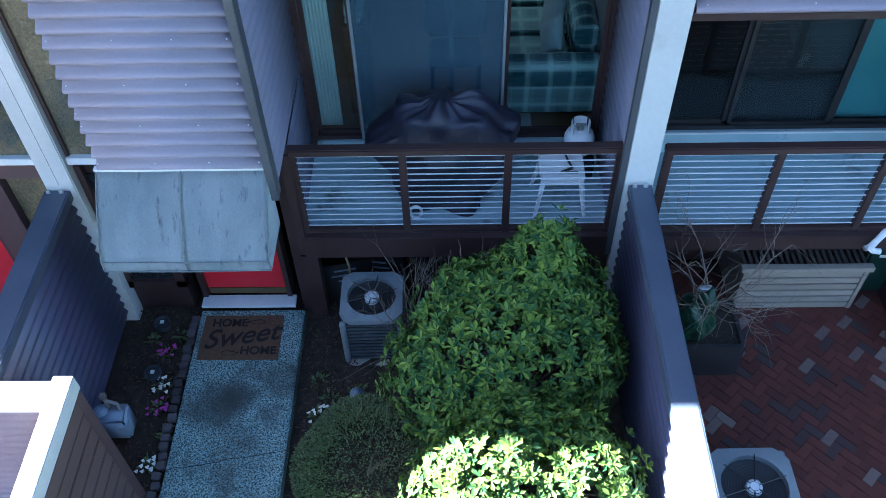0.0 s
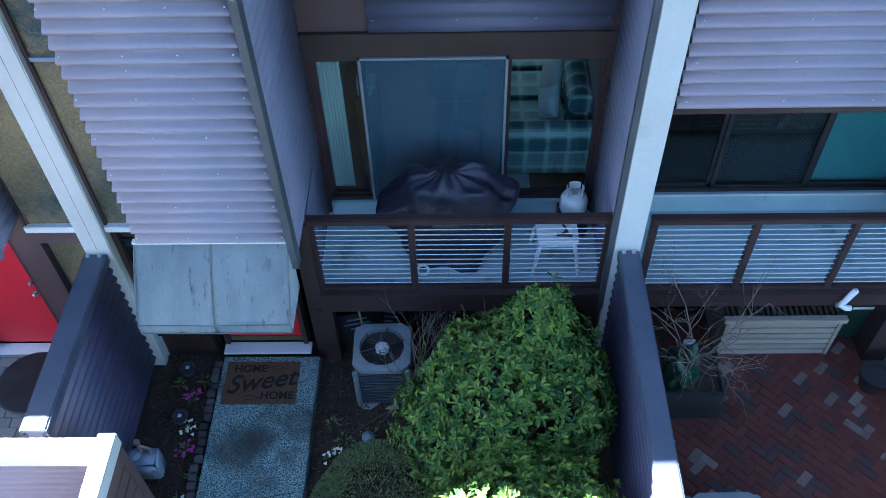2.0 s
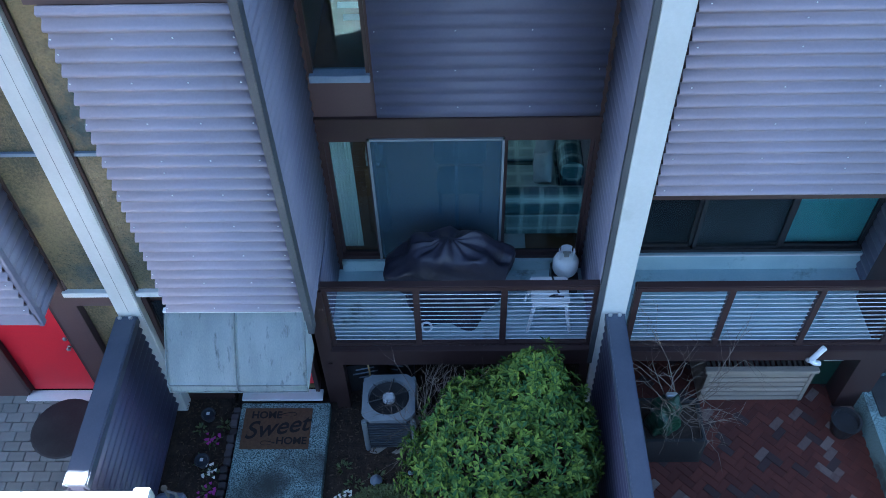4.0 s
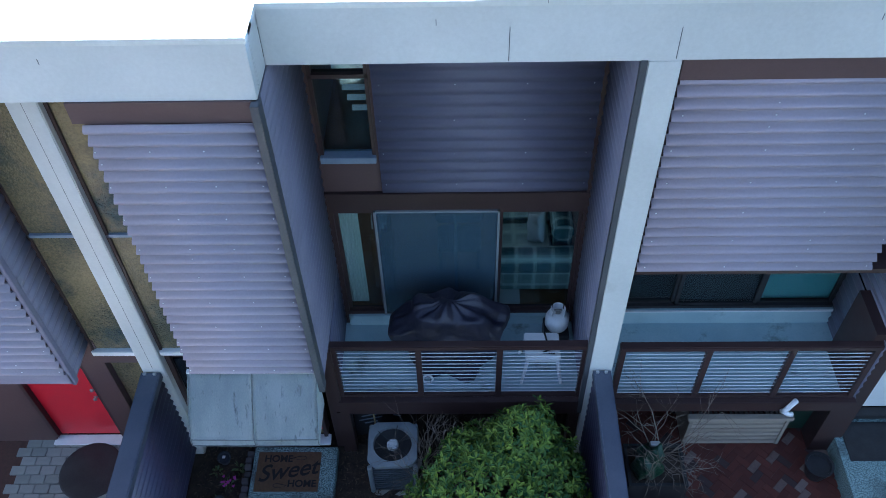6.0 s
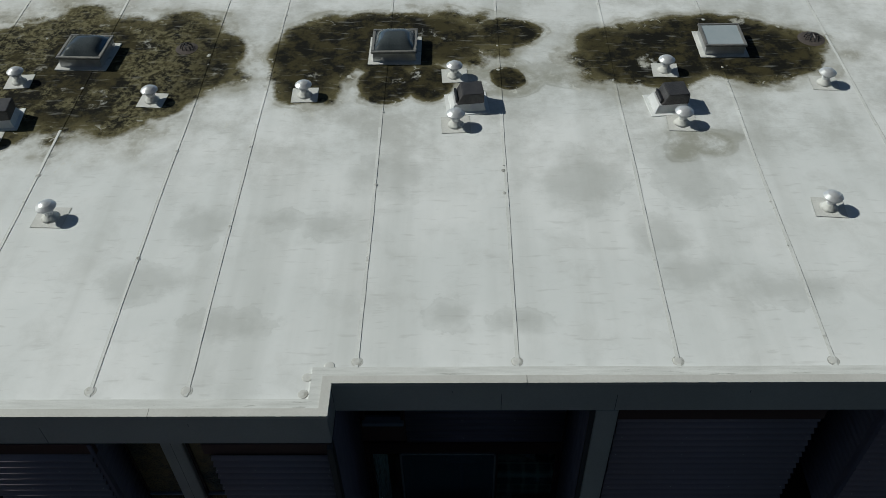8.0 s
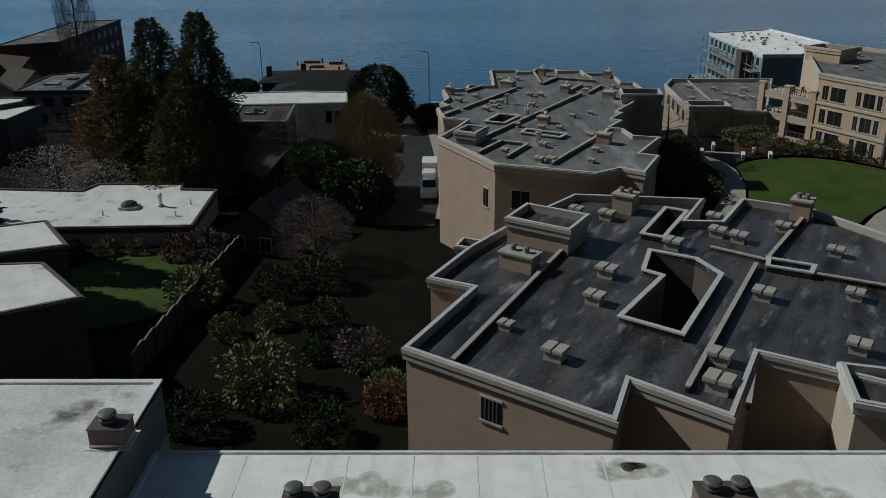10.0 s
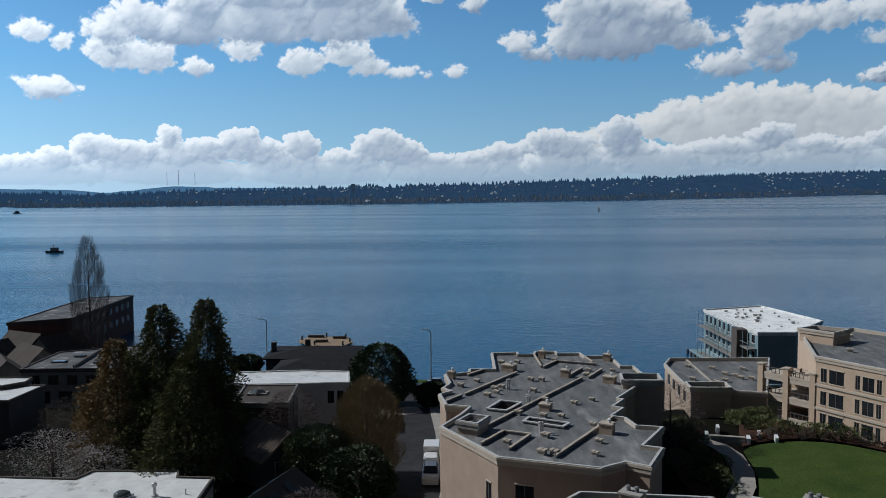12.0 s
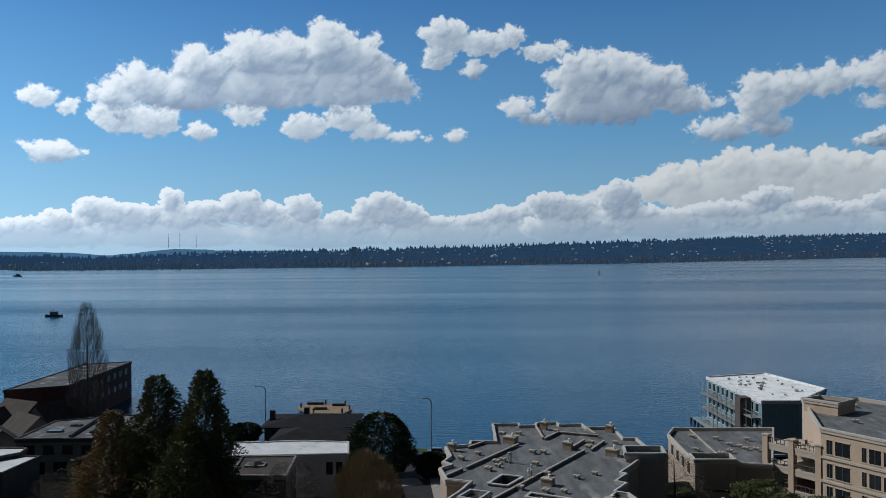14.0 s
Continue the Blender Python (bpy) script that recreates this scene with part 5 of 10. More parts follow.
# ---- signs below the balcony ----
def yard_sign(at, turn, tilt, label):
    s = thing("yard_sign", label, "sign", "stored yard signs", at)
    s.matrix_basis = pose(*at, tilt, 0, turn)
    part("board", boxes((-0.3, 0.3, -0.008, 0.008, 0.02, 0.48), bevel=0.004), M["black"], s)
    for k, (z, w) in enumerate(((0.38, 0.24), (0.31, 0.32), (0.24, 0.18))):
        part("lettering_bar", boxes((-w / 2, w / 2, -0.0105, -0.008, z, z + 0.022)), M["slate_blue"], s)
    part("frame", boxes((-0.31, -0.3, -0.01, 0.01, -0.02, 0.5), (0.3, 0.31, -0.01, 0.01, -0.02, 0.5)), M["black"], s)


yard_sign((-1.02, 6.28, -0.16), 12, -12, "black sign board leaning below the balcony")
yard_sign((-0.72, 6.38, -0.16), -8, -14, "black sign board leaning below the balcony")
hose = bmesh.new()
tube(hose, [(-0.98 + 0.05 * math.sin(k * 0.6), 6.15 - 0.02 * k, 0.02 + 0.75 * (1 - k / 14) ** 2) for k in range(15)], 0.013, sides=6)
single("hose", hose, M["willow"], "yellow garden hose hanging below the balcony", "hose")
for x, y, s in ((-0.83, 4.95, 1.0), (-0.42, 5.08, 0.5)):
    lamp = thing("garden_lamp", "small dark path lamp in the mulch", "lamp", "path lamps", (x, y, -0.16))
    part("stem", lathe([(0.012, 0), (0.012, 0.12 * s)], 8), M["black"], lamp)
    part("shade", lathe([(0.075 * s, 0.11 * s), (0.07 * s, 0.13 * s), (0.03 * s, 0.165 * s), (0.02 * s, 0.18 * s)], 16), M["slate_blue"], lamp, smooth=True)
for x, y in ((-2.98, 5.22), (-3.02, 5.86)):
    pot = thing("plant_pot", "dark round plant pot on the mulch", "pot", "plant pots", (x, y, -0.16))
    part("body", lathe([(0.06, 0), (0.085, 0.10), (0.092, 0.10), (0.092, 0.12), (0.08, 0.12), (0.07, 0.09)], 16), M["pot"], pot)
    part("tag", boxes((-0.02, 0.02, -0.02, 0.02, 0.12, 0.125)), M["plastic_white"], pot)


# ---- gas meter ----
def gas_meter():
    g = thing("gas_meter", "blue-grey gas meter with a pipe beside the fence", "gas meter", at=(-3.08, 4.50, -0.16))
    part("body", boxes((-0.15, 0.13, -0.11, 0.11, 0.22, 0.54), bevel=0.025), M["slate_blue"], g, smooth=True)
    part("dial_box", boxes((0.05, 0.15, -0.115, -0.02, 0.30, 0.46), bevel=0.012), M["slate_blue"], g)
    part("regulator", lathe([(0.03, 0.48), (0.075, 0.51), (0.075, 0.54), (0.03, 0.57)], 16, -0.12, 0.02), M["slate_blue"], g)
    bm = bmesh.new()
    tube(bm, [(-0.05, 0.06, 0.0), (-0.05, 0.06, 0.72)], 0.02, sides=8)
    tube(bm, [(0.07, 0.02, 0.5), (0.05, 0.05, 0.62), (-0.05, 0.06, 0.66)], 0.018, sides=8)
    part("pipe", bm, M["old_steel"], g)
    part("valve", boxes((-0.08, -0.02, 0.03, 0.09, 0.70, 0.76), bevel=0.01), M["timber"], g)


gas_meter()

# ---- neighbour's brick patio ----
def storage_bench():
    b = thing("slatted_bin_store", "weathered timber slatted store with a dark slatted top", "bin store", at=(3.93, 6.50, -0.35))
    for k in range(6):
        z = 0.03 + k * 0.108
        part("slat", boxes((-0.62, 0.62, -0.30, -0.275, z, z + 0.084), bevel=0.004), M["timber"], b)
    for x in (-0.66, 0.62):
        part("post", boxes((x, x + 0.05, -0.31, -0.26, 0.0, 0.68), bevel=0.004), M["timber"], b)
    part("front_rail", boxes((-0.70, 0.70, -0.33, -0.25, 0.68, 0.745), bevel=0.006), M["timber"], b)
    for k in range(20):
        x = -0.66 + k * 0.067
        part("top_slat", boxes((x, x + 0.035, -0.25, 0.48, 0.685, 0.72)), M["timber_dark"], b)
    part("side_panel", boxes((-0.66, -0.63, -0.26, 0.35, 0.02, 0.68)), M["timber"], b)
    part("side_panel", boxes((0.63, 0.66, -0.26, 0.35, 0.02, 0.68)), M["timber"], b)


storage_bench()
pipe = bmesh.new()
tube(pipe, [(4.32, 5.90, 1.30), (4.24, 5.89, 1.08), (4.23, 5.93, 1.01)], 0.034, sides=12)
tube(pipe, [(4.22, 5.885, 1.08), (4.28, 5.87, 1.04), (4.34, 5.87, 1.03)], 0.032, sides=12)
single("vent_pipe", pipe, M["plastic_white"], "white plastic vent pipe below the balcony edge", "pipe", smooth=True)


def wheelie_bin(at, mat, label):
    b = thing("wheelie_bin", label, "bin", "wheelie bins", at)
    bm = boxes((-0.24, 0.24, -0.26, 0.26, 0.04, 0.92), bevel=0.03)
    for v in bm.verts:
        s = 0.78 + 0.22 * v.co.z / 0.92
        v.co.x, v.co.y = v.co.x * s, v.co.y * s
    part("body", bm, mat, b)
    part("lid", boxes((-0.27, 0.27, -0.29, 0.29, 0.92, 0.97), bevel=0.02), mat, b)
    part("handle", tube(bmesh.new(), [(-0.2, 0.30, 0.9), (0.2, 0.30, 0.9)], 0.016), M["black"], b)
    for x in (-0.2, 0.2):
        o = part("wheel", lathe([(0.09, -0.025), (0.09, 0.025)], 16), M["black"], b)
        o.matrix_basis = pose(x, 0.22, 0.09, 0, 90, 0)
    part("label", boxes((-0.12, 0.12, -0.262, -0.255, 0.7, 0.74)), M["metal_white"], b)


wheelie_bin((4.86, 6.62, -0.35), M["green_bin"], "dark green wheelie bin below the balcony")
single("flower_pot", lathe([(0.12, -0.35), (0.18, -0.1), (0.19, -0.06), (0.16, -0.06), (0.15, -0.12)], 18, 4.98, 5.75), M["black"], "dark round pot beside the post", "pot")


def planter():
    p = thing("planter_box", "black planter tub with a green sack and dry soil", "planter", at=(2.74, 5.62, -0.10))
    part("tub", boxes((-0.38, 0.38, -0.30, -0.26, -0.25, 0.30), (-0.38, 0.38, 0.26, 0.30, -0.25, 0.30), (-0.38, -0.34, -0.26, 0.26, -0.25, 0.30), (0.34, 0.38, -0.26, 0.26, -0.25, 0.30), (-0.34, 0.34, -0.26, 0.26, -0.25, 0.1)), M["black"], p)
    part("soil", boxes((-0.34, 0.34, -0.26, 0.26, 0.1, 0.24)), M["mulch"], p)


planter()
bm = bmesh.new()
bmesh.ops.create_icosphere(bm, subdivisions=4, radius=1.0)
for v in bm.verts:
    c = v.co.copy()
    v.co = Vector((c.x * 0.18, c.y * 0.18, c.z * 0.46)) * (1 + 0.35 * noise.noise(c * 1.8) + 0.12 * noise.noise(c * 5))
sack = single("sack", bm, M["green_bag"], "crumpled green plastic sack in the planter", "sack", smooth=True)
sack.matrix_basis = pose(2.60, 5.53, 0.44, 6, -4, 20)
single("tin", boxes((2.55, 2.68, 5.52, 5.58, 0.84, 0.90), bevel=0.01), M["alu"], "crushed silver tin on the sack", "tin")

# ---- leaf litter on the mulch ----
rng = random.Random(77)
v, f = [], []
for _ in range(9000):
    x, y = rng.uniform(-3.35, 1.75), rng.uniform(2.6, 6.9)
    if -2.64 < x < -1.43:
        continue
    a, l, w = rng.uniform(0, 6.28), rng.uniform(0.006, 0.026), rng.uniform(0.003, 0.008)
    z = -0.135 + rng.uniform(0, 0.02)
    c, s = math.cos(a), math.sin(a)
    i = len(v)
    v += [(x - l * c - w * s, y - l * s + w * c, z), (x - l * c + w * s, y - l * s - w * c, z + 0.006), (x + l * c + w * s, y + l * s - w * c, z), (x + l * c - w * s, y + l * s + w * c, z + 0.01)]
    f.append((i, i + 1, i + 2, i + 3))
M["chip"] = surf("bark_chip", (0.02, 0.014, 0.010), (0.11, 0.075, 0.05), 3, 0.95, 0.2, 60, rnd=0.9)
tagged(new("bark_chips", raw_mesh("bark_chips", v, f, M["chip"])), "loose dark bark chips on the beds", "bark chips", "", "stuff")


# ---- the white roof ----
def membrane():
    """White roofing sheet, with ponding stains, grime and moss where water stands round the roof lights."""
    m = bpy.data.materials.new("white_membrane")
    m.use_nodes = True
    n, link = m.node_tree.nodes, m.node_tree.links.new
    p = n["Principled BSDF"]
    co = n.new("ShaderNodeTexCoord").outputs["Object"]

    def math_(op, a, b=None, c=None):
        x = n.new("ShaderNodeMath")
        x.operation = op
        for i, v in enumerate((a, b, c)):
            if v is None:
                continue
            if isinstance(v, (int, float)):
                x.inputs[i].default_value = v
            else:
                link(v, x.inputs[i])
        return x.outputs[0]

    def tex(s, d=6.0, ro=0.6, dist=0.0):
        t = n.new("ShaderNodeTexNoise")
        t.inputs["Scale"].default_value, t.inputs["Detail"].default_value, t.inputs["Roughness"].default_value, t.inputs["Distortion"].default_value = s, d, ro, dist
        link(co, t.inputs["Vector"])
        return t.outputs["Fac"]

    def ramp(src, a, b):
        r = n.new("ShaderNodeMapRange")
        r.interpolation_type = "SMOOTHSTEP"
        r.inputs["From Min"].default_value, r.inputs["From Max"].default_value = a, b
        link(src, r.inputs["Value"])
        return r.outputs[0]

    def mix(fac, a, b):
        x = n.new("ShaderNodeMix")
        x.data_type = "RGBA"
        link(fac, x.inputs["Factor"])
        for sock, v in ((x.inputs["A"], a), (x.inputs["B"], b)):
            if isinstance(v, tuple):
                sock.default_value = (*v, 1)
            else:
                link(v, sock)
        return x.outputs["Result"]

    sep = n.new("ShaderNodeSeparateXYZ")
    link(co, sep.inputs[0])
    wob = tex(1.3, 5.0, 0.62)
    shift = math_("MULTIPLY_ADD", wob, 1.5, -0.75)
    rag = math_("MULTIPLY_ADD", tex(5.0, 6.0, 0.7), 0.5, -0.25)

    def blob(x, y, rx, ry):
        dx = math_("MULTIPLY", math_("SUBTRACT", sep.outputs["X"], x), 1 / rx)
        dy = math_("MULTIPLY", math_("SUBTRACT", sep.outputs["Y"], y), 1 / ry)
        d = math_("SQRT", math_("ADD", math_("MULTIPLY", dx, dx), math_("MULTIPLY", dy, dy)))
        return math_("SUBTRACT", 1.0, d)

    def union(blobs):
        out = None
        for b in blobs:
            k = blob(*b)
            out = k if out is None else math_("MAXIMUM", out, k)
        return out

    moss = union(((-6.4, 12.3, 3.0, 2.15), (-8.2, 11.4, 1.6, 1.5), (-4.6, 12.6, 1.3, 1.6), (-0.95, 13.15, 2.05, 1.1), (-2.25, 12.6, 0.85, 1.35), (-1.0, 11.8, 0.55, 0.7), (-0.35, 11.9, 0.45, 0.65), (1.0, 13.35, 0.75, 0.5), (0.95, 12.0, 0.32, 0.32), (3.3, 12.65, 1.5, 1.15), (5.0, 12.7, 1.45, 1.1), (4.4, 13.3, 1.1, 0.65), (8.7, 12.6, 1.35, 1.2), (11.6, 12.4, 2.2, 1.2), (-11.5, 12.3, 2.8, 1.7), (-4.9, 18.5, 0.55, 0.42), (5.25, 20.75, 0.42, 0.2), (-5.2, 18.75, 0.4, 0.2)))
    cell = n.new("ShaderNodeTexVoronoi")
    cell.inputs["Scale"].default_value = 1.25
    link(co, cell.inputs["Vector"])
    lobes = math_("SUBTRACT", 0.42, cell.outputs["Distance"])
    moss_edge = math_("ADD", math_("ADD", math_("ADD", moss, math_("MULTIPLY", shift, 0.22)), math_("MULTIPLY", lobes, 0.42)), math_("MULTIPLY", rag, 0.46))
    pond = union(((-4.7, 18.7, 0.9, 0.6), (-2.4, 19.8, 1.2, 0.6), (-0.5, 19.5, 0.7, 0.6), (5.1, 20.5, 1.3, 0.5), (9.5, 19.4, 2.2, 0.7), (-1.05, 17.0, 0.45, 0.35), (-0.15, 17.1, 0.42, 0.35), (3.35, 17.3, 0.4, 0.28), (8.8, 14.5, 0.6, 0.4), (3.6, 10.3, 0.6, 0.55), (-2.5, 16.9, 1.3, 0.5), (4.6, 17.2, 1.8, 0.35), (8.2, 15.6, 0.6, 0.5), (1.0, 12.0, 1.3, 0.5)))
    pond_edge = math_("ADD", math_("ADD", pond, math_("MULTIPLY", shift, 0.35)), math_("MULTIPLY", lobes, 1.1))
    smudge = union(((-2.7, 6.9, 0.6, 0.4), (-3.9, 7.6, 0.6, 0.4), (-3.3, 8.6, 0.5, 0.7), (3.1, 7.7, 0.7, 0.5), (2.8, 8.3, 0.5, 0.6), (4.0, 7.4, 0.9, 0.4), (0.05, 7.0, 0.35, 0.35), (0.9, 6.9, 0.5, 0.3), (-1.6, 8.6, 0.45, 0.4), (-2.3, 8.7, 0.5, 0.3), (1.8, 9.4, 0.9, 0.8), (-0.8, 9.6, 0.7, 0.6), (3.4, 9.6, 0.8, 0.8)))
    smudge_edge = math_("ADD", math_("ADD", smudge, math_("MULTIPLY", shift, 1.5)), math_("MULTIPLY", rag, 1.1))
    base = mix(ramp(tex(0.5, 6.0, 0.6), 0.35, 0.7), (0.80, 0.82, 0.81), (0.90, 0.91, 0.90))
    base = mix(math_("MULTIPLY", ramp(tex(1.6, 8.0, 0.7, 0.4), 0.48, 0.70), 0.20), base, (0.50, 0.50, 0.47))
    run = n.new("ShaderNodeMapping")
    run.inputs["Scale"].default_value = (1.6, 0.10, 1.0)
    link(co, run.inputs[0])
    rn = n.new("ShaderNodeTexNoise")
    rn.inputs["Scale"].default_value, rn.inputs["Detail"].default_value = 1.0, 6
    link(run.outputs[0], rn.inputs["Vector"])
    base = mix(math_("MULTIPLY", ramp(rn.outputs["Fac"], 0.45, 0.72), 0.38), base, (0.52, 0.53, 0.50))
    base = mix(math_("MULTIPLY", ramp(smudge_edge, -0.1, 0.8), 0.38), base, (0.36, 0.37, 0.34))
    belt = math_("MULTIPLY", ramp(sep.outputs["Y"], 8.5, 11.0), math_("SUBTRACT", 1.0, ramp(sep.outputs["Y"], 14.0, 16.5)))
    base = mix(math_("MULTIPLY", belt, math_("MULTIPLY", ramp(tex(0.9, 8, 0.72), 0.40, 0.68), 0.6)), base, (0.42, 0.42, 0.38))
    base = mix(math_("MULTIPLY", ramp(tex(0.8, 9, 0.72), 0.5, 0.75), 0.22), base, (0.50, 0.50, 0.47))
    base = mix(math_("MULTIPLY", math_("MULTIPLY", ramp(pond_edge, -0.12, 0.3), ramp(tex(2.5, 8, 0.7), 0.26, 0.60)), 0.85), base, (0.34, 0.335, 0.275))
    ringm = math_("MULTIPLY", ramp(pond_edge, 0.0, 0.06), math_("SUBTRACT", 1.0, ramp(pond_edge, 0.06, 0.16)))
    base = mix(math_("MULTIPLY", math_("MULTIPLY", ringm, ramp(tex(1.7, 6, 0.6), 0.42, 0.6)), 0.35), base, (0.30, 0.30, 0.25))
    halo = ramp(moss_edge, -0.28, 0.1)
    base = mix(math_("MULTIPLY", math_("MULTIPLY", halo, ramp(tex(1.4, 8, 0.7), 0.3, 0.62)), 0.8), base, (0.33, 0.315, 0.245))
    green = mix(ramp(tex(3.0, 7, 0.72), 0.42, 0.60), (0.007, 0.007, 0.004), (0.050, 0.043, 0.017))
    green = mix(math_("MULTIPLY", ramp(moss_edge, 0.36, 0.02), ramp(tex(4, 8, 0.75), 0.36, 0.54)), green, (0.155, 0.137, 0.068))
    green = mix(math_("MULTIPLY", ramp(tex(7, 8, 0.8), 0.60, 0.70), 0.45), green, (0.20, 0.185, 0.11))
    left = math_("MULTIPLY", ramp(sep.outputs["X"], -3.6, -5.0), math_("MULTIPLY", ramp(tex(0.8, 7, 0.7), 0.46, 0.53), ramp(tex(6, 7, 0.8), 0.42, 0.52)))
    green = mix(math_("MULTIPLY", left, 0.62), green, mix(ramp(tex(12, 6, 0.7), 0.4, 0.6), (0.045, 0.038, 0.013), (0.24, 0.22, 0.125)))
    base = mix(math_("MULTIPLY", ramp(moss_edge, 0.0, 0.13), ramp(tex(1.7, 7, 0.7), 0.27, 0.38)), base, green)
    rim = math_("MULTIPLY", ramp(moss_edge, -0.10, -0.05), math_("SUBTRACT", 1.0, ramp(moss_edge, -0.04, 0.02)))
    base = mix(math_("MULTIPLY", math_("MULTIPLY", rim, ramp(tex(2.6, 6, 0.6), 0.42, 0.62)), 0.35), base, (0.24, 0.22, 0.15))
    vein = n.new("ShaderNodeTexVoronoi")
    vein.feature = "DISTANCE_TO_EDGE"
    vein.inputs["Scale"].default_value = 2.3
    warp = n.new("ShaderNodeVectorMath")
    warp.operation = "ADD"
    link(co, warp.inputs[0])
    wn = n.new("ShaderNodeTexNoise")
    wn.inputs["Scale"].default_value = 2.0
    link(co, wn.inputs["Vector"])
    link(wn.outputs["Color"], warp.inputs[1])
    link(warp.outputs[0], vein.inputs["Vector"])
    scrape = math_("MULTIPLY", ramp(vein.outputs["Distance"], 0.045, 0.012), ramp(tex(3.2, 5, 0.65), 0.55, 0.62))
    scrape = math_("MULTIPLY", scrape, math_("MULTIPLY", ramp(moss_edge, -0.45, -0.15), ramp(moss_edge, 0.30, 0.10)))
    base = mix(math_("MULTIPLY", scrape, 0.7), base, (0.72, 0.72, 0.66))
    ringed = math_("MULTIPLY", ramp(smudge_edge, 0.10, 0.16), math_("SUBTRACT", 1.0, ramp(smudge_edge, 0.16, 0.34)))
    base = mix(math_("MULTIPLY", math_("MULTIPLY", ringed, ramp(tex(1.1, 4, 0.6), 0.48, 0.62)), 0.18), base, (0.40, 0.41, 0.38))
    scuff = n.new("ShaderNodeMapping")
    scuff.inputs["Scale"].default_value = (3.0, 14.0, 1.0)
    link(co, scuff.inputs[0])
    st = n.new("ShaderNodeTexNoise")
    st.inputs["Scale"].default_value, st.inputs["Detail"].default_value = 1.0, 7
    link(scuff.outputs[0], st.inputs["Vector"])
    base = mix(math_("MULTIPLY", ramp(st.outputs["Fac"], 0.58, 0.72), 0.25), base, (0.45, 0.45, 0.42))
    speck = ramp(tex(40, 3, 0.6), 0.72, 0.78)
    base = mix(math_("MULTIPLY", speck, 0.35), base, (0.28, 0.28, 0.24))
    link(base, p.inputs["Base Color"])
    wet = n.new("ShaderNodeMapRange")
    wet.inputs["To Min"].default_value, wet.inputs["To Max"].default_value = 0.6, 1.0
    link(ramp(moss_edge, 0.0, 0.1), wet.inputs["Value"])
    link(wet.outputs[0], p.inputs["Roughness"])
    p.inputs["Specular IOR Level"].default_value = 0.25
    b = n.new("ShaderNodeBump")
    b.inputs["Strength"].default_value, b.inputs["Distance"].default_value = 0.3, 0.03
    link(math_("ADD", tex(0.9, 6), math_("MULTIPLY", ramp(moss_edge, 0.0, 0.2), tex(14, 6, 0.7))), b.inputs["Height"])
    link(b.outputs[0], p.inputs["Normal"])
    return m


M["membrane"] = membrane()
M["seam"] = surf("roof_seam", (0.58, 0.59, 0.57), (0.76, 0.77, 0.75), 2.5, 0.7, 0.1, 30, dirt_or_reflection=(0.34, 0.34, 0.31), dirt_or_reflection_at=0.60, dirt_or_reflection_scale=5.0)
M["seam_grime"] = surf("seam_grime", (0.20, 0.20, 0.18), (0.58, 0.58, 0.55), 3.5, 0.8, 0.1, 30, span=(0.45, 0.75))
M["vent_patch"] = surf("grimy_white_patch", (0.56, 0.56, 0.53), (0.74, 0.74, 0.71), 3.0, 0.8, 0.1, 30, dirt_or_reflection=(0.30, 0.285, 0.23), dirt_or_reflection_at=0.585, dirt_or_reflection_scale=3.5)
M["edge_sheet"] = surf("streaked_edge_sheet", (0.60, 0.61, 0.58), (0.84, 0.85, 0.83), 2.2, 0.75, 0.15, 40, dirt_or_reflection=(0.22, 0.22, 0.19), dirt_or_reflection_at=0.60, dirt_or_reflection_scale=2.4, stretch=(1.0, 9.0, 1.0))
M["edge_metal"] = surf("greige_edge_metal", (0.54, 0.535, 0.50), (0.66, 0.655, 0.62), 1.5, 0.55, 0.04, 30, dirt_or_reflection=(0.16, 0.14, 0.11), dirt_or_reflection_at=0.73, dirt_or_reflection_scale=7.0)
M["vent_metal"] = surf("bright_galvanised_cowl", (0.58, 0.59, 0.60), (0.74, 0.75, 0.76), 7, 0.38, 0.05, 60, metal=0.35)
roof_bm = boxes((-24.0, -5.55, 6.14, 21.3, ROOF - 0.3, ROOF), (-5.55, -1.40, 5.70, 21.3, ROOF - 0.3, ROOF), (-1.40, 26.0, 6.14, 21.3, ROOF - 0.3, ROOF))
roof = structure("roof", roof_bm, M["membrane"], "flat white membrane roof with moss and ponding stains")
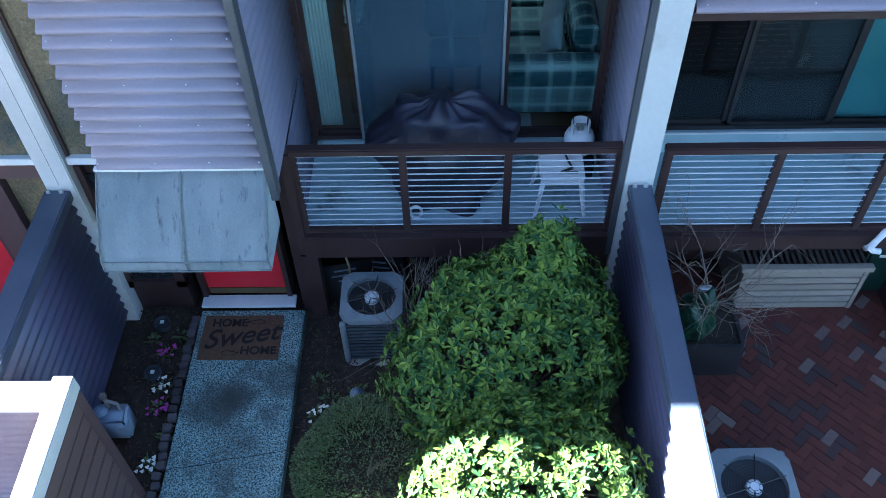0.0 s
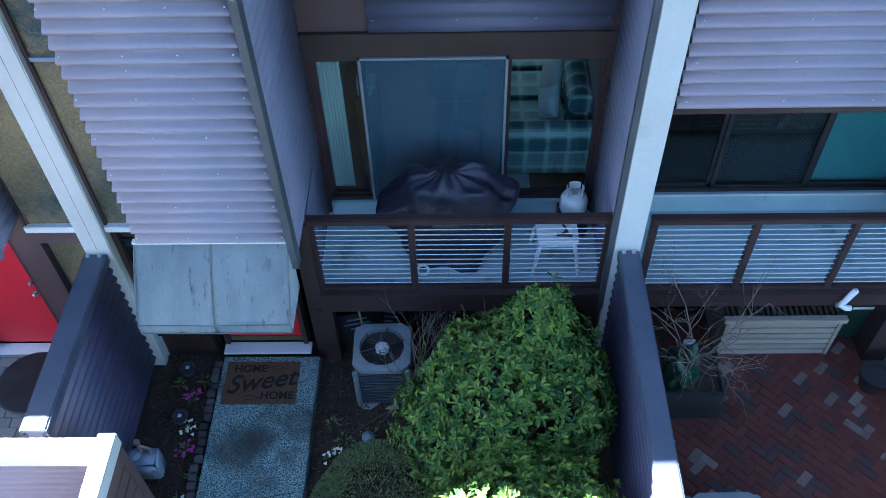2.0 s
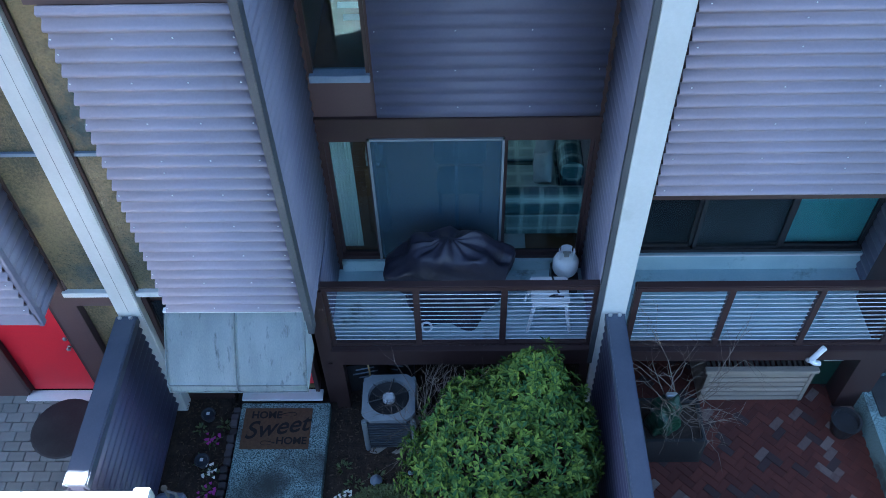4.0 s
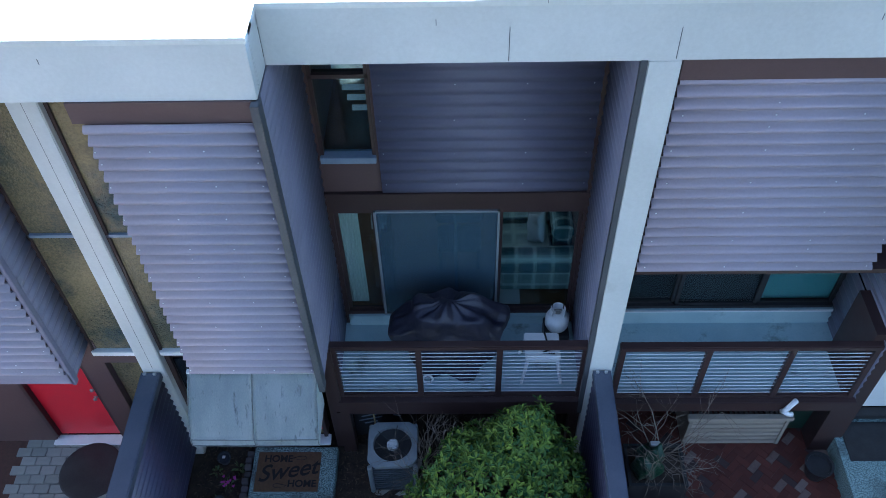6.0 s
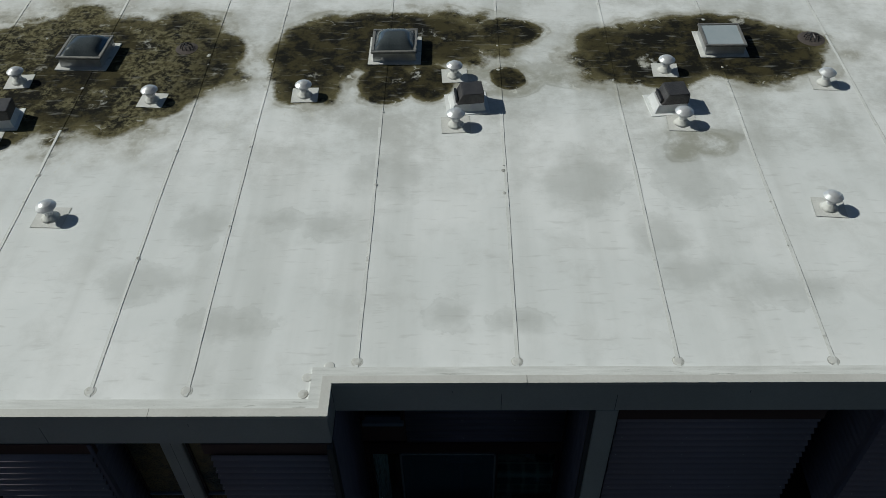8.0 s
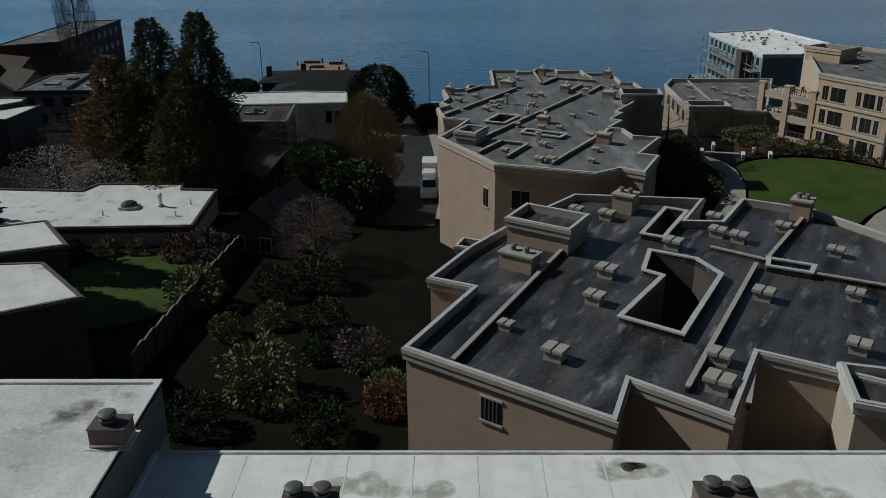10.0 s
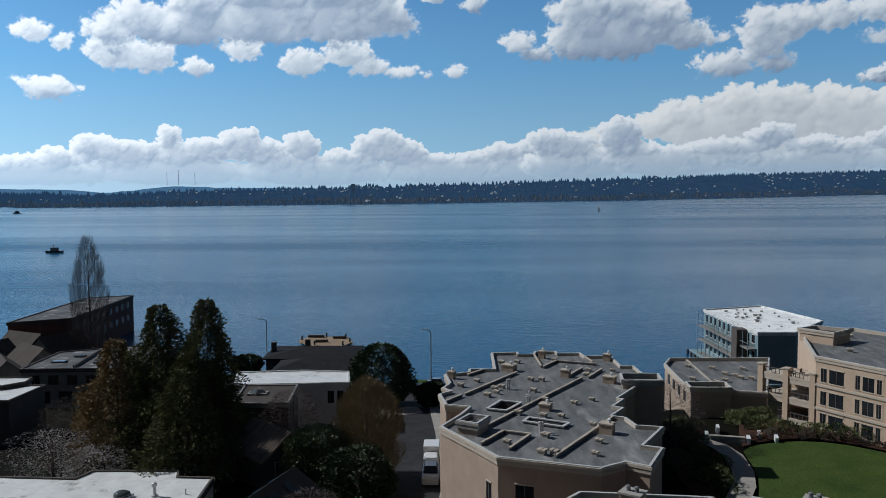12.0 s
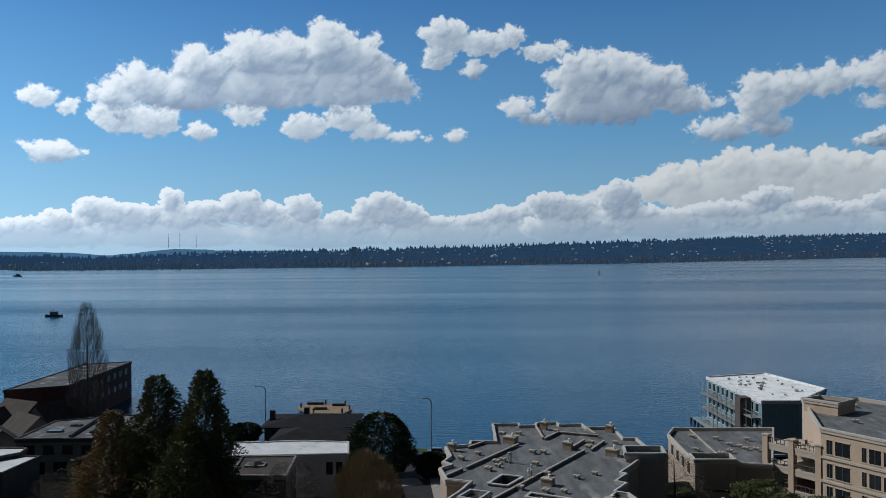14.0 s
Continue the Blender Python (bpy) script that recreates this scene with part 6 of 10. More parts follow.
for x, y0 in ((-9.6, 6.2), (-7.8, 6.2), (-5.95, 6.2), (-4.05, 5.8), (-2.95, 5.8), (-1.05, 6.2), (0.8, 6.2), (2.65, 6.2), (4.42, 6.2), (6.4, 6.2), (8.3, 6.2), (10.2, 6.2), (12.1, 6.2)):
    bm = bmesh.new()
    n = 40
    rows = []
    for i in range(n + 1):
        y = y0 + (21.2 - y0) * i / n
        c = x + 0.02 * noise.noise((x, y * 0.4, 0))
        w = 0.022 + 0.006 * noise.noise((x, y * 2, 4))
        e = 0.006 + 0.006 * noise.noise((x, y * 1.7, 9))
        rows.append([bm.verts.new(p) for p in ((c - w, y, ROOF + 0.003), (c + w, y, ROOF + 0.007), (c + w + max(0.002, e), y, ROOF + 0.002))])
    for a, b in zip(rows, rows[1:]):
        mossy = 10.6 < a[0].co.y < 14.0 and not (-3.6 < x < -3.0 or 1.5 < x < 2.0 or 6.2 < x < 7.4)
        for k in (0, 1):
            bm.faces.new((a[k], a[k + 1], b[k + 1], b[k])).material_index = 2 if mossy else k
    seam = part("seam", bm, M["seam"], roof)
    seam.data.materials.append(M["seam_grime"])
    seam.data.materials.append(M["membrane"])
    part("seam_patch", lathe([(0.055, ROOF + 0.001), (0.05, ROOF + 0.006), (0.03, ROOF + 0.008)], 12, x, y0 + 0.08), M["vent_patch"], roof)
    part("seam_stain", lathe([(0.072, ROOF + 0.0005), (0.066, ROOF + 0.0025), (0.055, ROOF + 0.0025)], 12, x + 0.004, y0 + 0.078), M["seam_grime"], roof)
    rng2 = random.Random(int(x * 10))
    for k in range(7):
        y = rng2.uniform(y0 + 0.3, 20.5)
        part("seam_tab", lathe([(rng2.uniform(0.014, 0.032), ROOF + 0.007), (0.008, ROOF + 0.012)], 8, x + rng2.uniform(-0.03, 0.03), y), M["seam_grime"], roof)
# roof edge: a streaked strip of sheet dressed up to a narrow metal capping
metal, sheet = bmesh.new(), bmesh.new()
for x0, x1, y in ROOF_EDGE:
    box(metal, x0, x1, y, y + 0.105, ROOF - 0.02, ROOF + 0.035)
    box(sheet, x0, x1, y + 0.105, y + 0.235, ROOF - 0.02, ROOF + 0.024)
for x0, x1 in ((-5.63, -5.52), (-1.42, -1.31)):
    box(metal, x0, x1, 5.62, 6.06, ROOF - 0.02, ROOF + 0.035)
    box(sheet, x0, x1, 6.06, 6.19, ROOF - 0.02, ROOF + 0.024)
for x0, x1 in ((-5.52, -5.39), (-1.55, -1.42)):
    box(sheet, x0, x1, 5.75, 6.19, ROOF - 0.02, ROOF + 0.024)
structure("trim_roof_edge", metal, M["edge_metal"], "greige metal roof edge capping with specks")
structure("trim_roof_edge_sheet", sheet, M["edge_sheet"], "streaked white sheet dressed up to the roof edge")
for x0, x1, y in ROOF_EDGE:
    part("edge_grime", boxes((x0, x1, y + 0.235, y + 0.247, ROOF - 0.01, ROOF + 0.002)), M["seam_grime"], roof)
for x in (-13, -9.2, -3.3, 0.9, 6.5):
    y = 5.515 if -5.6 < x < -1.4 else 5.955
    part("edge_joint", boxes((x - 0.003, x + 0.003, y - 0.001, y + 0.105, ROOF, ROOF + 0.037)), M["old_steel"], roof)
for x, y in ((-1.62, 5.83), (-1.36, 6.22), (-1.60, 6.06)):
    part("corner_patch", lathe([(0.062, ROOF + 0.002), (0.055, ROOF + 0.008), (0.03, ROOF + 0.010)], 12, x, y), M["vent_patch"], roof)
structure("trim_back_parapet", boxes((-24.0, 26.0, 21.3, 21.42, ROOF - 0.6, ROOF + 0.06), bevel=0.01), M["roof_white"], "low white back parapet")
structure("wall_back", boxes((-24, 26, 21.25, 21.45, -5.0, ROOF - 0.6)), M["stucco"], "rear wall of the terrace")
structure("wall_end_left", boxes((-24.1, -24, 5.6, 21.4, -5, ROOF)), M["brown_light"])
structure("wall_end_right", boxes((26, 26.1, 6, 21.4, -5, ROOF)), M["brown_light"])

# taller block
M["stained_white"] = surf("stained_white_roofing", (0.46, 0.465, 0.45), (0.76, 0.77, 0.76), 0.5, 0.7, 0.05, 8, dirt_or_reflection=(0.10, 0.095, 0.07), dirt_or_reflection_at=0.535, dirt_or_reflection_scale=0.42, spec=0.2)
TALL = 8.55
structure("wall_tall_block", boxes((-24.0, -8.75, 16.75, 22.7, ROOF - 0.2, TALL - 0.45)), M["tall_wall"], "grey rendered wall of the taller block")
structure("wall_tall_head", boxes((-24.0, -8.75, 16.75, 16.95, TALL - 0.16, TALL)), M["tall_wall"])
structure("ceiling_tall_block", boxes((-24.0, -8.75, 16.95, 22.7, TALL - 0.2, TALL - 0.06)), M["tall_wall"])
structure("wall_tall_pier", boxes((-9.15, -8.75, 16.75, 22.7, TALL - 0.45, TALL - 0.1)), M["tall_wall"])
structure("window_7", boxes((-24, -9.2, 17.0, 17.05, TALL - 0.46, TALL - 0.16)), M["window_dark"], "long dark clerestory window")
structure("roof_tall_block", boxes((-24.0, -8.9, 16.9, 22.6, TALL - 0.06, TALL - 0.02)), M["stained_white"], "stained white roof of the taller block")
structure("trim_tall_edge", boxes((-24.0, -8.70, 16.70, 16.90, TALL - 0.02, TALL + 0.05), (-8.90, -8.70, 16.90, 22.55, TALL - 0.02, TALL + 0.05), (-24.0, -8.70, 22.55, 22.75, TALL - 0.02, TALL + 0.05)), M["roof_white"])
structure("wall_tall_back", boxes((-24, -8.75, 21.5, 22.7, -5, ROOF - 0.2)), M["wall_grey"])
part("flashing", boxes((-8.75, -8.55, 16.7, 21.3, ROOF, ROOF + 0.10), (-24, -8.55, 16.55, 16.75, ROOF, ROOF + 0.10), bevel=0.03), M["membrane"], roof)


def mushroom_vent(x, y, s, z=ROOF):
    v = thing("roof_vent", "galvanised mushroom roof vent on a grimy patch", "roof vent", "mushroom vents", (x, y, z), 5.0 * math.sin(7 * x))
    part("patch", boxes((-0.27 * s, 0.27 * s, -0.25 * s, 0.25 * s, 0.002, 0.008), bevel=0.003), M["vent_patch"], v)
    part("boot", lathe([(0.16 * s, 0.006), (0.12 * s, 0.03), (0.09 * s, 0.07), (0.08 * s, 0.09)], 18), M["vent_patch"], v, smooth=True)
    part("pipe", lathe([(0.075 * s, 0.05), (0.075 * s, 0.27 * s)], 18), M["vent_metal"], v)
    part("collar", lathe([(0.09 * s, 0.17 * s), (0.105 * s, 0.185 * s), (0.09 * s, 0.20 * s)], 18), M["vent_metal"], v)
    part("cowl", lathe([(0.085 * s, 0.262 * s), (0.168 * s, 0.25 * s), (0.172 * s, 0.262 * s), (0.165 * s, 0.275 * s), (0.10 * s, 0.322 * s), (0.045 * s, 0.342 * s), (0.01, 0.346 * s)], 24), M["vent_metal"], v)


VENT = 0.78
for x, y, s in ((-7.05, 12.0, 1.0), (-7.0, 10.45, 1.05), (-4.72, 11.45, 1.0), (-2.3, 11.55, 1.0), (0.08, 12.05, 1.0), (0.1, 10.75, 1.05), (3.5, 12.15, 1.0), (3.52, 10.75, 1.05), (5.95, 11.75, 1.0), (5.15, 8.85, 1.0), (-5.45, 8.75, 1.05), (9.2, 12.1, 1.0), (-10.6, 8.9, 1.0), (10.4, 8.9, 1.0)):
    mushroom_vent(x, y, s * VENT)


def skylight(x, y, dome, turn=0.0):
    s = thing("skylight", "domed acrylic roof light on a raised curb" if dome else "flat glass roof light on a raised curb", "skylight", "roof lights", (x, y, ROOF), turn)
    part("apron", boxes((-0.50, 0.50, -0.48, 0.48, 0.002, 0.02), bevel=0.006), M["vent_patch"], s)
    part("curb", boxes((-0.40, 0.40, -0.38, -0.33, 0.02, 0.20), (-0.40, 0.40, 0.33, 0.38, 0.02, 0.20), (-0.40, -0.35, -0.33, 0.33, 0.02, 0.20), (0.35, 0.40, -0.33, 0.33, 0.02, 0.20)), M["galv"], s)
    part("frame", boxes((-0.43, 0.43, -0.41, -0.35, 0.195, 0.24), (-0.43, 0.43, 0.35, 0.41, 0.195, 0.24), (-0.43, -0.37, -0.35, 0.35, 0.195, 0.24), (0.37, 0.43, -0.35, 0.35, 0.195, 0.24), bevel=0.008), M["old_steel"], s)
    bm = bmesh.new()
    n = 12
    g = []
    for j in range(n + 1):
        row = []
        for i in range(n + 1):
            u, v = i / n * 2 - 1, j / n * 2 - 1
            h = 0.15 * (1 - u ** 4) * (1 - v ** 4) if dome else 0.0
            row.append(bm.verts.new((u * 0.37, v * 0.35, 0.225 + h)))
        g.append(row)
    for j in range(n):
        for i in range(n):
            bm.faces.new((g[j][i], g[j][i + 1], g[j + 1][i + 1], g[j + 1][i]))
    s.scale = (0.88, 0.88, 0.9) if dome else (0.80, 0.84, 0.85)
    part("dome" if dome else "pane", bm, M["smoked"] if dome else M["pale_glass"], s, smooth=dome)


M["smoked"] = surf("smoked_acrylic", (0.05, 0.06, 0.065), (0.10, 0.115, 0.12), 2, 0.12, 0.02, 40)
M["pale_glass"] = surf("pale_roof_glass", (0.36, 0.42, 0.45), (0.44, 0.49, 0.52), 2, 0.12, 0.02, 40)
skylight(-6.12, 12.72, True, -3)
skylight(-0.92, 12.80, True)
skylight(4.55, 12.90, False)
skylight(9.9, 12.8, True)


M["hood"] = surf("weathered_dark_metal", (0.045, 0.043, 0.045), (0.11, 0.105, 0.105), 5, 0.5, 0.1, 40, metal=0.3)


def box_vent(x, y, turn):
    b = thing("box_vent", "dark hooded box vent on a white curb", "roof vent", "box vents", (x, y, ROOF), turn)
    part("apron", boxes((-0.36, 0.30, -0.28, 0.28, 0.002, 0.012)), M["membrane"], b)
    bm = boxes((-0.30, 0.25, -0.22, 0.22, 0.01, 0.13))
    for v in bm.verts:
        if v.co.z > 0.1:
            v.co.x, v.co.y = v.co.x * 0.8, v.co.y * 0.8
    part("curb", bm, M["roof_white"], b)
    bm = boxes((-0.20, 0.22, -0.18, 0.18, 0.12, 0.30), bevel=0.01)
    for v in bm.verts:
        if v.co.z > 0.25 and v.co.x < 0:
            v.co.x += 0.09
    part("hood", bm, M["hood"], b)
    part("opening", boxes((-0.215, -0.185, -0.14, 0.14, 0.14, 0.22)), M["black"], b)


for x, y in ((-6.95, 10.95), (0.30, 11.28), (3.42, 11.22), (8.9, 11.3)):
    box_vent(x, y, 6)


def chimney(x, y, z, w, d, h, caps, label):
    c = thing("chimney", label, "chimney", "roof chimneys", (x, y, z))
    part("base", boxes((-w / 2 - 0.12, w / 2 + 0.12, -d / 2 - 0.12, d / 2 + 0.12, 0.002, 0.02), bevel=0.008), M["vent_patch"], c)
    part("shaft", boxes((-w / 2, w / 2, -d / 2, d / 2, 0.02, h)), M["chimney"], c)
    part("crown", boxes((-w / 2 - 0.03, w / 2 + 0.03, -d / 2 - 0.03, d / 2 + 0.03, h, h + 0.04), bevel=0.01), M["wall_dark"], c)
    part("flashing", boxes((-w / 2 - 0.02, w / 2 + 0.02, -d / 2 - 0.02, d / 2 + 0.02, 0.03, 0.12)), M["galv"], c)
    for cx in caps:
        part("flue", lathe([(0.15, h + 0.04), (0.15, h + 0.09), (0.225, h + 0.10), (0.225, h + 0.16), (0.15, h + 0.175), (0.15, h + 0.25), (0.25, h + 0.27), (0.25, h + 0.32), (0.19, h + 0.36), (0.06, h + 0.385), (0.02, h + 0.385)], 22, cx, 0.0), M["flue"], c)


chimney(-3.63, 18.55, ROOF, 1.42, 0.7, 0.62, (-0.42, 0.32), "dark clad chimney block with two round steel flues")
chimney(7.25, 18.8, ROOF, 1.48, 0.7, 0.62, (-0.35, 0.37), "dark clad chimney block with two round steel flues")
chimney(-9.05, 19.6, TALL - 0.02, 0.95, 0.75, 0.55, (-0.05,), "dark clad chimney block with one round steel flue")
chimney(-16.0, 19.5, TALL - 0.02, 0.95, 0.75, 0.55, (0.05,), "dark clad chimney block with one round steel flue")
for x, y, r in ((-4.5, 12.95, 0.10), (6.12, 13.05, 0.12), (5.1, 20.65, 0.10)):
    d = thing("roof_drain", "dark domed roof drain clogged with leaves", "drain", "roof drains", (x, y, ROOF))
    part("bowl", lathe([(r * 1.9, 0.001), (r * 1.5, 0.012), (r, 0.015)], 16), M["wall_dark"], d)
    bm = bmesh.new()
    for k in range(9):
        a = k * 0.698
        tube(bm, [(r * math.cos(a), r * math.sin(a), 0.012), (r * 0.9 * math.cos(a), r * 0.9 * math.sin(a), 0.07), (0.02 * math.cos(a), 0.02 * math.sin(a), 0.10)], 0.008, sides=4)
    part("strainer", bm, M["black"], d)


# ---- ground, lake and distance ----
LAKE = -14.0


def ground_height(x, y):
    pts = ((-80, -0.75), (21.4, -0.75), (21.6, -4.0), (60, -6.5), (100, -9.5), (150, -13.0), (162, -13.7), (176, -14.6), (300, -17.0), (5000, -18.0))
    shift = 18.0 * max(0.0, min(1.0, (-x - 25.0) / 50.0))
    yy = y if y < 120 else 120 + (y - 120) * 50.0 / (50.0 + shift)
    h = -18.0
    for (a, za), (b, zb) in zip(pts, pts[1:]):
        if yy <= b:
            h = za + (zb - za) * (yy - a) / (b - a)
            break
    # level garden court between the condominiums
    court_share = max(0.0, min(1.0, (x - 21.0) / 4.0)) * max(0.0, min(1.0, (y - 66.0) / 6.0)) * max(0.0, min(1.0, (128.0 - y) / 8.0)) * max(0.0, min(1.0, (95.0 - x) / 8.0))
    return h + (-6.8 - h) * court_share


def ground_sheet():
    bm = bmesh.new()
    xs = [-4400, -1500, -600, -300] + list(range(-200, 201, 8)) + [300, 600, 1500, 4400]
    ys = [-400, -60, -10, 10, 21.4, 21.6] + list(range(26, 200, 4)) + [220, 300, 800, 4300]
    g = []
    for y in ys:
        g.append([bm.verts.new((x, y, ground_height(x, y) + (0.12 * noise.noise((x * 0.11, y * 0.13, 0)) if y > 24 else 0))) for x in xs])
    for j in range(len(ys) - 1):
        for i in range(len(xs) - 1):
            bm.faces.new((g[j][i], g[j][i + 1], g[j + 1][i + 1], g[j + 1][i]))
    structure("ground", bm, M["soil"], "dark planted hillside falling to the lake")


ground_sheet()


def water():
    m = bpy.data.materials.new("lake_water")
    m.use_nodes = True
    n, link = m.node_tree.nodes, m.node_tree.links.new
    p = n["Principled BSDF"]
    p.inputs["Base Color"].default_value = (0.006, 0.070, 0.150, 1)
    p.inputs["Specular Tint"].default_value = (0.70, 0.90, 1.0, 1)
    p.inputs["IOR"].default_value = 1.25
    co = n.new("ShaderNodeTexCoord").outputs["Object"]

    def tex(sx, sy, d):
        mp = n.new("ShaderNodeMapping")
        mp.inputs["Scale"].default_value = (sx, sy, 1)
        link(co, mp.inputs[0])
        t = n.new("ShaderNodeTexNoise")
        t.inputs["Scale"].default_value, t.inputs["Detail"].default_value = 1.0, d
        link(mp.outputs[0], t.inputs["Vector"])
        return t.outputs["Fac"]

    r = n.new("ShaderNodeMapRange")
    r.inputs["From Min"].default_value, r.inputs["From Max"].default_value = 0.35, 0.68
    r.inputs["To Min"].default_value, r.inputs["To Max"].default_value = 0.16, 0.30
    link(tex(0.0011, 0.006, 4), r.inputs["Value"])
    link(r.outputs[0], p.inputs["Roughness"])
    b = n.new("ShaderNodeBump")
    b.inputs["Strength"].default_value, b.inputs["Distance"].default_value = 0.30, 0.5
    link(tex(0.34, 0.62, 6), b.inputs["Height"])
    link(b.outputs[0], p.inputs["Normal"])
    return m


M["water"] = water()
structure("water", boxes((-4300, 4300, 120, 4300, LAKE - 0.4, LAKE)), M["water"], "calm blue lake with pale wind streaks")


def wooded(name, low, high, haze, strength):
    """Far woodland, with the lake air's haze painted in as a faint blue glow."""
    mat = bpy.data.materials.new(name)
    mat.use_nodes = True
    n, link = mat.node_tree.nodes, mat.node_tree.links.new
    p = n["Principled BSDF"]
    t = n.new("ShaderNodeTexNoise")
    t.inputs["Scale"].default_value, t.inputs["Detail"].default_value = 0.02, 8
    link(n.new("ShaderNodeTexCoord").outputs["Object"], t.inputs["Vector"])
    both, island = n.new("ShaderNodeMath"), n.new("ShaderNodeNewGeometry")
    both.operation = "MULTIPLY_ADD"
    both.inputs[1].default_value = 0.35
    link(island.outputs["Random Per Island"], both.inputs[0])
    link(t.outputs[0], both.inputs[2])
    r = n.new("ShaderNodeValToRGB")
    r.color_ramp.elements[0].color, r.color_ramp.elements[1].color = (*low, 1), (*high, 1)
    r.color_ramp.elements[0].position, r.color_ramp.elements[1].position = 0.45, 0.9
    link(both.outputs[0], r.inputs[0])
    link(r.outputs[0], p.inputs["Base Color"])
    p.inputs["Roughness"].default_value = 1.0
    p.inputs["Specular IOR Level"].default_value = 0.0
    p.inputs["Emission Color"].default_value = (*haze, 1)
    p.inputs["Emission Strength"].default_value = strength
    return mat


def far_hills():
    """The opposite shore: a dark wooded ridge, bare trees along the water, a paler ridge behind, and houses among the trees."""
    xs = [-2600 + 65 * i for i in range(82)]

    def shore(x):
        return float(np.interp(x, [-2600, -1500, -950, -130, 500, 1100, 1740, 2600], [3300, 2500, 1900, 2080, 2350, 2850, 3420, 3500]))

    def crest(x):
        return float(np.interp(x, [-2600, -1400, -1000, -850, -350, 0, 500, 900, 1500, 2000, 2600], [12, 8, 4, 8, 22, 28, 44, 58, 76, 92, 92]))

    def height(x, d):
        return LAKE + 0.5 + (crest(x) + 12) * math.sin(min(1.0, d / 650) * 1.57) ** 1.1

    # the last two values set the haze glow put over each material
    evergreen = wooded("far_shore_haze_glow", (0.003, 0.006, 0.008), (0.022, 0.030, 0.026), (0.055, 0.125, 0.25), 0.38)
    bare = wooded("bare_wood_haze_glow", (0.018, 0.016, 0.016), (0.085, 0.070, 0.060), (0.07, 0.13, 0.21), 0.30)
    pale = wooded("far_ridge_haze_glow", (0.010, 0.018, 0.022), (0.020, 0.028, 0.030), (0.085, 0.185, 0.31), 0.85)
    bm = bmesh.new()
    rows = []
    for d in (0, 40, 130, 300, 480, 650, 900):
        rows.append([bm.verts.new((x * (1 + d / 4200), shore(x) + d, height(x, d) + (5 * noise.noise((x * 0.004, d * 0.006, 1)) if d else 0))) for x in xs])
    for a, b in zip(rows, rows[1:]):
        for i in range(len(xs) - 1):
            bm.faces.new((a[i], a[i + 1], b[i + 1], b[i]))
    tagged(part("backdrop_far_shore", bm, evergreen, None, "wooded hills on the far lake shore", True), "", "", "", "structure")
    bm = bmesh.new()
    ridge_x = range(128)

    def on_arc(i, r, z):
        a = radians(-40 + 0.63 * i)
        return bm.verts.new((r * math.sin(a), r * math.cos(a), LAKE + z))

    lows = [on_arc(i, 4560, -5) for i in ridge_x]
    tops = [on_arc(i, 4590, float(np.interp(-40 + 0.63 * i, [-40, -27, -24.5, -22, -20, -18, -14, -8, 0, 20, 27, 40], [34, 46, 40, 26, 40, 54, 46, 36, 30, 50, 66, 60])) + 7 * noise.noise((i * 0.37, 3, 0)) + 4 * noise.noise((i * 1.3, 7, 0))) for i in ridge_x]
    backs = [on_arc(i, 4640, -5) for i in ridge_x]
    for a, b in ((lows, tops), (tops, backs)):
        for i in range(127):
            bm.faces.new((a[i], a[i + 1], b[i + 1], b[i]))
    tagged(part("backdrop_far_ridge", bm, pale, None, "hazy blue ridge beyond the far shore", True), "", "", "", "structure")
    rng = random.Random(3)

    def wood(name, label, mat, count, reach, size, tall):
        verts, faces = [], []
        for _ in range(count):
            x = rng.uniform(-2500, 2500)
            d = reach(x)
            px, py, z = x * (1 + d / 4200), shore(x) + d, height(x, d) - 1
            cl = noise.noise((x * 0.006, d * 0.01, 7))
            h = rng.uniform(*size) + 8 * max(0, cl) + (rng.random() < tall) * rng.uniform(5, 11)
            w = h * rng.uniform(0.20, 0.36)
            i = len(verts)
            verts += [(px - w, py, z), (px + w, py + 1, z), (px - w * 0.7, py, z + h * 0.45), (px + w * 0.65, py, z + h * 0.5), (px + rng.uniform(-1, 1), py, z + h), (px, py - w, z), (px, py - w * 0.6, z + h * 0.5)]
            faces += [(i, i + 5, i + 6, i + 2), (i + 5, i + 1, i + 3, i + 6), (i + 2, i + 6, i + 4), (i + 6, i + 3, i + 4)]
        tagged(new(name, raw_mesh(name, verts, faces, mat)), label, "trees", "", "stuff")

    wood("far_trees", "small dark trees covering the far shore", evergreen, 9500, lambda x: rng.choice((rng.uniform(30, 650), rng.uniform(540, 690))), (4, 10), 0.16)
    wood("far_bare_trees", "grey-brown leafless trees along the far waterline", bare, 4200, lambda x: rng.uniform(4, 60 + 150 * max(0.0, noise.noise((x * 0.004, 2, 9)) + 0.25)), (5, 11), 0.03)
    verts, faces = [], []
    for _ in range(330):
        x = rng.uniform(-1050, 2300)
        d = rng.uniform(8, 560)
        if noise.noise((x * 0.004, d * 0.004, 5)) < -0.05:
            continue
        px, py = x * (1 + d / 4200), shore(x) + d - 14
        z = height(x, d) + rng.uniform(3, 8)
        w, l, h = rng.uniform(1.4, 3.6), rng.uniform(2.4, 5.0), rng.uniform(1.6, 3.2)
        t = rng.uniform(0.5, 1.0)
        c, s = math.cos(t), math.sin(t)
        i = len(verts)
        for zz in (z, z + h):
            for a, b in ((-w, -l), (w, -l), (w, l), (-w, l)):
                verts.append((px + a * c - b * s, py + a * s + b * c, zz))
        for b in (-l, l):
            verts.append((px - b * s, py + b * c, z + h + w * 0.5))
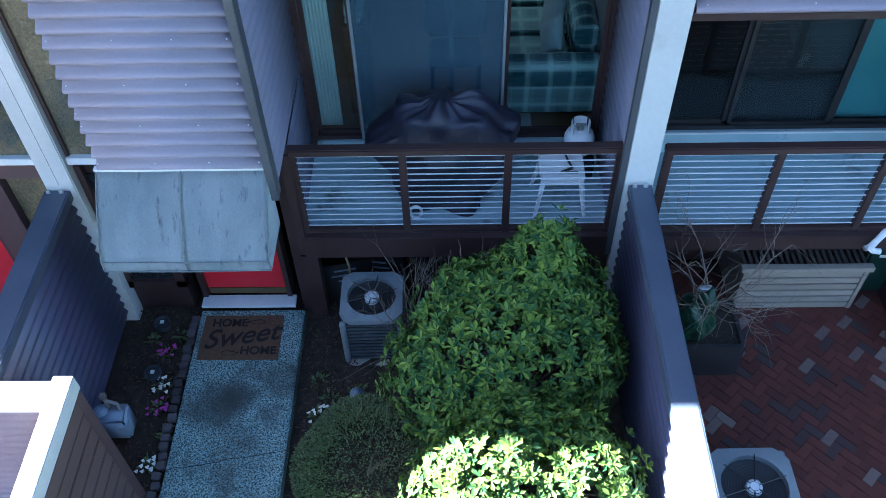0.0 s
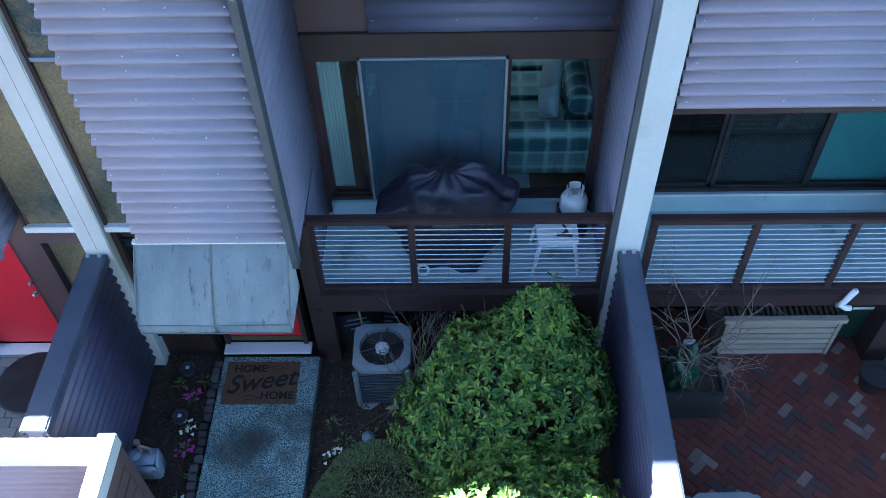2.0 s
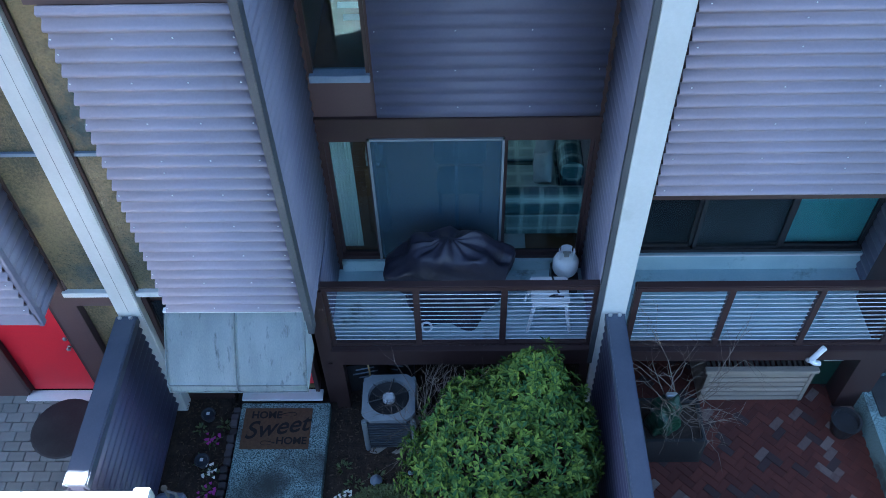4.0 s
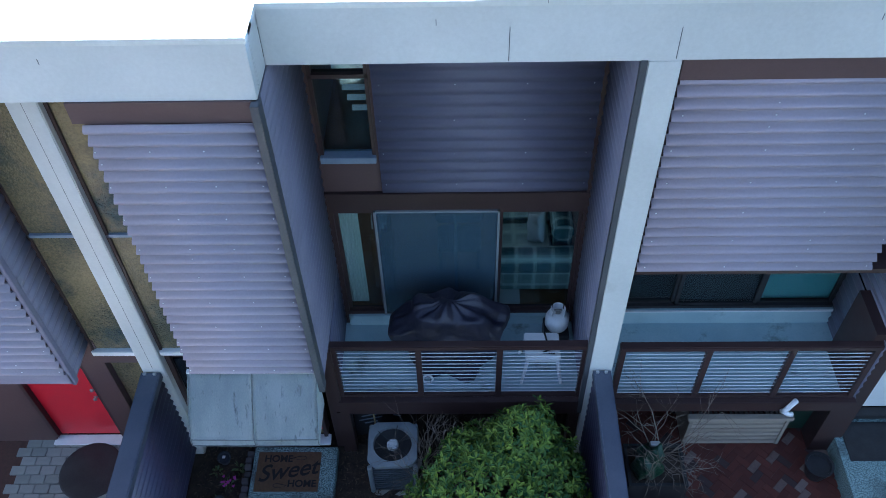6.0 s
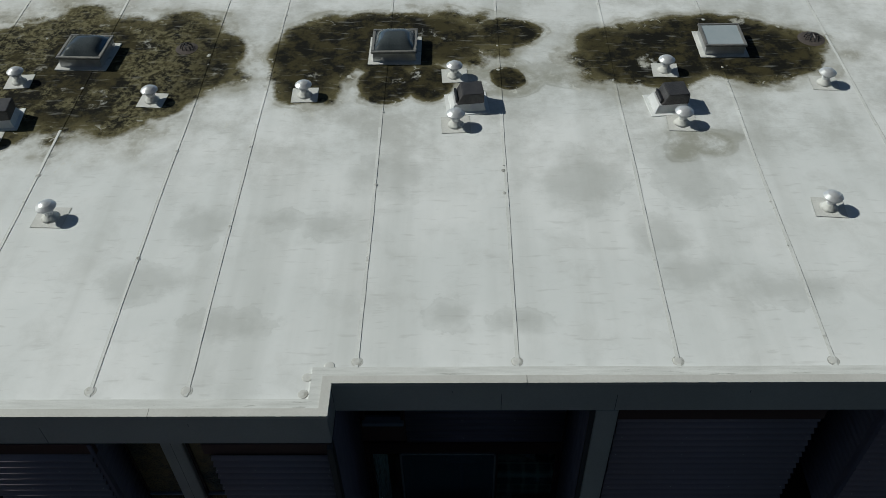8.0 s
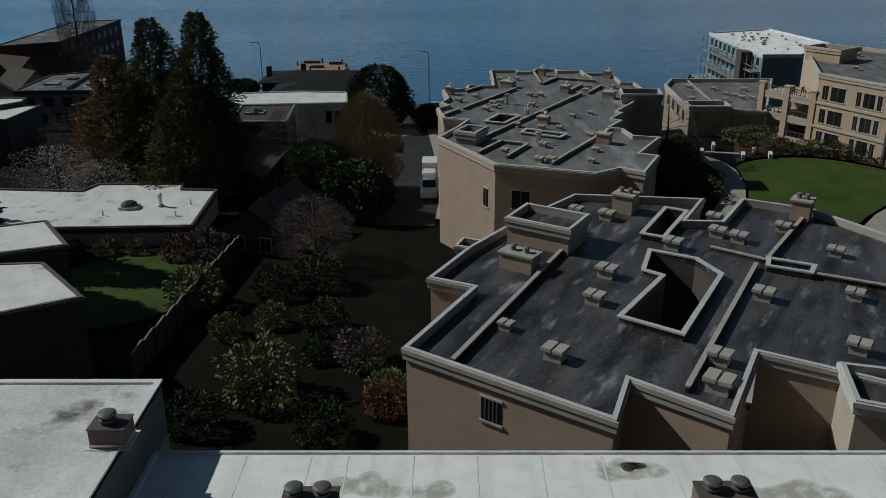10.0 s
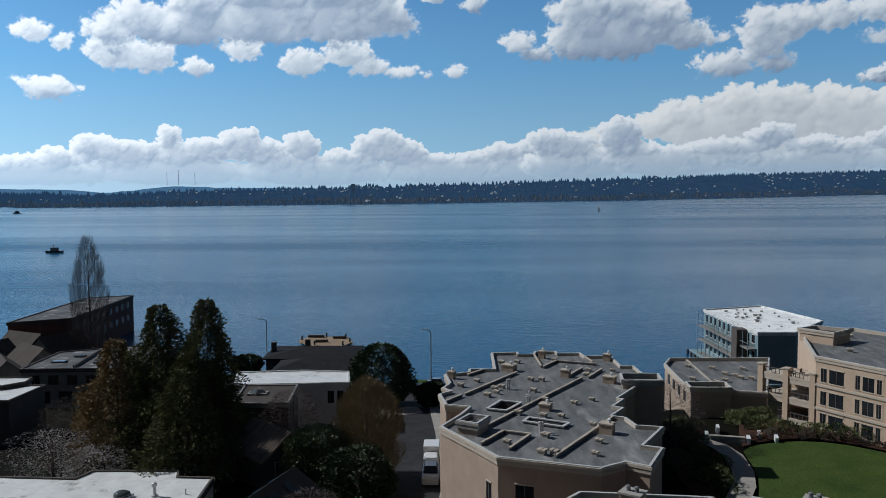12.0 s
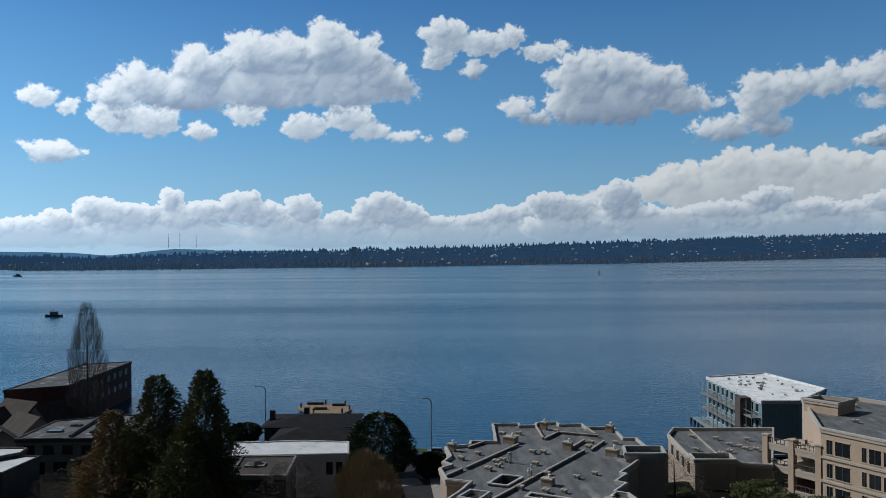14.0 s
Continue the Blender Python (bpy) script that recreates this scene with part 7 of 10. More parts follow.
        faces += [(i, i + 1, i + 5, i + 4), (i + 1, i + 2, i + 6, i + 5), (i + 2, i + 3, i + 7, i + 6), (i + 3, i, i + 4, i + 7), (i + 4, i + 5, i + 8), (i + 6, i + 7, i + 9), (i + 5, i + 6, i + 9, i + 8), (i + 7, i + 4, i + 8, i + 9)]
    # house paint with the same haze glow added
    M["far_paint"] = wooded("far_house_haze_glow", (0.05, 0.055, 0.06), (0.40, 0.40, 0.39), (0.06, 0.12, 0.20), 0.30)
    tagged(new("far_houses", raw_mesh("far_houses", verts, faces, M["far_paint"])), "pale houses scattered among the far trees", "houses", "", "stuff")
    for a, h in ((-18.4, 50), (-17.7, 56), (-16.7, 42)):
        x, y = 4570 * math.sin(radians(a)), 4570 * math.cos(radians(a))
        single("radio_mast", tube(bmesh.new(), [(x, y, LAKE + 62), (x, y, LAKE + 80 + h)], 1.2, 0.8, 4), M["wall_grey"], "thin radio mast on the far ridge", "mast", "radio masts")
    single("tower_block", boxes((-272, -262, 2300, 2312, 8, 36)), bare, "grey tower block on the far shore", "building")


far_hills()


# ---- cloudy sky in the distance ----
CLOUDS = []


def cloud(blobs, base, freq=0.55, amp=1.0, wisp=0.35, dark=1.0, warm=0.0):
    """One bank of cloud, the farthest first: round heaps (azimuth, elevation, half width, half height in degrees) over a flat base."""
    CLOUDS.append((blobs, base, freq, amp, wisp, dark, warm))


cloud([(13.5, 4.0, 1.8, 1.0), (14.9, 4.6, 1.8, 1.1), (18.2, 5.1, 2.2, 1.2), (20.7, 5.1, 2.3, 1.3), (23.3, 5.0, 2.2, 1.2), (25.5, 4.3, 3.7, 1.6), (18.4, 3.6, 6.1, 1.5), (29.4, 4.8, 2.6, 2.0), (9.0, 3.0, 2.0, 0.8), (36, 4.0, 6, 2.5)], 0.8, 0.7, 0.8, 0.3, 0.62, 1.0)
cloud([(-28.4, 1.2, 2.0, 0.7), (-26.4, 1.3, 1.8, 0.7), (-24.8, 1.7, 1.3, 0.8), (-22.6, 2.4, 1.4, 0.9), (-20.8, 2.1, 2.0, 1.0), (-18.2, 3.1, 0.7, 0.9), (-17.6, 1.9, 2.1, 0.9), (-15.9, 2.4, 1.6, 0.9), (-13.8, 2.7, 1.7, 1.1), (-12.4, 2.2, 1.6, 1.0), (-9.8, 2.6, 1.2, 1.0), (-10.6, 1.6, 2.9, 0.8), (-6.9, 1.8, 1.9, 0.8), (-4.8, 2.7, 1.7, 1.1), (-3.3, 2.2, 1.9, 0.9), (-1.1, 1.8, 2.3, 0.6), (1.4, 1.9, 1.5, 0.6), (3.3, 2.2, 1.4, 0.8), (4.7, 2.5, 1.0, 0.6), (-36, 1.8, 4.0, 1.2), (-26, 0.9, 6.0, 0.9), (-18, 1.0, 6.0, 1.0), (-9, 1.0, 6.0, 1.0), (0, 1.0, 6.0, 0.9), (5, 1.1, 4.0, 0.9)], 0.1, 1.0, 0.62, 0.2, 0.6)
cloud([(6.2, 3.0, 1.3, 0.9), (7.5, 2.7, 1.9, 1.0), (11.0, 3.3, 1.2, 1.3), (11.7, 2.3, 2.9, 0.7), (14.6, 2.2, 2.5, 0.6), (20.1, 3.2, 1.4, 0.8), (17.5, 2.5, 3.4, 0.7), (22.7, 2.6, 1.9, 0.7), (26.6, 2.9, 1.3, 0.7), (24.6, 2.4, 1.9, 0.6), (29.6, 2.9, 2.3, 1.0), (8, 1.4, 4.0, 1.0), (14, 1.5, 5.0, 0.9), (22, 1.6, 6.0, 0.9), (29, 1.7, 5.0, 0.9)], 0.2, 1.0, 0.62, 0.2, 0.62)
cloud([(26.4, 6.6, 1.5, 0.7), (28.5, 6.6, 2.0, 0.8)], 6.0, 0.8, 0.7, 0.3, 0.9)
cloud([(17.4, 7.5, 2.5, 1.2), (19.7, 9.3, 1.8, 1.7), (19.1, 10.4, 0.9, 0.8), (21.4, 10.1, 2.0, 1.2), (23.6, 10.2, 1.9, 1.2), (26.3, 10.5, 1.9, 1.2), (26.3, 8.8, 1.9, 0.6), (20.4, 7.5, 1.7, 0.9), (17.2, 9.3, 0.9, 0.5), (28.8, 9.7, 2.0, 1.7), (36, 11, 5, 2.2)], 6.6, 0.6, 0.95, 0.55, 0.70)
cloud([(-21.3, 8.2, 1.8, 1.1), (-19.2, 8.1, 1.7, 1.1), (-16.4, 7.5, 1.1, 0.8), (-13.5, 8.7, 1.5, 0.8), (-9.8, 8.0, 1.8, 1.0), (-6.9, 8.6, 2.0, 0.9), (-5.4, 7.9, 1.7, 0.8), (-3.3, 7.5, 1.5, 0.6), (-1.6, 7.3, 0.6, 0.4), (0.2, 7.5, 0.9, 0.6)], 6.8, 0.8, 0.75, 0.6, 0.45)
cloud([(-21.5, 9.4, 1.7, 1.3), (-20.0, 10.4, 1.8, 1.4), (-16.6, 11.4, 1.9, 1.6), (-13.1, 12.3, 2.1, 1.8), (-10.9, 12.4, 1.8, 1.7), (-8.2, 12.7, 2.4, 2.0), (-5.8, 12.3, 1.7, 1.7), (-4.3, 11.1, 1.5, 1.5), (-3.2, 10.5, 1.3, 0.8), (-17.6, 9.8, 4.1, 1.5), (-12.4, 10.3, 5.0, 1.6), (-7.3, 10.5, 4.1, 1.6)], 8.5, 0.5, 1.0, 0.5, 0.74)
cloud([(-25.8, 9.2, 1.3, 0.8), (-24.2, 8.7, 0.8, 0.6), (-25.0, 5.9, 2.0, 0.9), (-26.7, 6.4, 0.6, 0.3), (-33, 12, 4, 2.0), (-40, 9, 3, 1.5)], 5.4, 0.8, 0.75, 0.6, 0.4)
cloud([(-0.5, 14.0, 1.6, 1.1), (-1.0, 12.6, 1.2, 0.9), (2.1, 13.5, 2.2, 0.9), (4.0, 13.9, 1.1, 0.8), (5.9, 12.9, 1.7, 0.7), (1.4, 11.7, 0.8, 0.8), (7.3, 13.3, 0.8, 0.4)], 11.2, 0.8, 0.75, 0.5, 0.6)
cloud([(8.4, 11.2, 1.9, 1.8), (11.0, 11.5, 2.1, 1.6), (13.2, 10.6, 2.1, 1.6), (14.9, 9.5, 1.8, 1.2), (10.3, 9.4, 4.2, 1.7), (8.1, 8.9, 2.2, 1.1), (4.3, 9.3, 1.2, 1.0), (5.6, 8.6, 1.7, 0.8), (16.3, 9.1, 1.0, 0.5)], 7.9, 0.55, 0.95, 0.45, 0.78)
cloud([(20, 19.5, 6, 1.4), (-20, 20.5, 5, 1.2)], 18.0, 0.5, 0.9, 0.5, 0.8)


def value_noise(u, v, seed):
    rs = np.random.RandomState(seed)
    grid = rs.rand(256, 256)
    iu, iv = np.floor(u).astype(int), np.floor(v).astype(int)
    fu, fv = u - iu, v - iv
    fu, fv = fu * fu * (3 - 2 * fu), fv * fv * (3 - 2 * fv)
    a, b = grid[iu % 256, iv % 256], grid[(iu + 1) % 256, iv % 256]
    c, d = grid[iu % 256, (iv + 1) % 256], grid[(iu + 1) % 256, (iv + 1) % 256]
    return (a * (1 - fu) + b * fu) * (1 - fv) + (c * (1 - fu) + d * fu) * fv


def soft(A, n):
    """The field A smoothed over n cells to each side."""
    for axis in (0, 1):
        pad = np.pad(A, [(n, n) if k == axis else (0, 0) for k in (0, 1)], mode="edge")
        total = np.cumsum(np.concatenate([np.zeros_like(np.take(pad, [0], axis)), pad], axis), axis)
        w = 2 * n + 1
        A = (np.take(total, range(w, total.shape[axis]), axis) - np.take(total, range(total.shape[axis] - w), axis)) / w
    return A


def moved(A, rows, cols):
    """The field A as seen so many rows up and columns to the left, empty beyond the rim."""
    out = np.zeros_like(A)
    if rows < A.shape[0] and cols < A.shape[1]:
        out[:A.shape[0] - rows, cols:] = A[rows:, :A.shape[1] - cols]
    return out


def smooth01(x):
    x = np.clip(x, 0, 1)
    return x * x * (3 - 2 * x)


def heads(blobs, rng):
    """Round heads on heads on heads: (azimuth, elevation, depth, half width, half height), the large ones first."""
    out = []

    def sprout(x, y, z, ru, rv, level):
        out.append((x, y, z, ru, rv))
        if level == 3 or rv < 0.05:
            return
        m = min(ru, rv)
        for _ in range((30, 8, 4)[level]):
            a, b = rng.uniform(0, 6.283), rng.uniform(-0.1, 1.0)
            k = math.sqrt(1 - b * b)
            dx, dy = k * math.cos(a), k * math.sin(a)
            if dy < -0.2 and rng.random() < 0.65:
                continue
            r = m * rng.uniform(0.24, 0.52)
            sprout(x + dx * (ru - 0.35 * r), y + dy * (rv - 0.35 * r), z + b * (m - 0.4 * r), r * rng.uniform(1.0, 1.35), r, level + 1)

    for bu, bv, ru, rv in blobs:
        sprout(bu, bv - 0.007 * bu, rng.uniform(-0.2, 0.2) * min(ru, rv), ru * 0.93, rv * 0.92, 0)
    return out


def cloud_bank(U, V, bank, seed):
    """Cover and brightness of one bank: heaped heads, lit from the upper left through their own thickness."""
    blobs, base, freq, amp, wisp, dark, warm = bank
    u0, u1 = min(b[0] - b[2] for b in blobs) - 1.5, max(b[0] + b[2] for b in blobs) + 3.0
    v0, v1 = min(b[1] - b[3] for b in blobs) - 1.5, max(b[1] + b[3] for b in blobs) + 1.5
    cols = np.where((U[0] > u0) & (U[0] < u1))[0]
    rows = np.where((V[:, 0] > v0) & (V[:, 0] < v1))[0]
    win = np.s_[rows[0]:rows[-1] + 1, cols[0]:cols[-1] + 1]
    u, v = U[win], V[win]
    uu, vv = u[0], v[:, 0]
    size = amp * min(1.0, 0.6 / freq)

    def thread(k, shift):
        return value_noise(u * k, v * k * 1.2, seed + shift) - 0.5

    wu = u + size * (0.34 * thread(2.2, 0) + 0.16 * thread(5, 1) + 0.06 * thread(11, 2))
    wv = v + size * (0.30 * thread(2.2, 3) + 0.14 * thread(5, 4) + 0.06 * thread(11, 5))
    H, C = np.full(u.shape, -1.0), np.full(u.shape, -1.5)
    for x, y, z, ru, rv in heads(blobs, random.Random(seed)):
        pad = 0.35 * size + 0.25
        c0, c1 = np.searchsorted(uu, (x - ru - pad, x + ru + pad))
        r0, r1 = np.searchsorted(vv, (y - rv - pad, y + rv + pad))
        if c1 <= c0 or r1 <= r0:
            continue
        s = np.s_[r0:r1, c0:c1]
        d2 = ((wu[s] - x) / ru) ** 2 + ((wv[s] - y) / rv) ** 2
        m = min(ru, rv)
        H[s] = np.maximum(H[s], np.where(d2 < 1, z + m * np.sqrt(np.clip(1 - d2, 0, 1)), -1.0))
        C[s] = np.maximum(C[s], (1 - np.sqrt(d2)) * max(m, 0.22 * size))
    fray = 0.4 * thread(3, 10) + 0.35 * thread(7, 6) + 0.25 * thread(15, 7)
    floor = base + size * (0.5 * thread(0.9, 8) + 0.35 * thread(3.5, 9))
    low = smooth01((base + 1.1 * size + 0.3 - v) / (1.1 * size + 0.3))
    C = C - 0.55 * np.clip(floor - v, 0, 4) + size * fray * (0.04 + wisp * (0.35 + 1.1 * low))
    cover = smooth01((C + 0.02) / (size * (0.16 + wisp * (0.75 + 1.0 * low))))
    thick = np.clip(C, 0, 1.3 * size)
    du, dv = 62 / 1400, 17.5 / 400
    step = 0.17 * size
    tau = np.zeros(u.shape)
    for k in range(1, 15):
        tau += moved(thick, max(1, round(0.86 * k * step / dv)), max(1, round(0.50 * k * step / du))) * step
    direct = np.exp(-soft(tau, 3) * 1.25 / (size * size))
    H = np.clip(H, -0.3 * size, None)

    def relief(n):
        gv, gu = np.gradient(soft(H, n), dv, du)
        return np.clip((0.52 * gu - 0.66 * gv + 0.54) / np.sqrt(gu ** 2 + gv ** 2 + 1.0), -0.3, 1)

    convex = np.clip((soft(H, 1) - soft(H, max(4, round(8 * size)))) / (0.30 * size), -0.7, 0.6)
    fine = 1 if size > 0.6 else 0
    lit = 0.48 + 0.32 * relief(fine) + 0.28 * relief(max(3, round(6 * size))) + 0.18 * convex
    lit = soft(lit * (1 - 0.72 * (1 - direct)) + 0.06 * direct, fine)
    thin = 1 - smooth01(C / (0.45 * size))
    lit = lit + (0.70 - lit) * 0.55 * thin
    lit = 0.95 - (0.95 - lit) * (0.30 + 0.70 * dark) + 0.02 * (1 - low) - 0.20 * low
    return win, cover, lit, warm


def sky_sheet():
    R = 4700.0
    us = np.r_[np.linspace(-64, -31, 40)[:-1], np.linspace(-31, 31, 1401), np.linspace(31, 64, 40)[1:]]
    vs = np.r_[np.linspace(-1.0, 0.0, 4)[:-1], np.linspace(0.0, 17.5, 401), np.linspace(17.5, 23.5, 14)[1:]]
    U, V = np.meshgrid(us, vs)
    a = np.radians(U)
    xyz = np.stack([R * np.sin(a), R * np.cos(a), 24.0 + R * np.tan(np.radians(V))], -1).reshape(-1, 3)
    cover, lit, warm = np.zeros(U.shape), np.full(U.shape, 0.8), np.zeros(U.shape)
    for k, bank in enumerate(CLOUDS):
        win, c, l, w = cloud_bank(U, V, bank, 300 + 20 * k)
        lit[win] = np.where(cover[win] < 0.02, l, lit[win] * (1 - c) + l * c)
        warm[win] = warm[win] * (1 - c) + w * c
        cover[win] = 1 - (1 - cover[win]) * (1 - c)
    nu, nv = len(us), len(vs)
    idx = np.arange(nu * nv).reshape(nv, nu)
    faces = np.stack([idx[:-1, :-1], idx[:-1, 1:], idx[1:, 1:], idx[1:, :-1]], -1).reshape(-1, 4)
    m = bpy.data.materials.new("cloudy_sky")
    m.use_nodes = True
    n, link = m.node_tree.nodes, m.node_tree.links.new
    n.remove(n["Principled BSDF"])
    me = raw_mesh("backdrop_sky", xyz.tolist(), faces.tolist(), m)
    for name, data in (("cover", cover), ("lit", lit), ("warm", warm), ("height", V), ("glow", np.clip(0.89 - 0.0082 * U + 0.00018 * U * U, 0.72, 1.25))):
        me.attributes.new(name, "FLOAT", "POINT").data.foreach_set("value", data.astype(np.float32).ravel())

    def attr(name):
        x = n.new("ShaderNodeAttribute")
        x.attribute_name = name
        return x.outputs["Fac"]

    def ramp(src, lo, hi, smooth=True):
        r = n.new("ShaderNodeMapRange")
        r.interpolation_type = "SMOOTHSTEP" if smooth else "LINEAR"
        r.inputs["From Min"].default_value, r.inputs["From Max"].default_value = lo, hi
        link(src, r.inputs["Value"])
        return r.outputs[0]

    def blend(src, stops):
        r = n.new("ShaderNodeValToRGB")
        while len(r.color_ramp.elements) < len(stops):
            r.color_ramp.elements.new(0.5)
        for e, (pos, col) in zip(r.color_ramp.elements, stops):
            e.position, e.color = pos, (*col, 1)
        link(src, r.inputs[0])
        return r.outputs[0]

    def mix(fac, a, b):
        x = n.new("ShaderNodeMix")
        x.data_type = "RGBA"
        link(fac, x.inputs["Factor"])
        for sock, v in ((x.inputs["A"], a), (x.inputs["B"], b)):
            if isinstance(v, tuple):
                sock.default_value = (*v, 1)
            else:
                link(v, sock)
        return x.outputs["Result"]

    def scaled(src, k, plus):
        x = n.new("ShaderNodeMath")
        x.operation = "MULTIPLY_ADD"
        x.inputs[1].default_value = k
        link(src, x.inputs[0])
        if isinstance(plus, (int, float)):
            x.inputs[2].default_value = plus
        else:
            link(plus, x.inputs[2])
        return x.outputs[0]

    t = n.new("ShaderNodeTexNoise")
    t.inputs["Scale"].default_value, t.inputs["Detail"].default_value, t.inputs["Roughness"].default_value = 0.022, 8, 0.66
    link(n.new("ShaderNodeTexCoord").outputs["Object"], t.inputs["Vector"])
    mask = ramp(scaled(t.outputs["Fac"], 0.36, attr("cover")), 0.32, 1.02)
    shade = scaled(t.outputs["Fac"], 0.16, attr("lit"))
    tone = blend(ramp(shade, 0.14, 0.96, False), ((0.0, (0.20, 0.27, 0.38)), (0.35, (0.37, 0.45, 0.55)), (0.68, (0.66, 0.72, 0.765)), (1.0, (0.92, 0.935, 0.93))))
    tone = mix(scaled(attr("warm"), 0.32, 0.0), tone, (0.98, 0.93, 0.80))
    blue = blend(ramp(attr("height"), -1, 18.5, False), ((0.0, (0.50, 0.67, 0.76)), (0.17, (0.35, 0.585, 0.74)), (0.45, (0.195, 0.435, 0.69)), (1.0, (0.060, 0.195, 0.48))))
    low = scaled(ramp(attr("height"), 2.4, 0.2), 0.72, 0.0)
    colour = mix(low, mix(mask, blue, tone), (0.46, 0.61, 0.72))
    em = n.new("ShaderNodeEmission")
    link(colour, em.inputs["Color"])
    link(attr("glow"), em.inputs["Strength"])
    link(em.outputs[0], n["Material Output"].inputs[0])
    me.shade_smooth()
    tagged(new("backdrop_sky", me), "blue sky with heaped white clouds over the lake", "", "", "structure")


sky_sheet()


# ---- buildings down the hill ----
def inset(points, d):
    """The plan moved inwards by d, with mitred corners; the plan runs anticlockwise."""
    out = []
    n = len(points)
    for i in range(n):
        p, a, b = Vector(points[i]), Vector(points[i - 1]), Vector(points[(i + 1) % n])
        e, f = (p - a).normalized(), (b - p).normalized()
        n1, n2 = Vector((-e.y, e.x)), Vector((-f.y, f.x))
        k = (n1 + n2)
        k = k / max(0.35, k.dot(n1)) if k.length > 1e-4 else n1
        out.append(tuple(p + k * d))
    return out


def anticlockwise(points):
    s = sum(a[0] * b[1] - b[0] * a[1] for a, b in zip(points, points[1:] + points[:1]))
    return list(points) if s > 0 else list(points)[::-1]


def ring(outer, inner, z0, z1):
    bm = bmesh.new()
    n = len(outer)
    a = [bm.verts.new((*p, z0)) for p in outer]
    b = [bm.verts.new((*p, z1)) for p in outer]
    c = [bm.verts.new((*p, z1)) for p in inner]
    d = [bm.verts.new((*p, z0)) for p in inner]
    for i in range(n):
        j = (i + 1) % n
        bm.faces.new((a[i], a[j], b[j], b[i]))
        bm.faces.new((b[i], b[j], c[j], c[i]))
        bm.faces.new((c[i], c[j], d[j], d[i]))
        bm.faces.new((d[i], d[j], a[j], a[i]))
    return bm


def slab_with_holes(points, holes, z):
    bm = bmesh.new()
    edges = []
    for loop in (points, *holes):
        vs = [bm.verts.new((*p, z)) for p in loop]
        for i in range(len(vs)):
            edges.append(bm.edges.new((vs[i], vs[(i + 1) % len(vs)])))
    bmesh.ops.triangle_fill(bm, edges=edges, use_beauty=True, use_dissolve=False, normal=(0, 0, 1))
    bmesh.ops.recalc_face_normals(bm, faces=bm.faces[:])
    for f in bm.faces:
        if f.normal.z < 0:
            f.normal_flip()
    return bm


def outer_walls(points, z0, z1, flip=False):
    bm = bmesh.new()
    n = len(points)
    a = [bm.verts.new((*p, z0)) for p in points]
    b = [bm.verts.new((*p, z1)) for p in points]
    for i in range(n):
        j = (i + 1) % n
        f = (a[i], a[j], b[j], b[i])
        bm.faces.new(f[::-1] if flip else f)
    return bm


def wall_box(p, q, s0, s1, z0, z1, t0, t1):
    """A box set on the wall from p to q: s along it in metres, t outwards."""
    bm = bmesh.new()
    p, q = Vector((*p, 0)), Vector((*q, 0))
    e = (q - p).normalized()
    o = Vector((e.y, -e.x, 0))
    vs = []
    for z in (z0, z1):
        for s, t in ((s0, t1), (s1, t1), (s1, t0), (s0, t0)):
            vs.append(bm.verts.new(p + e * s + o * t + Vector((0, 0, z))))
    for f in ((3, 2, 1, 0), (4, 5, 6, 7), (0, 1, 5, 4), (1, 2, 6, 5), (2, 3, 7, 6), (3, 0, 4, 7)):
        bm.faces.new([vs[i] for i in f])
    return bm


def wall_window(owner, p, q, s, z, w, h, frame_mat, bars=1):
    win = part("window", wall_box(p, q, s - w / 2 - 0.1, s + w / 2 + 0.1, z - 0.12, z, 0.0, 0.10), frame_mat, owner)
    part("frame", wall_box(p, q, s - w / 2 - 0.08, s + w / 2 + 0.08, z + h, z + h + 0.1, 0.0, 0.08), frame_mat, win)
    part("pane", wall_box(p, q, s - w / 2, s + w / 2, z, z + h, 0.0, 0.03), M["window_dark"], win)
    for k in range(1, bars + 1):
        x = s - w / 2 + w * k / (bars + 1)
        part("bar", wall_box(p, q, x - 0.04, x + 0.04, z, z + h, 0.031, 0.055), M["wall_dark"], win)


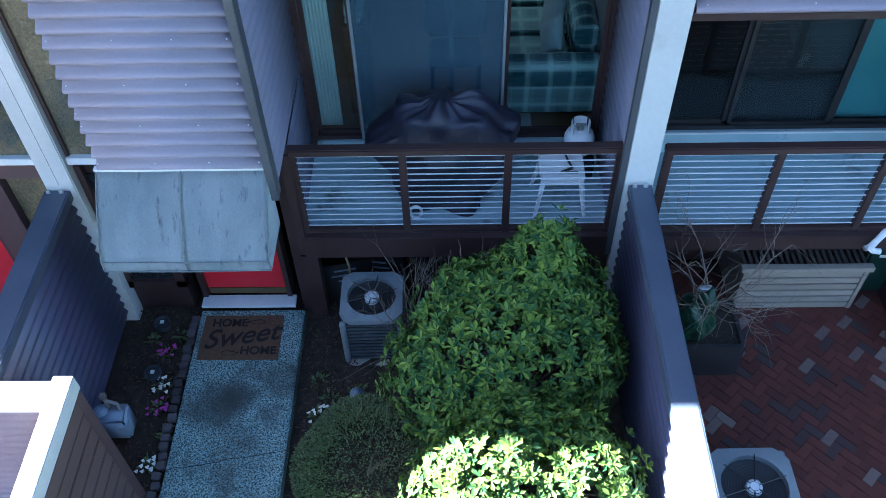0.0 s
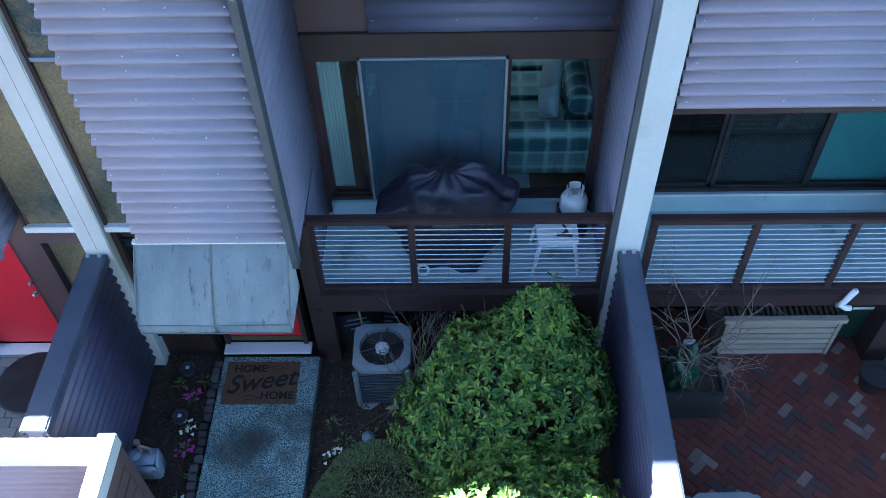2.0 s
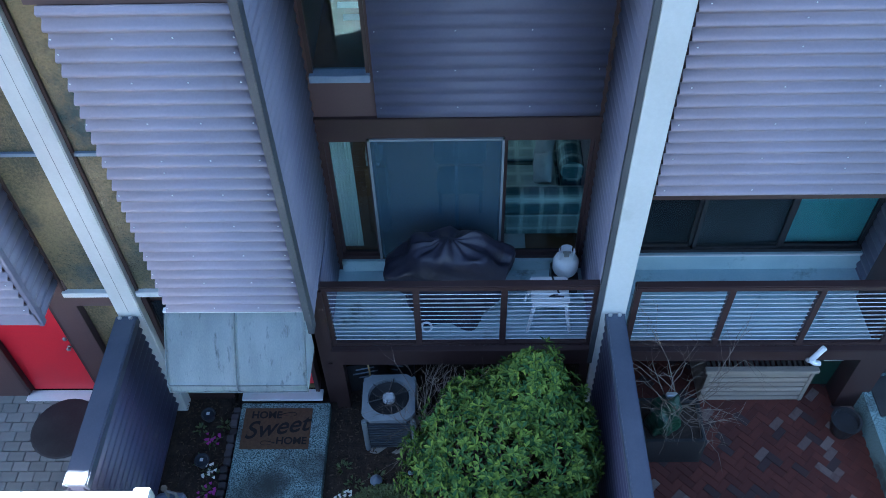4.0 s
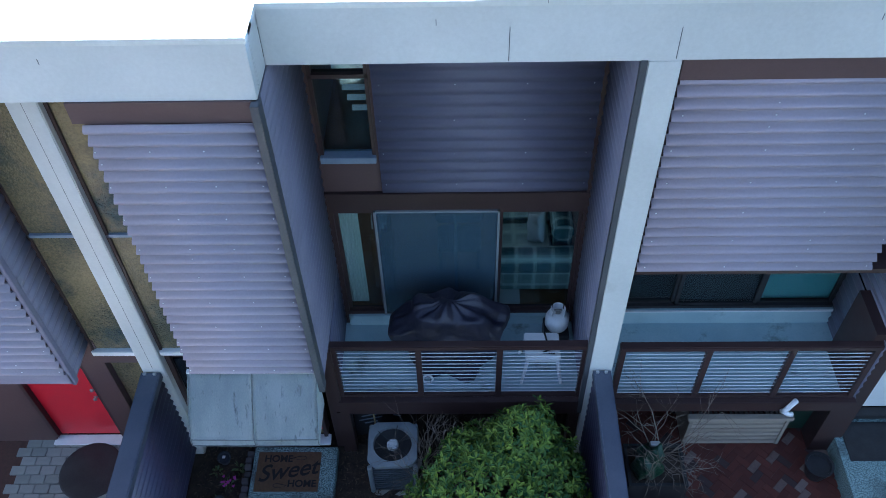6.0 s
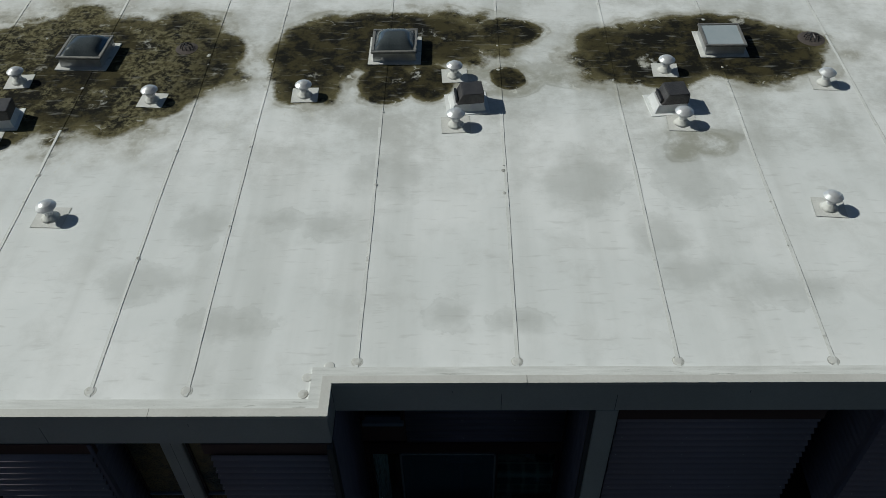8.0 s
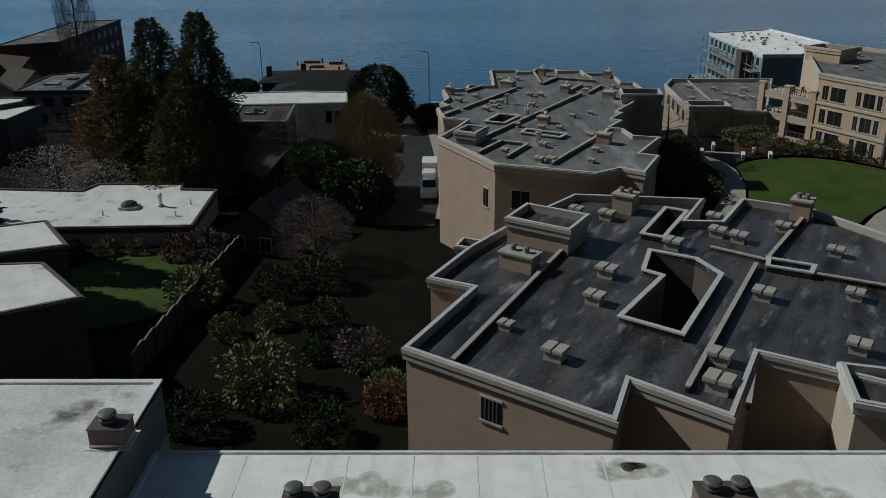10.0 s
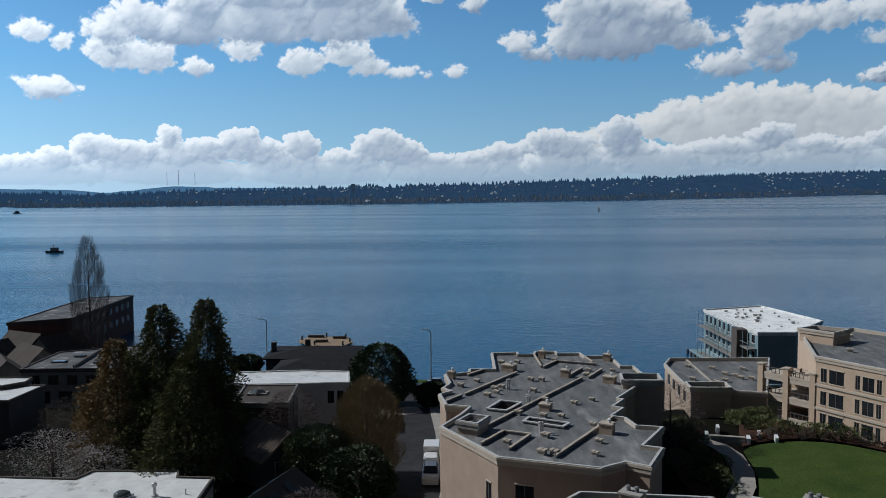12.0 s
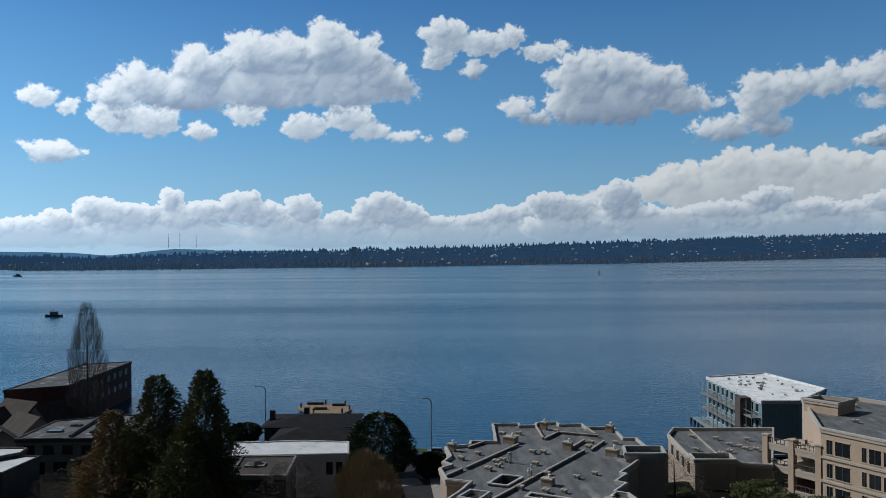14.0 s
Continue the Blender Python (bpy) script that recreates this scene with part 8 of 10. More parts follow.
def condo(label, points, z0, z1, windows=(), holes=(), wall=None, roof_mat=None, trim=None, lip=0.5, group="lakeside condominiums"):
    """Flat-roofed building: walls, sunk tar roof, cornice in two steps, and windows (edge, along, sill, width, height)."""
    wall, roof_mat, trim = wall or M["stucco"], roof_mat or M["tar"], trim or M["stucco_trim"]
    pts = anticlockwise(points)
    c = thing("apartment_building", label, "building", group)
    part("wall", outer_walls(pts, z0, z1 - 0.05), wall, c)
    part("cornice", ring(inset(pts, -0.20), inset(pts, 0.02), z1 - 0.26, z1 - 0.02), trim, c)
    part("cornice", ring(inset(pts, -0.14), inset(pts, 0.02), z1 - 0.62, z1 - 0.32), trim, c)
    part("coping", ring(inset(pts, -0.10), inset(pts, 0.13), z1 - 0.02, z1 + 0.06), M["cap_pale"] if lip > 0.3 else trim, c)
    part("parapet", ring(inset(pts, 0.02), inset(pts, 0.12), z1 - lip, z1 - 0.02), trim, c)
    hs = [anticlockwise(h) for h in holes]
    part("roof", slab_with_holes(inset(pts, 0.1), hs, z1 - lip + 0.02), roof_mat, c)
    for h in hs:
        # well walls use the dark wall colour to put in the well's shade
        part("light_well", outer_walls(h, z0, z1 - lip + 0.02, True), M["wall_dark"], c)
        part("well_curb", ring(inset(h, -0.16), inset(h, 0.0), z1 - lip + 0.02, z1 - 0.1), roof_mat, c)
        part("curb_cap", ring(inset(h, -0.26), inset(h, 0.03), z1 - 0.1, z1), M["cap_pale"], c)
    for i, s, z, w, h in windows:
        p, q = pts[i % len(pts)], pts[(i + 1) % len(pts)]
        wall_window(c, p, q, s, z, w, h, trim)
    return c


def roof_wall(owner, a, b, z, h=0.40, w=0.26, mat=None):
    part("roof_upstand", wall_box(a, b, 0, (Vector(b) - Vector(a)).length, z, z + h - 0.12, -w / 2 + 0.05, w / 2 - 0.05), M["tar_pale"] if mat else M["tar"], owner)
    part("upstand_cap", wall_box(a, b, 0, (Vector(b) - Vector(a)).length, z + h - 0.12, z + h - 0.03, -w / 2, w / 2), mat or M["stucco_trim"], owner)


def roof_box(x, y, z, s=1.0, turn=-33.0, mat=None):
    v = thing("vent_box", "pale hooded vent box on the tar roof", "roof vent", "condominium vents", (x, y, z), turn)
    part("curb", boxes((-0.40 * s, 0.40 * s, -0.32 * s, 0.32 * s, 0, 0.42 * s)), M["stucco_trim"], v)
    part("hood", boxes((-0.52 * s, -0.02 * s, -0.42 * s, 0.42 * s, 0.42 * s, 0.62 * s), (0.02 * s, 0.52 * s, -0.42 * s, 0.42 * s, 0.42 * s, 0.60 * s), bevel=0.03 * s), mat or M["stucco_trim"], v)


ZA = 1.8
A_PLAN = [(-2.2, 37.5), (6.9, 31.1), (8.1, 34.5), (11.9, 31.4), (14.8, 37.1), (18.2, 35.1), (24.0, 31.5), (31.0, 42.5), (27.0, 47.0), (29.0, 52.0), (25.6, 58.2), (21.5, 60.5), (18.6, 55.6), (16.0, 55.8), (18.5, 60.5), (9.3, 61.7), (4.0, 55.1), (1.2, 50.9), (-1.2, 46.1), (1.4, 44.8)]
A_HOLES = [[(9.1, 41.1), (11.7, 39.2), (15.8, 46.7), (15.0, 49.0), (12.6, 50.4), (11.6, 47.4), (12.6, 46.5)], [(12.8, 53.6), (13.9, 53.0), (16.6, 58.0), (15.5, 58.7)], [(19.2, 48.0), (21.2, 47.0), (21.7, 47.9), (19.6, 49.0)]]
block_a = condo("tan stucco condominium with a dark tar roof and light wells", A_PLAN, -6.5, ZA, (), A_HOLES)
for a, b in (((0.1, 36.6), (9.0, 55.0)), ((10.7, 34.0), (18.6, 48.6)), ((13.0, 32.6), (14.6, 36.6)), ((19.4, 49.2), (25.0, 57.6)), ((21.2, 47.2), (28.2, 43.5)), ((16.6, 51.4), (19.4, 49.2))):
    roof_wall(block_a, a, b, ZA - 0.48)
for x, y, s in ((5.1, 37.2, 1.15), (8.0, 43.6, 1.1), (9.3, 47.3, 1.2), (2.9, 40.4, 0.8), (17.5, 44.0, 1.15), (20.1, 37.8, 1.1), (13.0, 36.8, 1.1), (12.2, 34.2, 1.3), (14.3, 51.8, 1.2), (17.8, 54.0, 1.1), (18.9, 53.0, 1.1), (18.4, 57.0, 1.0), (22.6, 44.0, 1.0), (24.2, 50.5, 1.0), (26.0, 44.5, 1.0), (22.5, 55.0, 1.0), (11.0, 57.5, 1.1), (9.0, 58.6, 1.0), (6.2, 52.2, 1.0)):
    roof_box(x, y, ZA - 0.48, s)
for x, y, w, d, h in ((4.2, 48.6, 2.2, 1.2, 1.0), (12.6, 59.2, 1.5, 1.3, 1.3), (24.6, 57.4, 1.3, 1.2, 1.4)):
    c = thing("roof_chimney", "tan stucco chimney with clay pots on the tar roof", "chimney", "condominium chimneys", (x, y, ZA - 0.48), -33)
    part("shaft", boxes((-w / 2, w / 2, -d / 2, d / 2, 0, h)), M["stucco"], c)
    part("crown", boxes((-w / 2 - 0.1, w / 2 + 0.1, -d / 2 - 0.1, d / 2 + 0.1, h, h + 0.14)), M["stucco_trim"], c)
    for k in (-0.3, 0.3):
        part("pot", lathe([(0.16, h + 0.14), (0.16, h + 0.42), (0.22, h + 0.46), (0.1, h + 0.55)], 10, k * w / 2 * 1.4, 0), M["roof_grey"], c)
tower_a = condo("raised tan stucco stair tower with a small sunk roof", [(3.7, 53.0), (7.4, 50.6), (9.0, 53.4), (5.2, 55.7)], ZA - 0.5, ZA + 1.3)
condo("corner wing with pale walls and a low grey roof", [(18.1, 35.2), (17.4, 32.0), (24.6, 29.0), (26.0, 33.0)], -6.5, ZA + 0.35, wall=M["trim_pale"], trim=M["wall_pale"])
pts_a = anticlockwise(A_PLAN)
wall_window(block_a, pts_a[0], pts_a[1], 5.0, -0.6, 1.1, 1.2, M["stucco_trim"], 4)

ZB = 2.5
B_ROOF = ZB - 0.30
B_PLAN = [(-1.1, 76.7), (2.2, 70.6), (3.6, 67.8), (11.4, 65.0), (13.6, 66.5), (15.2, 65.3), (17.3, 70.0), (15.8, 70.7), (18.8, 76.2), (16.6, 76.8), (16.1, 79.5), (14.9, 80.1), (16.6, 83.0), (15.7, 83.7), (17.3, 86.4), (16.8, 87.0), (18.9, 90.6), (22.0, 96.5), (21.7, 102.7), (20.2, 102.7), (20.1, 109.0), (16.8, 108.9), (16.5, 111.0), (13.6, 110.8), (13.4, 112.1), (10.8, 112.1), (10.5, 110.4), (8.4, 110.2), (8.4, 111.6), (5.1, 111.3), (5.0, 101.2), (2.0, 101.4), (1.9, 99.7), (-0.9, 98.5), (-0.3, 94.1), (-1.1, 91.7), (-0.2, 90.4), (-1.4, 88.9), (-0.7, 84.6), (1.7, 83.7), (0.6, 80.5)]
B_HOLES = [[(3.5, 83.3), (4.9, 86.3), (6.7, 85.5), (5.1, 82.6)], [(6.7, 78.7), (7.2, 79.8), (10.5, 77.9), (9.9, 76.9)]]
block_b = condo("tan stucco condominium of three floors with a grey tar roof", B_PLAN, -9.5, ZB, ((2, 2.2, -1.2, 1.5, 1.6), (2, 2.2, -4.4, 1.5, 1.5), (2, 6.2, -1.3, 0.8, 1.1), (1, 1.6, -1.6, 0.8, 1.6), (7, 1.2, -1.2, 1.2, 1.6), (7, 3.4, -1.2, 1.2, 1.6), (7, 1.2, -4.4, 1.2, 1.6), (7, 3.4, -4.4, 1.2, 1.6)), B_HOLES, roof_mat=M["tar_pale"], trim=M["trim_pale"], lip=0.32)
for a, b in (((1.3, 89.4), (7.5, 100.0)), ((2.7, 76.6), (14.7, 96.9)), ((8.3, 68.3), (15.0, 79.9)), ((10.5, 110.2), (10.7, 103.3)), ((10.9, 102.9), (12.9, 106.5)), ((12.9, 106.5), (17.5, 104.5)), ((16.8, 108.9), (17.3, 105.5)), ((13.6, 98.5), (15.5, 102.2)), ((15.5, 97.2), (17.7, 101.5)), ((-0.8, 86.1), (0.9, 88.9)), ((1.7, 98.7), (3.6, 101.3)), ((2.4, 71.8), (4.5, 75.5)), ((4.5, 75.5), (6.8, 74.4)), ((6.8, 74.4), (4.7, 70.3))):
    roof_wall(block_b, a, b, B_ROOF, 0.36, 0.24, M["trim_pale"])
rng = random.Random(21)
for x, y in ((2.7, 95.7), (0.8, 93.4), (4.5, 91.9), (5.3, 92.7), (4.6, 90.2), (3.6, 88.9), (8.8, 96.2), (10.0, 96.2), (8.6, 91.0), (12.2, 85.6), (14.2, 87.0), (9.4, 87.0), (8.6, 80.7), (10.3, 80.6), (6.3, 81.8), (12.8, 77.6), (12.5, 72.5), (11.6, 69.0), (7.3, 69.3), (8.3, 69.3), (8.1, 74.1), (4.6, 72.2), (12.8, 107.4), (16.1, 101.1), (15.4, 98.6), (18.9, 100.8), (6.0, 105.7), (8.0, 106.1)):
    roof_box(x, y, B_ROOF, rng.uniform(0.62, 0.80), mat=M["trim_pale"])
for x, y, w, h in ((6.7, 101.7, 1.5, 0.7), (11.4, 109.0, 0.8, 0.9), (19.4, 107.3, 0.9, 0.8), (17.5, 95.1, 1.3, 0.7), (13.7, 75.4, 1.2, 0.85), (-0.2, 97.6, 0.8, 0.8), (13.0, 98.2, 1.0, 0.8), (9.1, 83.4, 1.1, 0.6)):
    c = thing("roof_chimney", "tan stucco chimney with a clay pot on the tar roof", "chimney", "condominium chimneys", (x, y, B_ROOF), -28)
    part("shaft", boxes((-w / 2, w / 2, -w * 0.4, w * 0.4, 0, h)), M["stucco"], c)
    part("crown", boxes((-w / 2 - 0.07, w / 2 + 0.07, -w * 0.4 - 0.07, w * 0.4 + 0.07, h, h + 0.12)), M["trim_pale"], c)
    part("pot", lathe([(0.13, h + 0.12), (0.13, h + 0.40), (0.19, h + 0.44), (0.06, h + 0.54)], 10, w * 0.18, 0), M["roof_white"], c)
for x, y in ((5.9, 91.9), (7.5, 85.9), (7.7, 75.1)):
    for k in range(4):
        px, py, pz = x + 0.24 * (k % 2) + rng.uniform(-0.05, 0.05), y + 0.5 * (k // 2), B_ROOF + rng.uniform(0.65, 1.15)
        bm = tube(bmesh.new(), [(px, py, B_ROOF), (px, py, pz)], 0.075, sides=8)
        lathe([(0.13, pz - 0.02), (0.14, pz + 0.10), (0.04, pz + 0.16)], 8, px, py, bm)
        single("flue_pipe", bm, M["cap_pale"], "thin pale flue pipe with a cowl on the tar roof", "pipe", "roof flues")
condo("tan stucco corner tower of the condominium", [(0.4, 75.4), (2.1, 74.4), (3.2, 76.8), (1.5, 77.6)], -9.5, ZB + 0.9, lip=0.32)
condo("raised tan stucco stair tower", [(18.4, 92.3), (22.6, 92.0), (22.9, 95.2), (18.8, 95.4)], -9.5, ZB + 0.7, roof_mat=M["roof_dark"])
condo("low tan stucco garden wall enclosure", [(0.4, 66.6), (10.0, 62.8), (10.4, 64.2), (1.0, 68.4)], -9.0, -4.2)

ZC = -3.2
block_c = condo("tan stucco condominium with a flat grey roof by the lake", [(32.6, 131.3), (31.9, 114.3), (36.8, 114.2), (41.4, 112.5), (50.1, 135.5), (34.5, 135.8)], -12.0, ZC, ((0, 3.0, -5.6, 1.4, 1.5), (0, 6.5, -5.6, 1.4, 1.5), (0, 10.0, -5.6, 1.4, 1.5), (0, 13.5, -5.6, 1.4, 1.5)), roof_mat=M["tar_pale"], trim=M["trim_pale"])
condo("tan stucco stair block of the condominium", [(31.7, 113.6), (37.0, 113.4), (37.2, 116.6), (31.9, 116.8)], -8.0, ZC + 0.5, roof_mat=M["roof_dark"], trim=M["trim_pale"])
for x, y in ((34.3, 122.0), (37.0, 119.8), (39.9, 125.2), (41.4, 122.6), (42.7, 122.2), (39.2, 129.2), (43.6, 128.5), (36.0, 130.7), (41.0, 124.0), (38.6, 121.0)):
    roof_box(x, y, ZC - 0.48, 0.85, mat=M["trim_pale"])
roof_wall(block_c, (36.2, 117.0), (37.0, 135.2), ZC - 0.48, mat=M["trim_pale"])

ZD = 2.7
D_PLAN = [(45.6, 107.4), (50.9, 98.0), (62.0, 90.5), (80.0, 108.0), (66.0, 119.0), (60.0, 128.4), (52.0, 129.0)]
wins = []
for z in (-0.4, -3.3, -6.1):
    for at_, w in ((1.2, 0.8), (3.0, 2.0), (5.9, 0.6), (7.3, 1.5), (8.7, 0.6)):
        wins.append((0, at_, z, w, 1.7))
    for at_ in (2.2, 5.6, 9.0):
        wins.append((1, at_, z, 1.7, 1.7))
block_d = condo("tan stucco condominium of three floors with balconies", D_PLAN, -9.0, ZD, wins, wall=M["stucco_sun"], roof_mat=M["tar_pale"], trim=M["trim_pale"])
for z in (-1.05, -4.0):
    part("string_course", wall_box(D_PLAN[0], D_PLAN[1], 0.0, 10.7, z, z + 0.28, 0.0, 0.16), M["trim_pale"], block_d)
    part("string_course", wall_box(D_PLAN[1], D_PLAN[2], 0.0, 13.2, z, z + 0.28, 0.0, 0.16), M["trim_pale"], block_d)
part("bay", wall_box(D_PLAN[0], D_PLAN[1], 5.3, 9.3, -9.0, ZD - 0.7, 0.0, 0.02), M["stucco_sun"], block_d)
part("rain_pipe", wall_box(D_PLAN[0], D_PLAN[1], 10.2, 10.5, -9.0, ZD - 0.7, 0.0, 0.2), M["wall_dark"], block_d)
for x, y in ((52.0, 112.0), (56.0, 106.0), (60.0, 112.0), (64.0, 108.0), (62.0, 118.0), (57.0, 123.0), (68.0, 114.0)):
    roof_box(x, y, ZD - 0.48, 0.85, mat=M["trim_pale"])
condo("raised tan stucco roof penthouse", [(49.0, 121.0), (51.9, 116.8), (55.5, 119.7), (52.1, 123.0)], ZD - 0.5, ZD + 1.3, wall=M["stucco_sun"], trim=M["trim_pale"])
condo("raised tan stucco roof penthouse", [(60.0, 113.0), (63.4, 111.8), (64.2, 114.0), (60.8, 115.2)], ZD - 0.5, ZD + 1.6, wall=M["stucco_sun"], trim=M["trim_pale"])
porch = thing("balcony_tower", "open tan stucco balconies with square piers", "balcony", at=(0, 0, 0))
PP, PQ = (41.0, 114.6), (45.6, 107.4)
for z in (-6.2, -3.5, -0.8):
    part("slab", prism([(41.0, 114.6), (45.6, 107.4), (50.4, 110.4), (45.8, 117.6)], z - 0.7, z - 0.1), M["trim_pale"], porch)
    part("balustrade", wall_box(PP, PQ, 0.0, 8.5, z - 0.1, z + 0.2, -0.2, 0.04), M["trim_pale"], porch)
    for k in range(13):
        part("baluster", wall_box(PP, PQ, 0.8 + k * 0.6, 0.86 + k * 0.6, z + 0.2, z + 0.85, -0.12, -0.06), M["wall_dark"], porch)
    part("handrail", wall_box(PP, PQ, 0.3, 8.4, z + 0.85, z + 0.92, -0.16, -0.02), M["wall_dark"], porch)
for at_ in (0.0, 3.9, 7.8):
    part("pier", wall_box(PP, PQ, at_, at_ + 0.8, -9.0, 0.3, -0.6, 0.15), M["stucco_sun"], porch)
    part("pier_cap", wall_box(PP, PQ, at_ - 0.1, at_ + 0.9, 0.3, 0.45, -0.7, 0.25), M["trim_pale"], porch)
part("back_wall", prism([(45.8, 117.6), (50.4, 110.4), (51.0, 110.8), (46.4, 118.0)], -9.0, -0.9), M["stucco"], porch)
for x, y in ((44.5, 111.6), (46.0, 112.4), (45.2, 113.4)):
    t_ = thing("balcony_chair", "small dark chair on the upper balcony", "chair", "balcony chairs", (x, y, -0.9), 30)
    part("seat", boxes((-0.25, 0.25, -0.25, 0.25, 0.38, 0.44)), M["wall_dark"], t_)
    part("backrest", boxes((-0.25, 0.25, 0.2, 0.25, 0.44, 0.9)), M["wall_dark"], t_)
    for lx in (-0.2, 0.2):
        for ly in (-0.2, 0.2):
            part("leg", boxes((lx - 0.02, lx + 0.02, ly - 0.02, ly + 0.02, 0, 0.38)), M["wall_dark"], t_)

# pier building and its piles
M["pier_roof"] = surf("blotched_white_roofing", (0.42, 0.43, 0.43), (0.92, 0.93, 0.92), 0.30, 0.7, 0.05, 8, dirt_or_reflection=(0.13, 0.14, 0.14), dirt_or_reflection_at=0.585, dirt_or_reflection_scale=0.75, span=(0.4, 0.75))
ZE = -3.0
block_e = condo("long blue-grey apartment building on a pier with a white roof", [(55.3, 188.7), (56.5, 158.5), (63.2, 158.3), (74.0, 171.8), (69.7, 194.0)], -12.6, ZE, [(0, 2.0 + 2.6 * k, z, 1.3, 1.5) for k in range(11) for z in (-5.4, -8.4, -11.4)] + [(2, 2.0, -6.0, 1.0, 1.5), (2, 2.0, -9.0, 1.0, 1.5)], wall=M["wall_blue"], roof_mat=M["pier_roof"], trim=M["roof_white"], lip=0.25)
for k in range(9):
    for z in (-9.2, -6.2):
        part("balcony", wall_box((55.3, 188.7), (56.5, 158.5), 1.0 + 3.2 * k, 3.2 + 3.2 * k, z, z + 0.9, -1.1, 0.0), M["wall_grey"], block_e)
structure("pier_deck", boxes((53.4, 74.0, 157.0, 193.0, -13.0, -12.6)), M["wall_blue"], "blue-grey pier deck on piles")
piles = thing("pier_piles", "row of dark timber piles below the pier", "piles")
for k in range(14):
    part("pile", lathe([(0.3, -18.0), (0.3, -13.0)], 8, 53.4, 158.0 + 2.8 * k), M["wall_dark"], piles)
for z in (-12.4, -9.3, -6.3):
    part("gallery", wall_box((55.3, 188.7), (56.5, 158.5), 0.4, 29.6, z - 0.18, z, 0.0, 1.6), M["wall_grey"], block_e)
    part("gallery_rail", wall_box((55.3, 188.7), (56.5, 158.5), 0.4, 29.6, z + 0.95, z + 1.02, 1.5, 1.58), M["wall_blue"], block_e)
    for k in range(12):
        part("gallery_post", wall_box((55.3, 188.7), (56.5, 158.5), 0.5 + 2.6 * k, 0.62 + 2.6 * k, z, z + 2.9, 1.45, 1.57), M["wall_blue"], block_e)
part("stair_tower", wall_box((55.3, 188.7), (56.5, 158.5), 22.6, 25.4, -12.6, ZE - 0.3, 0.02, 2.2), M["wall_dark"], block_e)
rng = random.Random(15)
for k in range(26):
    roof_box(rng.uniform(58.5, 69.5), rng.uniform(164.0, 190.0), ZE - 0.23, rng.uniform(0.35, 0.9), rng.choice((0, 12, 90)), M["roof_white"] if k % 3 else M["roof_grey"])


# ---- houses on the slope ----
def flat_house(label, pts, z0, z1, wall, roof_mat, trim, windows=(), lip=0.14):
    return condo(label, pts, z0, z1, windows, (), wall, roof_mat, trim, lip, "hillside houses")


white_house = flat_house("pale modern house with a flat white roof and dark streaks", [(-24.5, 76.0), (-25.0, 87.1), (-28.8, 87.4), (-29.3, 89.4), (-38.5, 89.4), (-39.3, 86.9), (-54.7, 88.2), (-54.7, 74.8)], -9.0, -5.74, M["wall_pale"], M["roof_white"], M["wall_dark"])
dome = thing("roof_light", "dark domed roof light on the white roof", "skylight", at=(-32.3, 81.5, -5.86))
part("curb", boxes((-0.9, 0.9, -0.7, 0.7, 0, 0.3)), M["roof_white"], dome)
part("dome", lathe([(0.85, 0.3), (0.75, 0.55), (0.45, 0.72), (0.1, 0.78)], 16), M["smoked"], dome, smooth=True)
single("flue_pipe", lathe([(0.35, -5.86), (0.3, -5.69), (0.16, -5.64), (0.16, -4.91), (0.26, -4.86), (0.26, -4.56), (0.08, -4.46)], 12, -29.3, 82.0), M["galv"], "steel flue on the white roof", "pipe")
for x, y in ((-26.4, 82.5), (-26.9, 79.0), (-34.1, 79.2)):
    single("vent_stub", lathe([(0.08, -5.86), (0.08, -5.31)], 8, x, y), M["galv"], "thin vent pipe on the white roof", "pipe", "vent stubs")
flat_house("pale house with a long white roof above dark windows", [(-33.3, 130.4), (-31.4, 122.0), (-15.2, 123.2), (-16.1, 130.6), (-23.0, 131.6)], -12.0, -4.0, M["wall_pale"], M["roof_white"], M["wall_pale"], ((1, 13.6, -7.0, 0.9, 1.8), (1, 15.0, -7.0, 0.9, 1.8), (1, 4.0, -7.4, 1.4, 1.6)))
flat_house("low dark house with a brown flat roof and a roof light", [(-28.7, 109.8), (-21.5, 109.8), (-22.1, 120.0), (-29.5, 119.8)], -11.0, -3.6, M["wall_dark"], M["roof_umber"], M["wall_grey"])


dome = thing("roof_light", "dark pyramid roof light on the brown flat roof", "skylight", at=(-26.6, 115.1, -3.72))
part("curb", boxes((-1.3, 1.3, -0.9, 0.9, 0, 0.22)), M["wall_grey"], dome)
part("dome", lathe([(1.3, 0.22), (0.5, 0.62), (0.05, 0.7)], 4), M["smoked"], dome)


